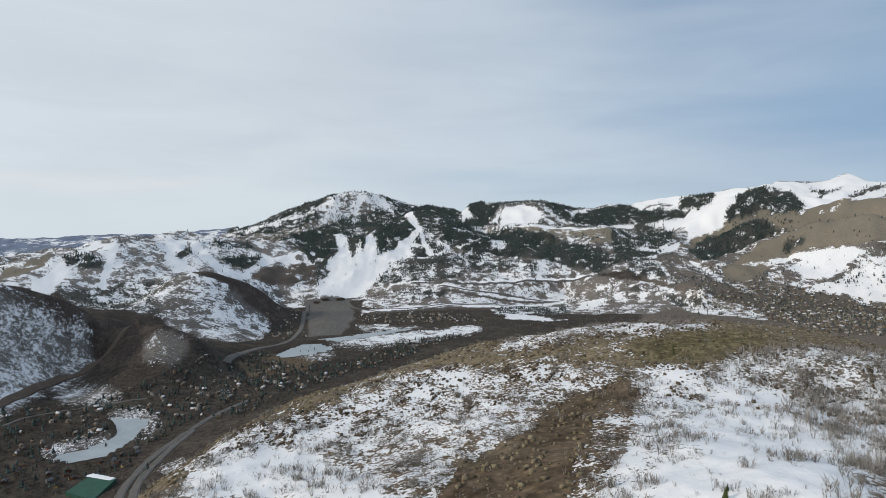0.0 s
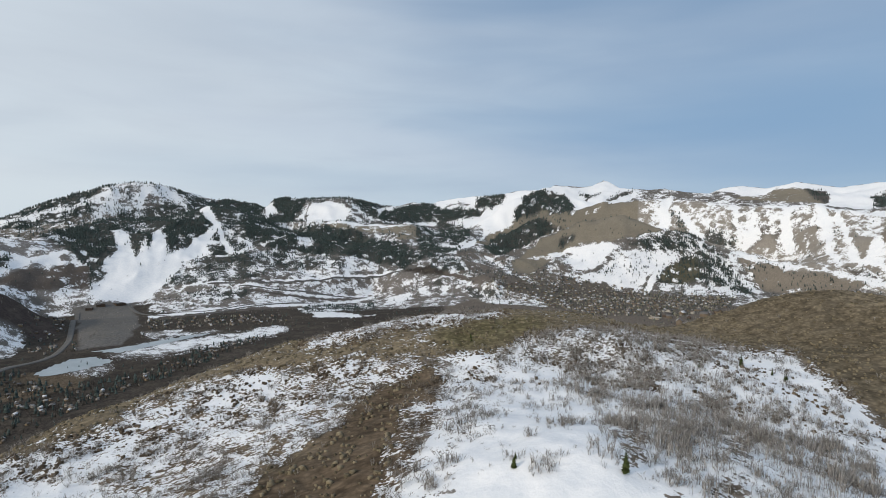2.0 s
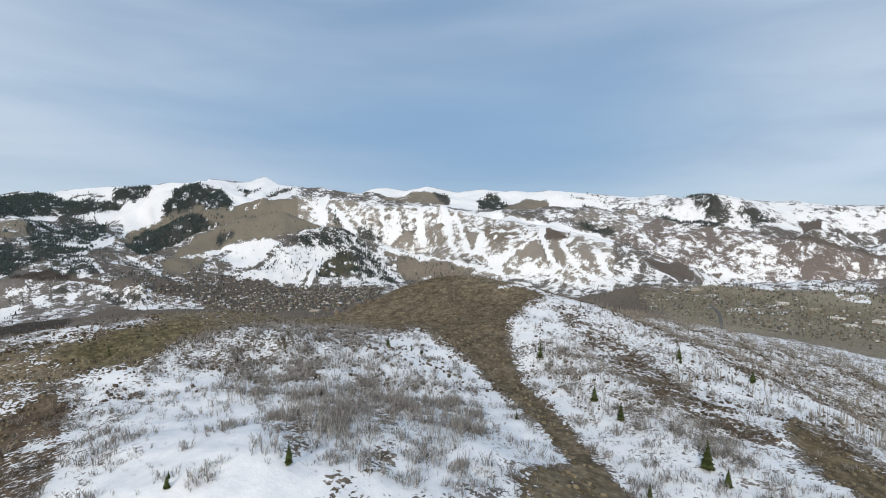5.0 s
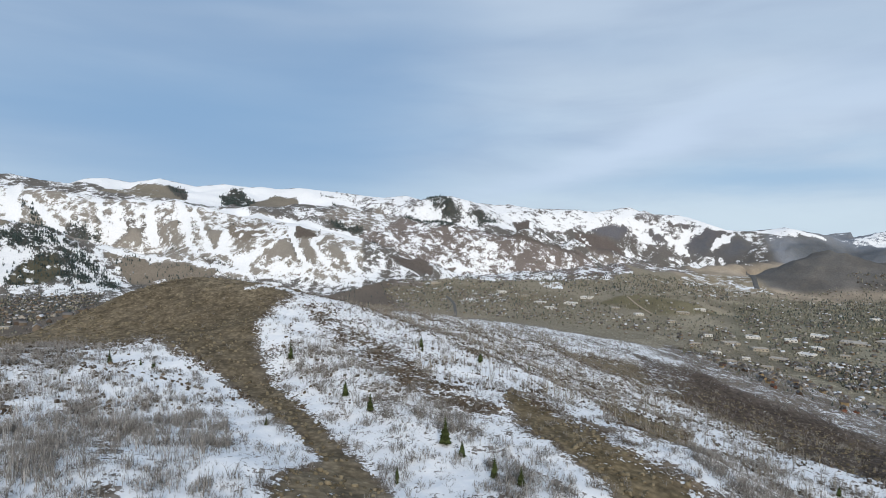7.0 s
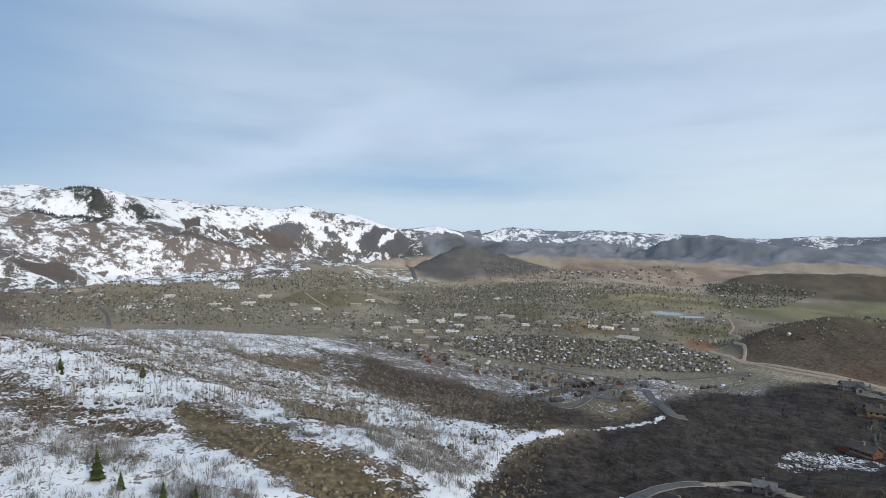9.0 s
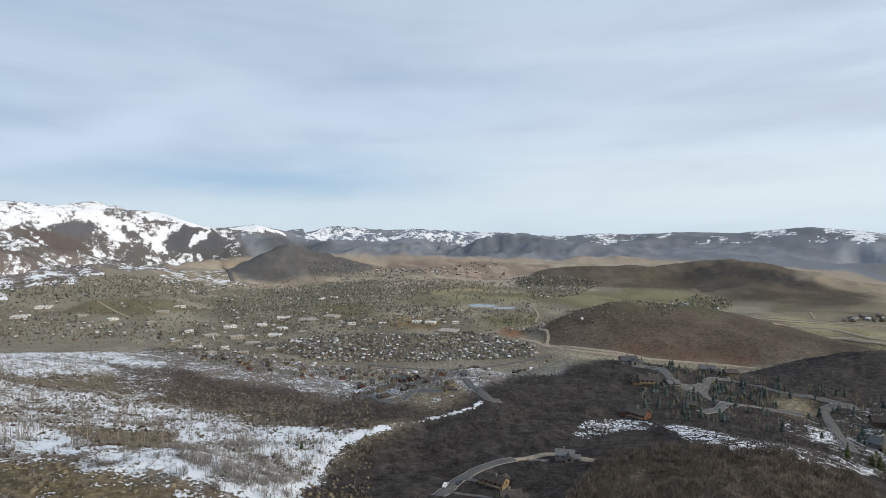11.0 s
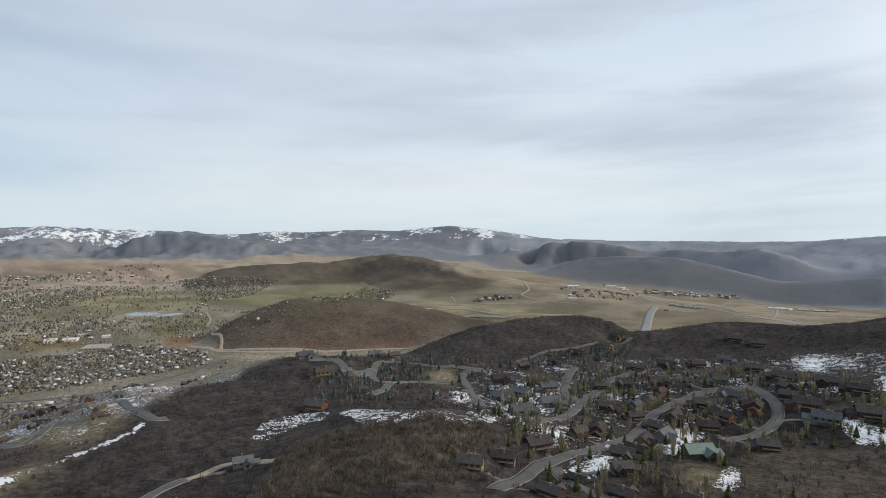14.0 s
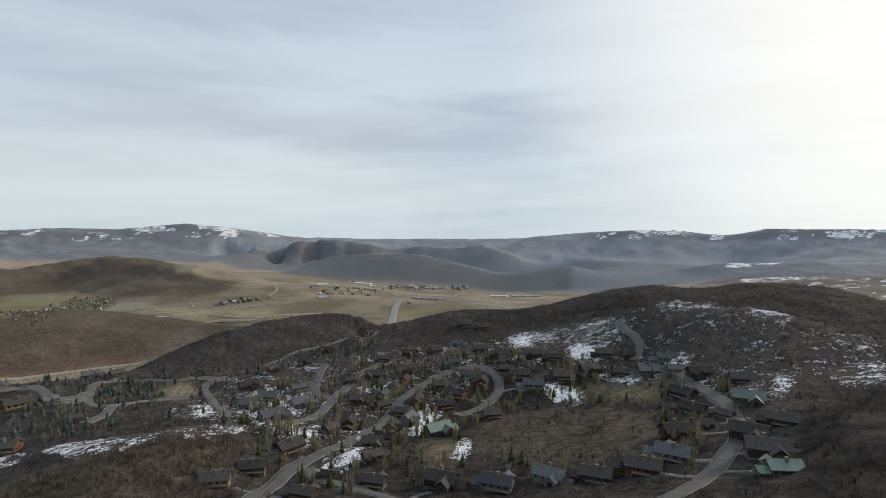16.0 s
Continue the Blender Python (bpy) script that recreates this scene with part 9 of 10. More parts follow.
def mound(seed):
    """A low ragged bush: an uneven dome with a jagged rim."""
    r = np.random.RandomState(seed)
    v = []
    for w, z in ((0.5, -0.15), (0.42, 0.55)):
        for i in range(4):
            a = 2 * math.pi * i / 4 + r.rand() * 1.1
            k = w * (0.6 + 0.8 * r.rand())
            v.append((k * math.cos(a), k * math.sin(a), z + 0.5 * (r.rand() - 0.5) * (z > 0)))
    v.append((0.3 * (r.rand() - 0.5), 0.3 * (r.rand() - 0.5), 0.75))
    f = []
    for i in range(4):
        j = (i + 1) % 4
        f += [(i, j, 4 + i), (j, 4 + j, 4 + i), (4 + i, 4 + j, 8)]
    return v, f, [0] * len(f)


def sample_net(weight, count, seed):
    """Places drawn over the land by a weight per square metre."""
    r = np.random.RandomState(seed)
    w = np.maximum(weight, 0) * GR ** 2
    w[len(FINE):] = 0
    p = np.cumsum(w.ravel())
    idx = np.searchsorted(p, r.rand(count) * p[-1])
    i, j = np.unravel_index(np.minimum(idx, w.size - 1), w.shape)
    az = AZ[i] + (r.rand(count) - 0.5) * 0.3
    rad = RAD[j] * np.exp((r.rand(count) - 0.5) * 0.02)
    x, y = rad * np.sin(np.radians(az)), rad * np.cos(np.radians(az))
    return np.column_stack([x, y, ground(x, y)])


def off_roads(pos, gap=1.5):
    keep = np.ones(len(pos), bool)
    for c, w in ROAD_LINES:
        lo, hi = c.min(0) - w - 5, c.max(0) + w + 5
        m = np.where(((pos[:, :2] > lo) & (pos[:, :2] < hi)).all(1))[0]
        if len(m):
            keep[m] &= near_line(pos[m, 0], pos[m, 1], c[::2] if len(c) > 40 else c) > w / 2 + gap
    return pos[keep]


def stuff(name, variants, pos, height, wide, mats, label, category, seed):
    r = np.random.RandomState(seed)
    n = len(pos)
    pick = r.randint(0, len(variants), n)
    sz = height * (0.65 + 0.7 * r.rand(n))
    me = joined(name, variants, pick, pos, r.rand(n) * 6.283, sz * wide * (0.8 + 0.4 * r.rand(n)), sz, mats)
    return tagged(new(name, me), label, category, kind="stuff")


def luminance(c):
    return c @ np.array([0.3, 0.5, 0.2])


NEAR_HILL = (GA < 124) & (GR < 560) & (GR > 112)
SOUTH = (GA >= 118) & (GA < 233) & (GR > 170) & (GR < 950)
clump = smooth(-0.12, 0.25, fbm(GX / 22, GY / 22, 3, 201))
fine_clump = smooth(-0.1, 0.3, fbm(GX / 7, GY / 7, 2, 211))
falloff = np.minimum(1.0, 220.0 / np.maximum(GR, 1))

# leafless oak and aspen brush over the snow of the home hill, thick in some places
thick = np.zeros(GZ.shape, bool)
for name, width, sn, so, wo, pts in COVER:
    if name in ("bowl_brush", "east_brush", "flank_brush_low", "flank_grey", "bench_mix"):
        thick |= inside(GA, np.log(GR), pts)
bushy = smooth(0.02, 0.3, fbm(GX / 15, GY / 15, 3, 231))
brushy = NEAR_HILL * np.clip(SNOW * 1.5, 0.05, 0.75) * (0.05 + bushy + 0.8 * thick * (0.3 + clump)) * (0.3 + fine_clump) * falloff ** 0.7
shrub_variants = [twig_tuft(8, 1.0, 0.028, s, 0.5) for s in range(6)]
pos = off_roads(sample_net(brushy, 18000, 11), 0.5)
stuff("brush", shrub_variants, pos, np.random.RandomState(3).uniform(1.1, 2.7, len(pos)), 1.0, [TWIGS], "leafless grey oak brush on snowy slopes", "brush", 12)
pos = off_roads(sample_net(NEAR_HILL * thick * (0.35 + clump) * (0.4 + fine_clump) * falloff ** 0.5, 9500, 127), 0.5)
stuff("aspen_brush", [twig_tuft(3, 0.55, 0.024, s, 0.4) for s in (131, 132, 133, 134, 135)], pos, np.random.RandomState(128).uniform(1.6, 3.6, len(pos)), 0.8, [TWIGS_GREY], "dense pale grey leafless aspen brush over snow", "brush", 129)
# low dark brush that pokes through the snow
spotty = np.where(thick, 0.3, np.clip(1.05 - SNOW, 0.03, 0.6) ** 1.4) * (SNOW > 0.2) * (0.12 + clump) * (0.15 + fine_clump)
pos = off_roads(sample_net(NEAR_HILL * (GR < 240) * spotty, 11000, 115), 0.5)
stuff("oak_sprouts", [twig_tuft(7, 1.3, 0.035, s, 0.8) for s in (101, 102, 103, 104)], pos, np.random.RandomState(116).uniform(0.5, 1.2, len(pos)), 1.1, [OAK_TWIGS], "small brown oak sprouts poking through snow", "brush", 117)
pos = off_roads(sample_net(NEAR_HILL * (GR >= 215) * spotty * falloff ** 0.4, 19000, 111), 0.5)
stuff("low_brush", [mound(s) for s in range(10, 16)], pos, np.random.RandomState(112).uniform(0.35, 1.15, len(pos)), 1.5, [LOW_BRUSH], "low brown-grey brush poking through old snow", "brush", 113)
# sage on bare ground
bare = NEAR_HILL * (SNOW < 0.35) * (0.4 + fine_clump) * falloff
pos = off_roads(sample_net(bare, 15000, 13), 0.5)
stuff("sagebrush", [mound(s) for s in range(20, 26)], pos, np.random.RandomState(4).uniform(0.5, 1.05, len(pos)), 1.7, [SAGE], "low brown sagebrush on dry knoll", "brush", 14)
# dark scrub over the southern slopes; their backlit shade is also in the twig colour
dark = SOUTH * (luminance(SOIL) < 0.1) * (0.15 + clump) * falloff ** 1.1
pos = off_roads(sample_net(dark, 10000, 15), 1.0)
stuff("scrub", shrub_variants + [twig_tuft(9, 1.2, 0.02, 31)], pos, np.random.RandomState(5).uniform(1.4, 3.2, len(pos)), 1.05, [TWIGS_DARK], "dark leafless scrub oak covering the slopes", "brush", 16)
# brown brush of the southern knoll
knoll = (GA > 140) * (GA < 172) * (GR > 180) * (GR < 420) * (SOIL[..., 0] > 0.06) * (0.3 + fine_clump)
pos = off_roads(sample_net(knoll, 2600, 17), 1.0)
stuff("oak_thicket", [twig_tuft(9, 0.8, 0.025, s) for s in (41, 42, 43)], pos, np.random.RandomState(6).uniform(2.0, 3.6, len(pos)), 0.9, [OAK_TWIGS], "brown leafless oak thicket on a rounded knoll", "brush", 18)
# pale aspen stand along the bench
belt = (GA > 70) * (GA < 120) * (GR > 250) * (GR < 620) * (luminance(SOIL) > 0.115) * clump
pos = sample_net(belt, 4200, 19)
stuff("aspen_stand", [twig_tuft(3, 0.35, 0.022, s, 0.35) for s in (51, 52, 53)], pos, np.random.RandomState(8).uniform(3.0, 6.0, len(pos)), 0.75, [TWIGS_PALE], "pale leafless aspen stand in a band", "trees", 20)
mid = (GA > 60) * (GA < 135) * (GR > 420) * (GR < 1100) * (0.2 + clump)
pos = off_roads(sample_net(mid, 5200, 21), 2.0)
stuff("bench_brush", [twig_tuft(6, 1.0, 0.03, s) for s in (61, 62, 63)], pos, np.random.RandomState(9).uniform(2.2, 4.0, len(pos)), 1.0, [TWIGS], "grey leafless brush over the lower benches", "brush", 22)

# conifer forests of the ski mountains
far_conifers = [conifer_low(2, 4, s, False) for s in range(8)]
wood_w = WOOD ** 1.15 * (GR > 600) * ((WOOD > 0.1) | (GR < 3200)) * (1 + 0.8 * (WOOD > 0.8)) * (0.12 + smooth(-0.2, 0.2, fbm(GX / 90, GY / 90, 3, 221)) * smooth(-0.3, 0.25, fbm(GX / 30, GY / 30, 2, 223)))
pos = sample_net(wood_w, 58000, 23)
tall = np.clip(np.hypot(pos[:, 0], pos[:, 1]) * 0.0036, 5.5, 11.5)
stuff("conifer_forest", far_conifers, pos, tall * np.random.RandomState(10).uniform(0.6, 1.3, len(pos)), 1.15, [NEEDLES, BARK], "dark green conifer forest between ski runs", "forest", 24)
# bare aspen woods under the ski mountains
asp = ((GA > -30) * (GA < 60) * (GR > 1500) * (GR < 2900) * (SNOW < 0.75) * (WOOD < 0.5)).astype(float)
pos = sample_net(asp * (0.2 + clump), 4500, 25)
stuff("bare_woods", [twig_tuft(4, 0.5, 0.05, s, 0.4) for s in (71, 72)], pos, np.random.RandomState(11).uniform(4, 6.5, len(pos)), 0.8, [TWIGS], "grey leafless aspen woods on lower slopes", "forest", 26)


def dry(az, rad):
    """Neither in a pond nor on its shore."""
    ok = np.ones(len(az), bool)
    for name, kind, pts in PONDS:
        for da, k in ((0, 1), (0.5, 1), (-0.5, 1), (0, 1.015), (0, 0.985)):
            ok &= ~inside(az + da, np.log(rad * k), pts)
    return ok


def in_outline(pts, count, seed):
    r = np.random.RandomState(seed)
    a = [p[0] for p in pts]
    d = [p[1] for p in pts]
    out = []
    while len(out) < count:
        az = r.uniform(min(a), max(a), 4000)
        rad = np.sqrt(r.uniform(min(d) ** 2, max(d) ** 2, 4000))
        ok = inside(az, np.log(rad), pts)
        out += list(zip(az[ok], rad[ok]))
        if not ok.any():
            break
    out = np.array(out[:count])
    out = out[dry(out[:, 0], out[:, 1])]
    x, y = out[:, 1] * np.sin(np.radians(out[:, 0])), out[:, 1] * np.cos(np.radians(out[:, 0]))
    return np.column_stack([x, y, ground(x, y)])


VILLAGE_XY = np.array([plan(a, r) for a, r, w, c in VILLAGE])


def clear_of_village(pos, gap):
    d = np.hypot(pos[:, None, 0] - VILLAGE_XY[None, :, 0], pos[:, None, 1] - VILLAGE_XY[None, :, 1]).min(1)
    return pos[d > gap]


LAWNS = [row[5] for row in COVER if row[0].startswith("v_lawn")]


def off_lawns(pos):
    az, lr = np.degrees(np.arctan2(pos[:, 0], pos[:, 1])) % 360, np.log(np.hypot(pos[:, 0], pos[:, 1]))
    keep = np.ones(len(pos), bool)
    for pts in LAWNS:
        keep &= ~inside(az, lr, pts)
    return pos[keep]


zone_conifers, zone_bare, near_conifers, near_bare, zone_houses = [], [], [], [], []
for k, (name, houses, conifers, bare_trees, size, pts) in enumerate(ZONES):
    c = off_roads(in_outline(pts, conifers, 300 + k), 2.0)
    b = off_roads(in_outline(pts, int(bare_trees * 1.2), 400 + k), 2.0)
    if name.startswith("village"):
        near_conifers.append(off_lawns(clear_of_village(c, 9)))
        near_bare.append(off_lawns(clear_of_village(b, 8)))
    else:
        zone_conifers.append(c)
        zone_bare.append(b)
    if houses:
        h = off_roads(in_outline(pts, houses, 500 + k), 8.0)
        zone_houses.append(np.column_stack([h, np.full(len(h), size)]))
def split_canyon(pos):
    az = np.degrees(np.arctan2(pos[:, 0], pos[:, 1]))
    m = (az < 30) & (az > -45) & (np.hypot(pos[:, 0], pos[:, 1]) < 1500)
    return pos[m], pos[~m]


def by_reach(pos, rate, low, high, seed):
    return np.clip(np.hypot(pos[:, 0], pos[:, 1]) * rate, low, high) * np.random.RandomState(seed).uniform(0.6, 1.2, len(pos))


canyon, valley = split_canyon(np.concatenate(zone_conifers))
stuff("canyon_conifers", [conifer_low(3, 5, s) for s in range(4)], canyon, by_reach(canyon, 0.009, 6.0, 9.0, 121), 1.3, [NEEDLES, BARK], "dark green conifers along the lake and canyon houses", "trees", 122)
stuff("valley_conifers", far_conifers, valley, by_reach(valley, 0.0033, 3.2, 8.0, 12), 1.2, [NEEDLES, BARK], "dark green conifers among the valley houses", "trees", 28)
canyon, valley = split_canyon(np.concatenate(zone_bare))
stuff("canyon_bare_trees", [twig_tuft(7, 0.8, 0.05, s) for s in (81, 82, 83)], canyon, by_reach(canyon, 0.007, 4.0, 7.0, 123), 0.8, [CANYON_TWIGS], "dark leafless trees along the lake and canyon houses", "trees", 124)
stuff("valley_bare_trees", [crown_low(s) for s in range(5)], valley, by_reach(valley, 0.0031, 2.2, 6.5, 13), 0.9, [VALLEY_TWIGS], "olive-grey leafless trees among the valley houses", "trees", 30)


# ---------------------------------------------------------------- conifers and poplars near by
def crown_mesh(seed, high=1.0, wide=0.2, whorls=13):
    """Drooping ragged boughs in whorls, thinning to the tip."""
    r = np.random.RandomState(seed)
    sh = Shape()
    for w in range(whorls):
        k = w / (whorls - 1)
        z = high * (0.1 + 0.86 * k)
        reach = wide * high * (1 - k) ** 0.8 + 0.015 * high
        n = int(10 - 4 * k)
        turn = r.rand() * 6.3
        for i in range(n):
            a = turn + i * 2 * math.pi / n + r.randn() * 0.15
            ln = reach * (0.7 + 0.5 * r.rand())
            ca, sa = math.cos(a), math.sin(a)
            droop = -0.35 * ln + 0.04 * high
            half = 0.36 * ln + 0.006 * high
            mid = (ca * ln * 0.55, sa * ln * 0.55, z + 0.02 * high)
            tip = (ca * ln, sa * ln, z + droop)
            lft = (mid[0] - sa * half, mid[1] + ca * half, z + droop * 0.6)
            rgt = (mid[0] + sa * half, mid[1] - ca * half, z + droop * 0.6)
            top = (0, 0, z + 0.07 * high)
            sh.face(top, lft, mid)
            sh.face(top, mid, rgt)
            sh.face(mid, lft, tip)
            sh.face(mid, tip, rgt)
    sh.face((0.012 * high, 0, high * 0.94), (-0.006 * high, 0.01 * high, high * 0.94), (0, 0, high * 1.0))
    return sh


def trunk_shape(high, w):
    sh = Shape()
    n = 7
    for (z0, r0), (z1, r1) in (((-0.6, 1.25), (0.15 * high, 1.0)), ((0.15 * high, 1.0), (high, 0.12))):
        for i in range(n):
            a, b = 2 * math.pi * i / n, 2 * math.pi * (i + 1) / n
            sh.face((w * r0 * math.cos(a), w * r0 * math.sin(a), z0), (w * r0 * math.cos(b), w * r0 * math.sin(b), z0),
                    (w * r1 * math.cos(b), w * r1 * math.sin(b), z1), (w * r1 * math.cos(a), w * r1 * math.sin(a), z1))
    return sh


def conifer_tree(seed, wide):
    ob = empty("conifer")
    part("trunk", trunk_shape(9.2, 0.14), BARK, ob)
    part("crown", crown_mesh(seed, 10.0, wide), NEEDLES_NEAR, ob, "dense dark green boughs")
    return tagged(ob, "dark green spruce with ragged pointed crown", "tree", "conifers")


def poplar_tree(seed):
    ob = empty("poplar")
    part("trunk", trunk_shape(8.5, 0.09), BARK, ob)
    v, f, m = twig_tuft(20, 0.34, 0.024, seed, 0.5)
    sh = Shape().solid([(x * 10, y * 10, z * 10) for x, y, z in v], f)
    crown = new("crown", bpy.data.meshes.new("crown"))
    crown.data.from_pydata(sh.v, [], sh.f)
    crown.data.materials.append(TWIGS_STRAW)
    crown.parent = ob
    tagged(crown, "straw-coloured leafless twigs")
    return tagged(ob, "slender leafless straw-coloured poplar beside village houses", "tree", "poplars")


def upright(x, y, turn, size, sink=0.1):
    return Matrix.LocRotScale((x, y, float(ground(x, y)) - sink), Euler((0, 0, turn)), (size, size, size))


conifer_kinds = [conifer_tree(s, w) for s, w in ((1, 0.19), (2, 0.23), (3, 0.27))]
poplar_kinds = [poplar_tree(s) for s in (91, 92, 93)]
first_size = {}


def place(template, m):
    """The template itself stands at the first place, copies of it at the others."""
    if template.name not in first_size:
        template.matrix_basis = m
        first_size[template.name] = template.scale.x
        return template
    k = 1 / first_size[template.name]
    return copy_thing(template, m @ Matrix.Diagonal((k, k, k, 1)))


def plant(kinds, x, y, size, r):
    return place(kinds[r.randint(len(kinds))], upright(x, y, r.rand() * 6.28, size))


r_ = np.random.RandomState(77)
for az, rad, high in LONE_CONIFERS:
    ob = plant(conifer_kinds, *plan(az, rad), high / 10, r_)
    ob["label"] = "lone dark green spruce on the snowy brush hillside" if az < 120 else "lone dark green spruce above the village streets"
near_c = np.concatenate(near_conifers)
for x, y, z in near_c[:250]:
    plant(conifer_kinds, x, y, r_.uniform(0.4, 0.95), r_)["label"] = "dark green spruce beside the village houses"
near_b = np.concatenate(near_bare)
for x, y, z in near_b[:280]:
    plant(poplar_kinds, x, y, r_.uniform(0.6, 1.15), r_)
if len(near_c) > 250:
    stuff("village_conifers", [conifer_low(5, 7, s) for s in range(3)], near_c[250:], np.random.RandomState(14).uniform(5, 9, len(near_c) - 250), 1.2, [NEEDLES, BARK], "dark green conifers along the village streets", "trees", 32)
if len(near_b) > 280:
    stuff("village_bare_trees", [twig_tuft(9, 0.5, 0.014, s) for s in (94, 95)], near_b[280:], np.random.RandomState(15).uniform(4, 8, len(near_b) - 280), 0.8, [TWIGS_STRAW], "leafless trees along the village streets", "trees", 34)



# ---------------------------------------------------------------- houses
def window_part(parent, x, y, z, w, h, face):
    """A framed pane on a wall that faces -y, +y, -x or +x."""
    def slab(a0, a1, z0, z1, d0, d1):
        if face == "-y":
            return (a0, y - d1, z0, a1, y - d0, z1)
        if face == "+y":
            return (a0, y + d0, z0, a1, y + d1, z1)
        if face == "-x":
            return (x - d1, a0, z0, x - d0, a1, z1)
        return (x + d0, a0, z0, x + d1, a1, z1)

    c = x if face in ("-y", "+y") else y
    fr = Shape()
    t = 0.14
    fr.box(*slab(c - w / 2, c + w / 2, z, z + t, -0.03, 0.09))
    fr.box(*slab(c - w / 2, c + w / 2, z + h - t, z + h, -0.03, 0.09))
    fr.box(*slab(c - w / 2, c - w / 2 + t, z + t, z + h - t, -0.03, 0.09))
    fr.box(*slab(c + w / 2 - t, c + w / 2, z + t, z + h - t, -0.03, 0.09))
    win = part("window", fr, TRIM, parent)
    part("pane", Shape().box(*slab(c - w / 2 + t, c + w / 2 - t, z + t, z + h - t, -0.02, 0.03)), GLASS, win, "dark reflecting glass")


def lodge(colour, kind):
    """A large two-storey timber house, twenty metres wide, front to -y."""
    ob = empty("house")
    wall, roof = WALLS[colour], {"grey": SHINGLE_GREY, "green": SHINGLE_GREEN}.get(colour, SHINGLE)
    part("wall", Shape().gable(-9, 7, -4.5, 5, -4, 5.4, 8.6), wall, ob)
    part("roof", Shape().pitched(-9.9, 7.9, -5.6, 6.1, 4.9, 8.75, 0.3), roof, ob)
    part("foundation", Shape().box(-9.15, -4.65, -4.5, 7.15, 5.15, 0.9), STONE, ob, "rubble stone base")
    wx = -4.5 if kind == 0 else 2.5
    part("wing", Shape().gable(wx - 3.2, wx + 3.2, -8.6, 0, -4, 4.6, 7.2, "y"), wall, ob)
    part("wing_roof", Shape().pitched(wx - 4.0, wx + 4.0, -9.5, 0.2, 4.15, 7.35, 0.28, "y"), roof, ob)
    part("garage", Shape().gable(6.8, 12.4, -3.6, 4.2, -4, 3.0, 5.0), wall, ob)
    part("garage_roof", Shape().pitched(6.5, 13.1, -4.4, 5.0, 2.7, 5.15, 0.25), roof, ob)
    part("garage_door", Shape().box(7.5, -3.68, 0.05, 9.6, -3.55, 2.3), TRIM, ob, "pale timber garage door")
    part("garage_door", Shape().box(9.9, -3.68, 0.05, 12.0, -3.55, 2.3), TRIM, ob, "pale timber garage door")
    part("door", Shape().box(-wx * 0.3 - 0.55, -4.62, 0.9, -wx * 0.3 + 0.55, -4.48, 3.0), TRIM, ob, "pale timber front door")
    part("chimney", Shape().box(-2.4, 1.2, 5.0, -0.9, 2.5, 10.2).box(-2.55, 1.05, 10.2, -0.75, 2.65, 10.5), STONE, ob, "rubble stone chimney")
    part("deck", Shape().box(-8.6, 5.0, 2.5, 4.0, 7.6, 2.7).box(-8.6, 7.5, 3.55, 4.0, 7.6, 3.65), TRIM, ob, "pale timber balcony")
    for x in (-8.4, -4.2, 0.0, 3.8):
        part("post", Shape().box(x - 0.12, 7.4, -4, x + 0.12, 7.6, 3.6), TRIM, ob)
    for x in (-7.0, -3.0, 1.0, 4.8):
        window_part(ob, x, 5, 3.0, 1.7, 1.7, "+y")
    for x in (-7.2, -2.6, 5.2) if kind else (1.2, 3.4, 5.6):
        window_part(ob, x, -4.5, 3.1, 1.3, 1.5, "-y")
    window_part(ob, wx, -8.6, 1.4, 3.0, 3.0, "-y")
    window_part(ob, -9, -1.8, 2.6, 1.6, 1.7, "-x")
    window_part(ob, -9, 2.4, 2.6, 1.6, 1.7, "-x")
    part("ridge_board", Shape().box(-9.95, 0.1, 9.02, 7.95, 0.4, 9.14), TRIM, ob)
    return ob


LODGE_LABEL = {
    "brown": "brown log-sided mountain house with dark shingle roof",
    "rust": "red-brown timber house with stone base and shingle roof",
    "tan": "golden tan timber house with broad shingle roof",
    "grey": "grey-sided house with slate grey roof and balcony",
    "green": "olive house with pale grey-green metal roof",
}
lodges, placed = {}, set()
for colour in LODGE_LABEL:
    for kind in (0, 1):
        lodges[colour, kind] = tagged(lodge(colour, kind), LODGE_LABEL[colour], "house", "village houses")
r_ = np.random.RandomState(19)
for az, rad, width, colour in VILLAGE:
    x, y = plan(az, rad)
    kind = r_.randint(2)
    size = min(max(width, 12), 25) / 23.5
    turn = -radians(az) + r_.choice([0.0, math.pi]) + r_.uniform(-0.6, 0.6)
    low = min(float(ground(x + dx * 6 * size, y + dy * 6 * size)) for dx in (-1, 1) for dy in (-1, 1))
    m = Matrix.LocRotScale((x, y, low + 0.7 * size), Euler((0, 0, turn)), (size, size, size))
    placed.add((colour, kind))
    place(lodges[colour, kind], m)
spare = [(key, ob) for key, ob in lodges.items() if key not in placed]
for key, ob in spare:
    for o in list(ob.children_recursive) + [ob]:
        bpy.data.objects.remove(o)


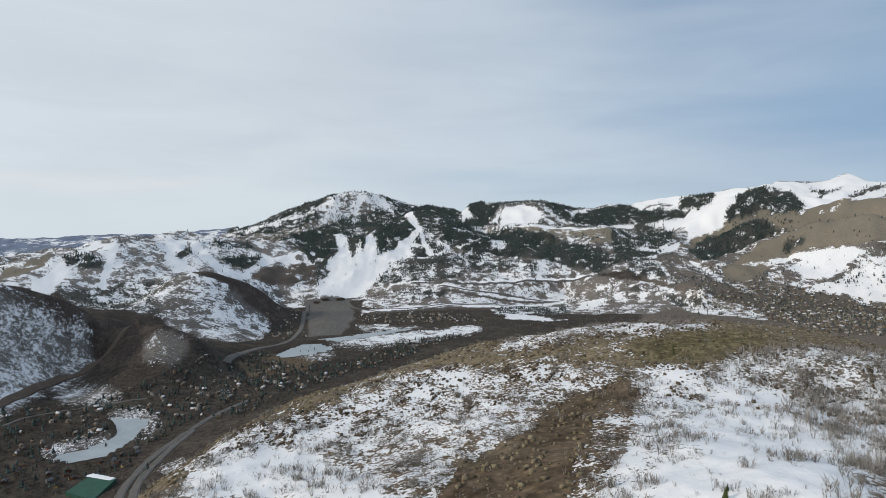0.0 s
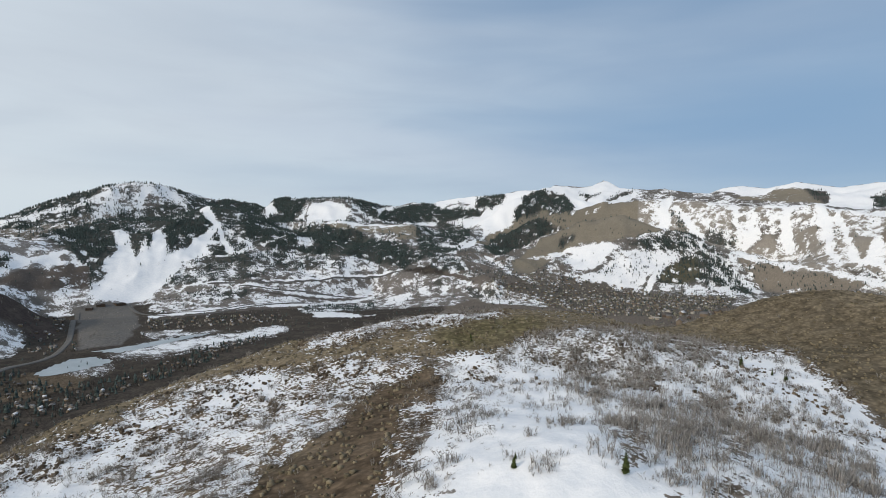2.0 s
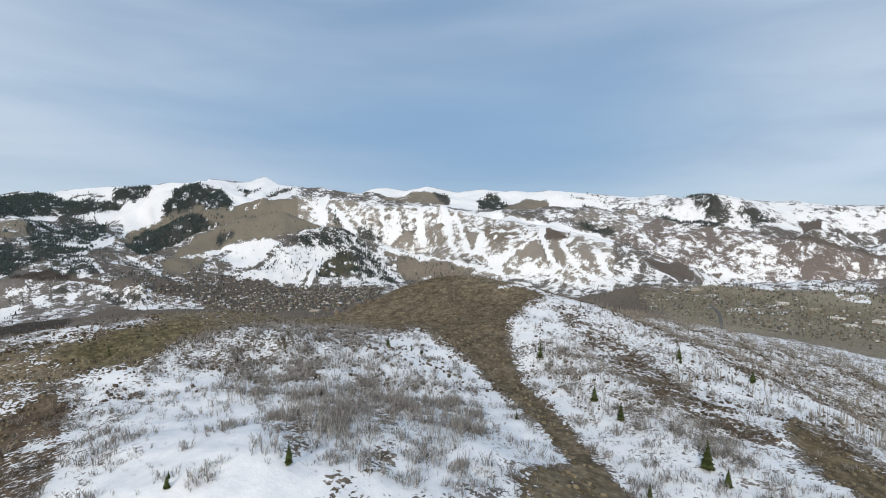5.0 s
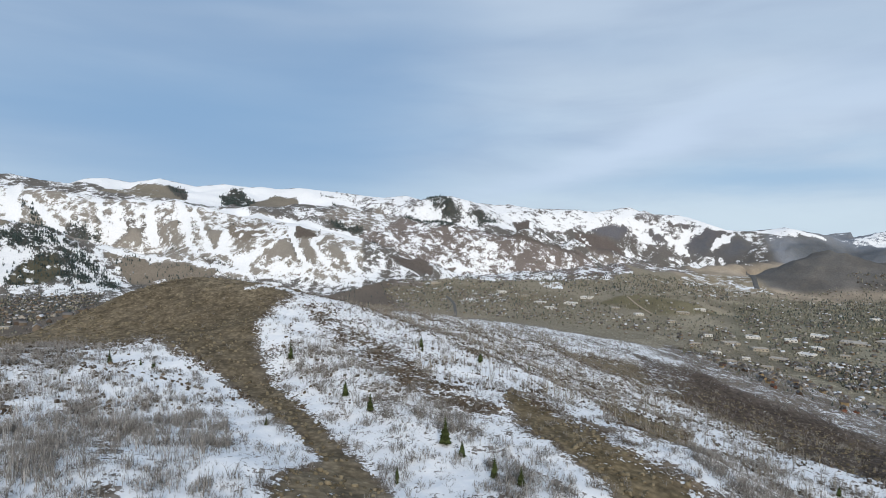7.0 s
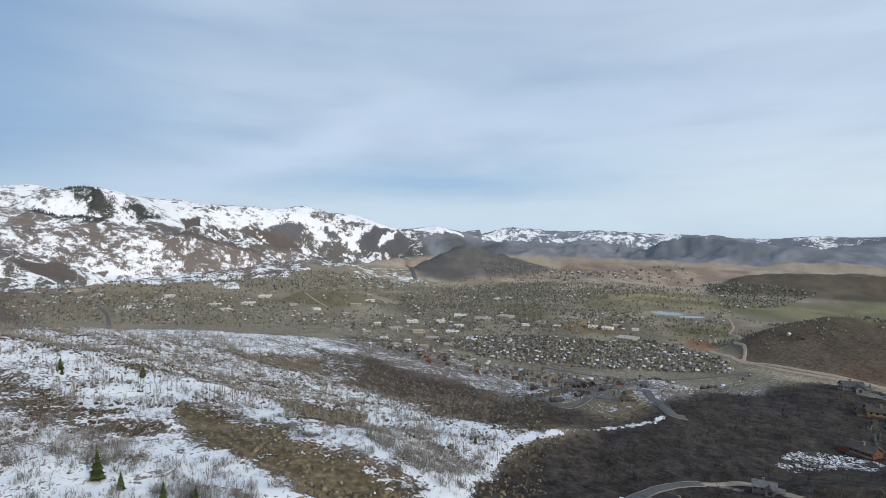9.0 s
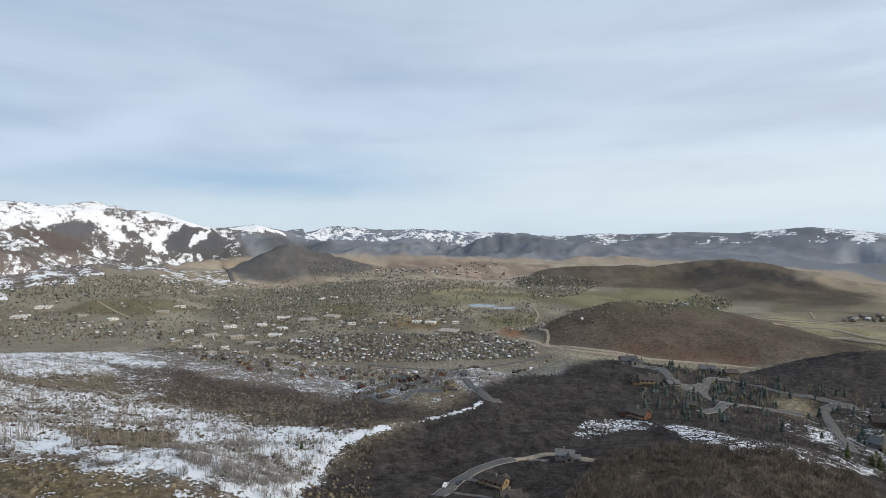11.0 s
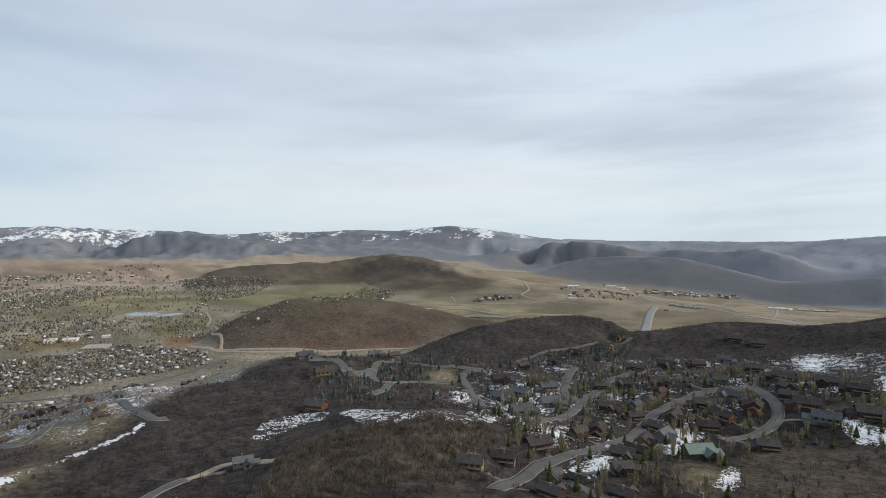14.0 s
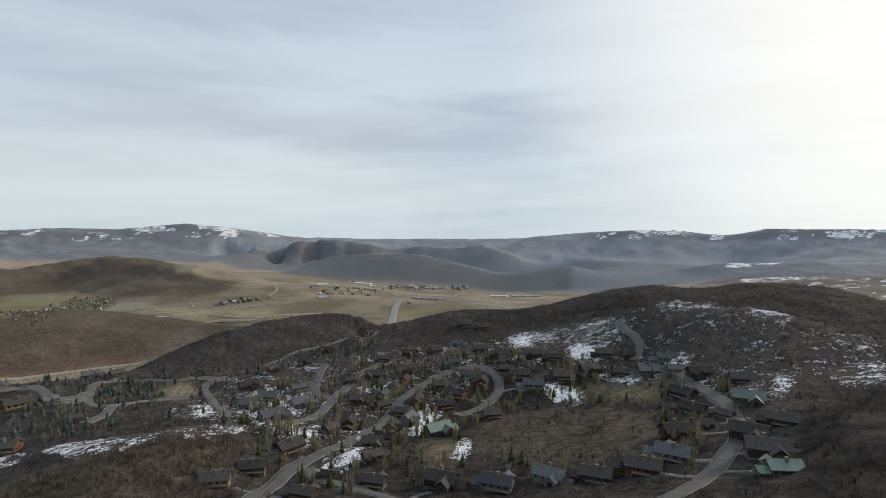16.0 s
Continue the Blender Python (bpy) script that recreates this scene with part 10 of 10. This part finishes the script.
def street_house(colour):
    """A middling timber house along the village streets, fifteen metres wide."""
    ob = empty("house")
    wall, roof = WALLS[colour], {"grey": SHINGLE_GREY}.get(colour, SHINGLE)
    part("wall", Shape().gable(-7, 5, -4, 4, -4, 5.0, 7.9), wall, ob)
    part("roof", Shape().pitched(-7.8, 5.8, -5, 5, 4.4, 8.0, 0.28), roof, ob)
    part("wing", Shape().gable(-4.6, 0.2, -7.2, 0, -4, 4.0, 6.4, "y"), wall, ob)
    part("wing_roof", Shape().pitched(-5.3, 0.9, -8.0, 0.2, 3.6, 6.5, 0.25, "y"), roof, ob)
    part("garage", Shape().gable(4.8, 9.4, -3, 3.4, -4, 2.8, 4.5), wall, ob)
    part("garage_roof", Shape().pitched(4.6, 10.0, -3.8, 4.2, 2.5, 4.6, 0.22), roof, ob)
    part("garage_door", Shape().box(5.6, -3.08, 0.05, 8.8, -2.96, 2.2), TRIM, ob, "pale timber garage door")
    part("chimney", Shape().box(1.6, 0.6, 5.0, 2.8, 1.7, 9.2), STONE, ob, "rubble stone chimney")
    window_part(ob, -2.2, -7.2, 1.4, 2.2, 2.4, "-y")
    window_part(ob, 2.6, -4, 2.8, 1.6, 1.4, "-y")
    window_part(ob, -3.5, 4, 2.6, 2.0, 1.6, "+y")
    return ob


street_kinds = [tagged(street_house(c), LODGE_LABEL[c].replace("mountain ", "street "), "house", "village houses") for c in ("brown", "rust", "grey", "tan", "brown")]
taken = [tuple(p) for p in VILLAGE_XY]
r_ = np.random.RandomState(23)
made = 0
for (name, width, kind, pts), (c, w) in zip(ROADS, ROAD_LINES):
    if kind != "asphalt" or not name.startswith(("village", "loop", "east_street", "street_link")):
        continue
    side = sideways(c)
    for i in range(4, len(c) - 3, 8):
        for s in (-1, 1):
            off = s * (w / 2 + r_.uniform(11, 17))
            x, y = c[i] + side[i] * off
            if made >= 12 or r_.rand() < 0.2 or min(math.hypot(x - a, y - b) for a, b in taken) < 21:
                continue
            if min(float(near_line(np.array([x]), np.array([y]), cc)[0]) - ww / 2 for cc, ww in ROAD_LINES[:12]) < 9:
                continue
            taken.append((x, y))
            size = r_.uniform(0.85, 1.15)
            turn = math.atan2(side[i][1] * s, side[i][0] * s) + math.pi / 2 + r_.uniform(-0.3, 0.3)
            low = min(float(ground(x + dx * 5, y + dy * 5)) for dx in (-1, 1) for dy in (-1, 1))
            place(street_kinds[r_.randint(len(street_kinds))], Matrix.LocRotScale((x, y, low + 1.2), Euler((0, 0, turn)), (size, size, size)))
            made += 1


def cottage(kind):
    """A plain valley house, twelve metres long."""
    ob = empty("house")
    wall = (WALLS["tan"], WALLS["brown"], WALLS["grey"], WALLS["rust"])[kind]
    part("wall", Shape().gable(-6, 6, -4, 4, -3, 4.6, 7.4), wall, ob)
    roof = (SHINGLE, SHINGLE_GREY, SHINGLE_GREY, SHINGLE)[kind]
    part("roof", Shape().pitched(-6.7, 6.7, -4.8, 4.8, 4.15, 7.5, 0.3), roof, ob)
    part("porch", Shape().box(-2, -6, -3, 2, -4, 2.6).pitched(-2.5, 2.5, -6.5, -3.9, 2.6, 4.0, 0.2, "y"), wall, ob)
    part("chimney", Shape().box(2.2, 0.5, 5.5, 3.1, 1.4, 8.6), STONE, ob)
    return ob


COTTAGE_LABEL = ("tan valley house with brown shingle roof among trees", "brown timber valley house with grey roof", "grey valley house with slate grey roof", "red-brown timber valley house with brown roof")
cottages = [tagged(cottage(k), COTTAGE_LABEL[k], "house", "valley houses") for k in range(4)]
homes = np.concatenate(zone_houses)
homes = homes[np.argsort(np.hypot(homes[:, 0], homes[:, 1]))]
r_ = np.random.RandomState(29)
for i, (x, y, z, size) in enumerate(homes[:150]):
    k = i % 4
    s = size / 12 * r_.uniform(0.8, 1.25)
    m = Matrix.LocRotScale((x, y, z + 0.4), Euler((0, 0, r_.rand() * 6.28)), (s, s, s))
    place(cottages[k], m)


def far_house(seed):
    r = np.random.RandomState(seed)
    h = 0.42 + 0.12 * r.rand()
    sh = Shape().gable(-0.5, 0.5, -0.34, 0.34, -0.2, h, h + 0.26)
    rf = Shape().pitched(-0.57, 0.57, -0.42, 0.42, h - 0.05, h + 0.28, 0.04)
    v, f, m = list(sh.v), [], []
    for q in sh.f:
        f += [(q[0], q[i], q[i + 1]) for i in range(1, len(q) - 1)]
    m = [0] * len(f)
    k = len(v)
    v += rf.v
    for q in rf.f:
        f += [(k + q[0], k + q[i], k + q[i + 1]) for i in range(1, len(q) - 1)]
    return v, f, m + [1] * (len(f) - len(m))


rest = homes[150:]
pick = np.random.RandomState(31).randint(0, 3, len(rest))
sz = rest[:, 3] * np.random.RandomState(33).uniform(0.75, 1.3, len(rest))
me = joined("far_houses", [far_house(s) for s in range(3)], pick, rest[:, :3], np.random.RandomState(35).rand(len(rest)) * 6.28, sz, sz, [FAR_WALL, FAR_ROOF])
tagged(new("far_houses", me), "small pitched-roof houses spread over the valley towns", "houses", kind="stuff")


# ---------------------------------------------------------------- driveways of the village
def driveway(x, y):
    """A short paved way from a house front to the nearest street."""
    best = None
    for (name, width, kind, pts), (c, w) in zip(ROADS, ROAD_LINES):
        if kind != "asphalt" or min(p[1] for p in pts) > 620:
            continue
        d = np.hypot(c[:, 0] - x, c[:, 1] - y)
        i = int(d.argmin())
        if best is None or d[i] < best[0]:
            best = (float(d[i]), c[i], w)
    gap, end, w = best
    if not 16 < gap < 40:
        return
    way = (end - np.array([x, y])) / gap
    line = np.array([np.array([x, y]) + way * k for k in np.linspace(8.5, gap - w / 2 + 0.3, 8)])
    line += sideways(line) * (np.sin(np.linspace(0, math.pi, 8)) * 1.6)[:, None]
    me = ribbon(line, [-1.8, 0, 1.8], [0.1, 0.13, 0.1], 1.0)
    me.materials.append(DRIVE)
    tagged(new("driveway", me), "pale concrete driveway between house and street", "driveway", kind="structure")


for x, y in taken:
    driveway(x, y)


# ---------------------------------------------------------------- flat-roofed buildings
def flat_building(width, depth, high, colour, r):
    ob = empty("commercial_building")
    wall = WALLS["stucco"] if colour == "tan" else WALLS[colour]
    w, d = width / 2, depth / 2
    part("wall", Shape().box(-w, -d, -4, w, d, high), wall, ob)
    part("roof", Shape().box(-w + 0.4, -d + 0.4, high, w - 0.4, d - 0.4, high + 0.15), GRAVEL_ROOF if colour == "tan" else SHINGLE if colour in ("brown", "green") else MEMBRANE, ob)
    for x0, y0, x1, y1 in ((-w, -d, w, -d + 0.4), (-w, d - 0.4, w, d), (-w, -d + 0.4, -w + 0.4, d - 0.4), (w - 0.4, -d + 0.4, w, d - 0.4)):
        part("parapet", Shape().box(x0, y0, high, x1, y1, high + 0.8), wall, ob)
    n = max(3, int(width / 7))
    for side in (-1, 1):
        for i in range(n):
            x = -w + (i + 0.5) * width / n
            y = side * d
            part("window", Shape().box(x - 1.6, min(y, y + side * 0.06) - 0.02, high * 0.4, x + 1.6, max(y, y + side * 0.06) + 0.02, high * 0.75), GLASS, ob)
    for _ in range(2):
        x, y = r.uniform(-w * 0.6, w * 0.6), r.uniform(-d * 0.5, d * 0.5)
        part("roof_unit", Shape().box(x - 1.5, y - 1.2, high + 0.14, x + 1.5, y + 1.2, high + 1.8), METAL, ob, "grey metal roof unit")
    return ob


FLAT_LABEL = {"white": "low pale building with white flat roof in the valley", "tan": "tan flat-roofed building with rows of windows", "green": "low green-walled building by the sports field", "brown": "brown timber ski lodge at the slope foot"}
r_ = np.random.RandomState(39)
for az, rad, width, colour in FLAT_ROOFS:
    x, y = plan(az, rad)
    ob = flat_building(width * 1.25, width * r_.uniform(0.8, 1.3), r_.uniform(3.6, 5.2), colour, r_)
    ob.matrix_basis = Matrix.LocRotScale((x, y, float(ground(x, y))), Euler((0, 0, -radians(az) + r_.uniform(-0.5, 0.5))), None)
    tagged(ob, FLAT_LABEL[colour], "building", "valley buildings")


# ---------------------------------------------------------------- cars and the sports court
def wheel_shape(x, y):
    sh = Shape()
    n = 12
    for i in range(n):
        a, b = 2 * math.pi * i / n, 2 * math.pi * (i + 1) / n
        p, q = (0.33 * math.cos(a), 0.33 + 0.33 * math.sin(a)), (0.33 * math.cos(b), 0.33 + 0.33 * math.sin(b))
        sh.face((x + p[0], y - 0.11, p[1]), (x + q[0], y - 0.11, q[1]), (x + q[0], y + 0.11, q[1]), (x + p[0], y + 0.11, p[1]))
        sh.face((x, y - 0.11, 0.33), (x + q[0], y - 0.11, q[1]), (x + p[0], y - 0.11, p[1]))
        sh.face((x, y + 0.11, 0.33), (x + p[0], y + 0.11, p[1]), (x + q[0], y + 0.11, q[1]))
    return sh


def parked_car(paint, label):
    ob = empty("car")
    body = [(-2.2, 0.3), (-2.25, 0.75), (-1.9, 0.9), (-1.3, 0.95), (-0.9, 1.4), (0.8, 1.42), (1.5, 0.95), (2.1, 0.85), (2.25, 0.6), (2.2, 0.3)]
    sh = Shape()
    sh.solid([(x, -0.88, z) for x, z in body] + [(x, 0.88, z) for x, z in body],
             [tuple(range(len(body) - 1, -1, -1)), tuple(range(len(body), 2 * len(body)))] + [(i, (i + 1) % len(body), len(body) + (i + 1) % len(body), len(body) + i) for i in range(len(body))])
    part("body", sh, paint, ob)
    for y in (-0.89, 0.89):
        part("side_window", Shape().box(-0.85, min(y, y * 1.01), 0.98, 0.95, max(y, y * 1.01), 1.32), GLASS, ob)
    for x in (-1.35, 1.4):
        for y in (-0.82, 0.82):
            part("wheel", wheel_shape(x, y), TYRE, ob)
    return tagged(ob, label, "car", "parked cars")


white_paint = plain("white_car_paint", (0.6, 0.6, 0.6), (0.66, 0.66, 0.66), 2.0, 0.25, 0.0, 0.01, spec=0.5)
dark_paint = plain("dark_car_paint", (0.03, 0.032, 0.04), (0.04, 0.042, 0.05), 2.0, 0.25, 0.0, 0.01, spec=0.5)
road_at = {row[0]: c for row, (c, w) in zip(ROADS, ROAD_LINES)}
for name, k, off, paint, label in (("low_street", 0.35, 2.0, dark_paint, "dark parked car on the low street"), ("low_street", 0.28, -2.0, white_paint, "white parked car on the low street"), ("east_street", 0.5, -2.2, dark_paint, "dark parked car on the curving street"), ("village_street", 0.35, 2.3, white_paint, "white parked car on the village street")):
    c = road_at[name]
    i = int(k * (len(c) - 2))
    t = c[i + 1] - c[i]
    p = c[i] + sideways(c)[i] * off
    car = parked_car(paint, label)
    car.matrix_basis = Matrix.LocRotScale((p[0], p[1], float(ground(*c[i])) + 0.28), Euler((0, 0, math.atan2(t[1], t[0]))), None)


# the green sports court by the lake
corners = [plan(a, r) for a, r in ((-34.9, 640), (-32.9, 672), (-31.1, 648), (-32.9, 606))]
level = max(float(ground(*p)) for p in corners) + 0.15
court = empty("sports_court")
sh = Shape()
sh.solid([(x, y, z) for z in (level - 4, level) for x, y in corners], [(3, 2, 1, 0), (4, 5, 6, 7), (0, 1, 5, 4), (1, 2, 6, 5), (2, 3, 7, 6), (3, 0, 4, 7)])
part("slab", sh, COURT, court)
bank = Shape()
(x0, y0), (x1, y1) = corners[1], corners[2]
bank.solid([(x0, y0, level), (x1, y1, level), (x1 - 4, y1 - 5, level), (x0 - 4, y0 - 5, level), (x0 + 0.5, y0 + 0.5, level + 0.8), (x1 - 0.8, y1 - 0.5, level + 0.9), (x1 - 3, y1 - 3, level + 0.6), (x0 - 3, y0 - 3, level + 0.7)],
           [(3, 2, 1, 0), (4, 5, 6, 7), (0, 1, 5, 4), (1, 2, 6, 5), (2, 3, 7, 6), (3, 0, 4, 7)])
part("snow_bank", bank, SNOW_CAP, court, "old snow heaped along one side")
tagged(court, "green hard sports court with a snow bank", "sports court")
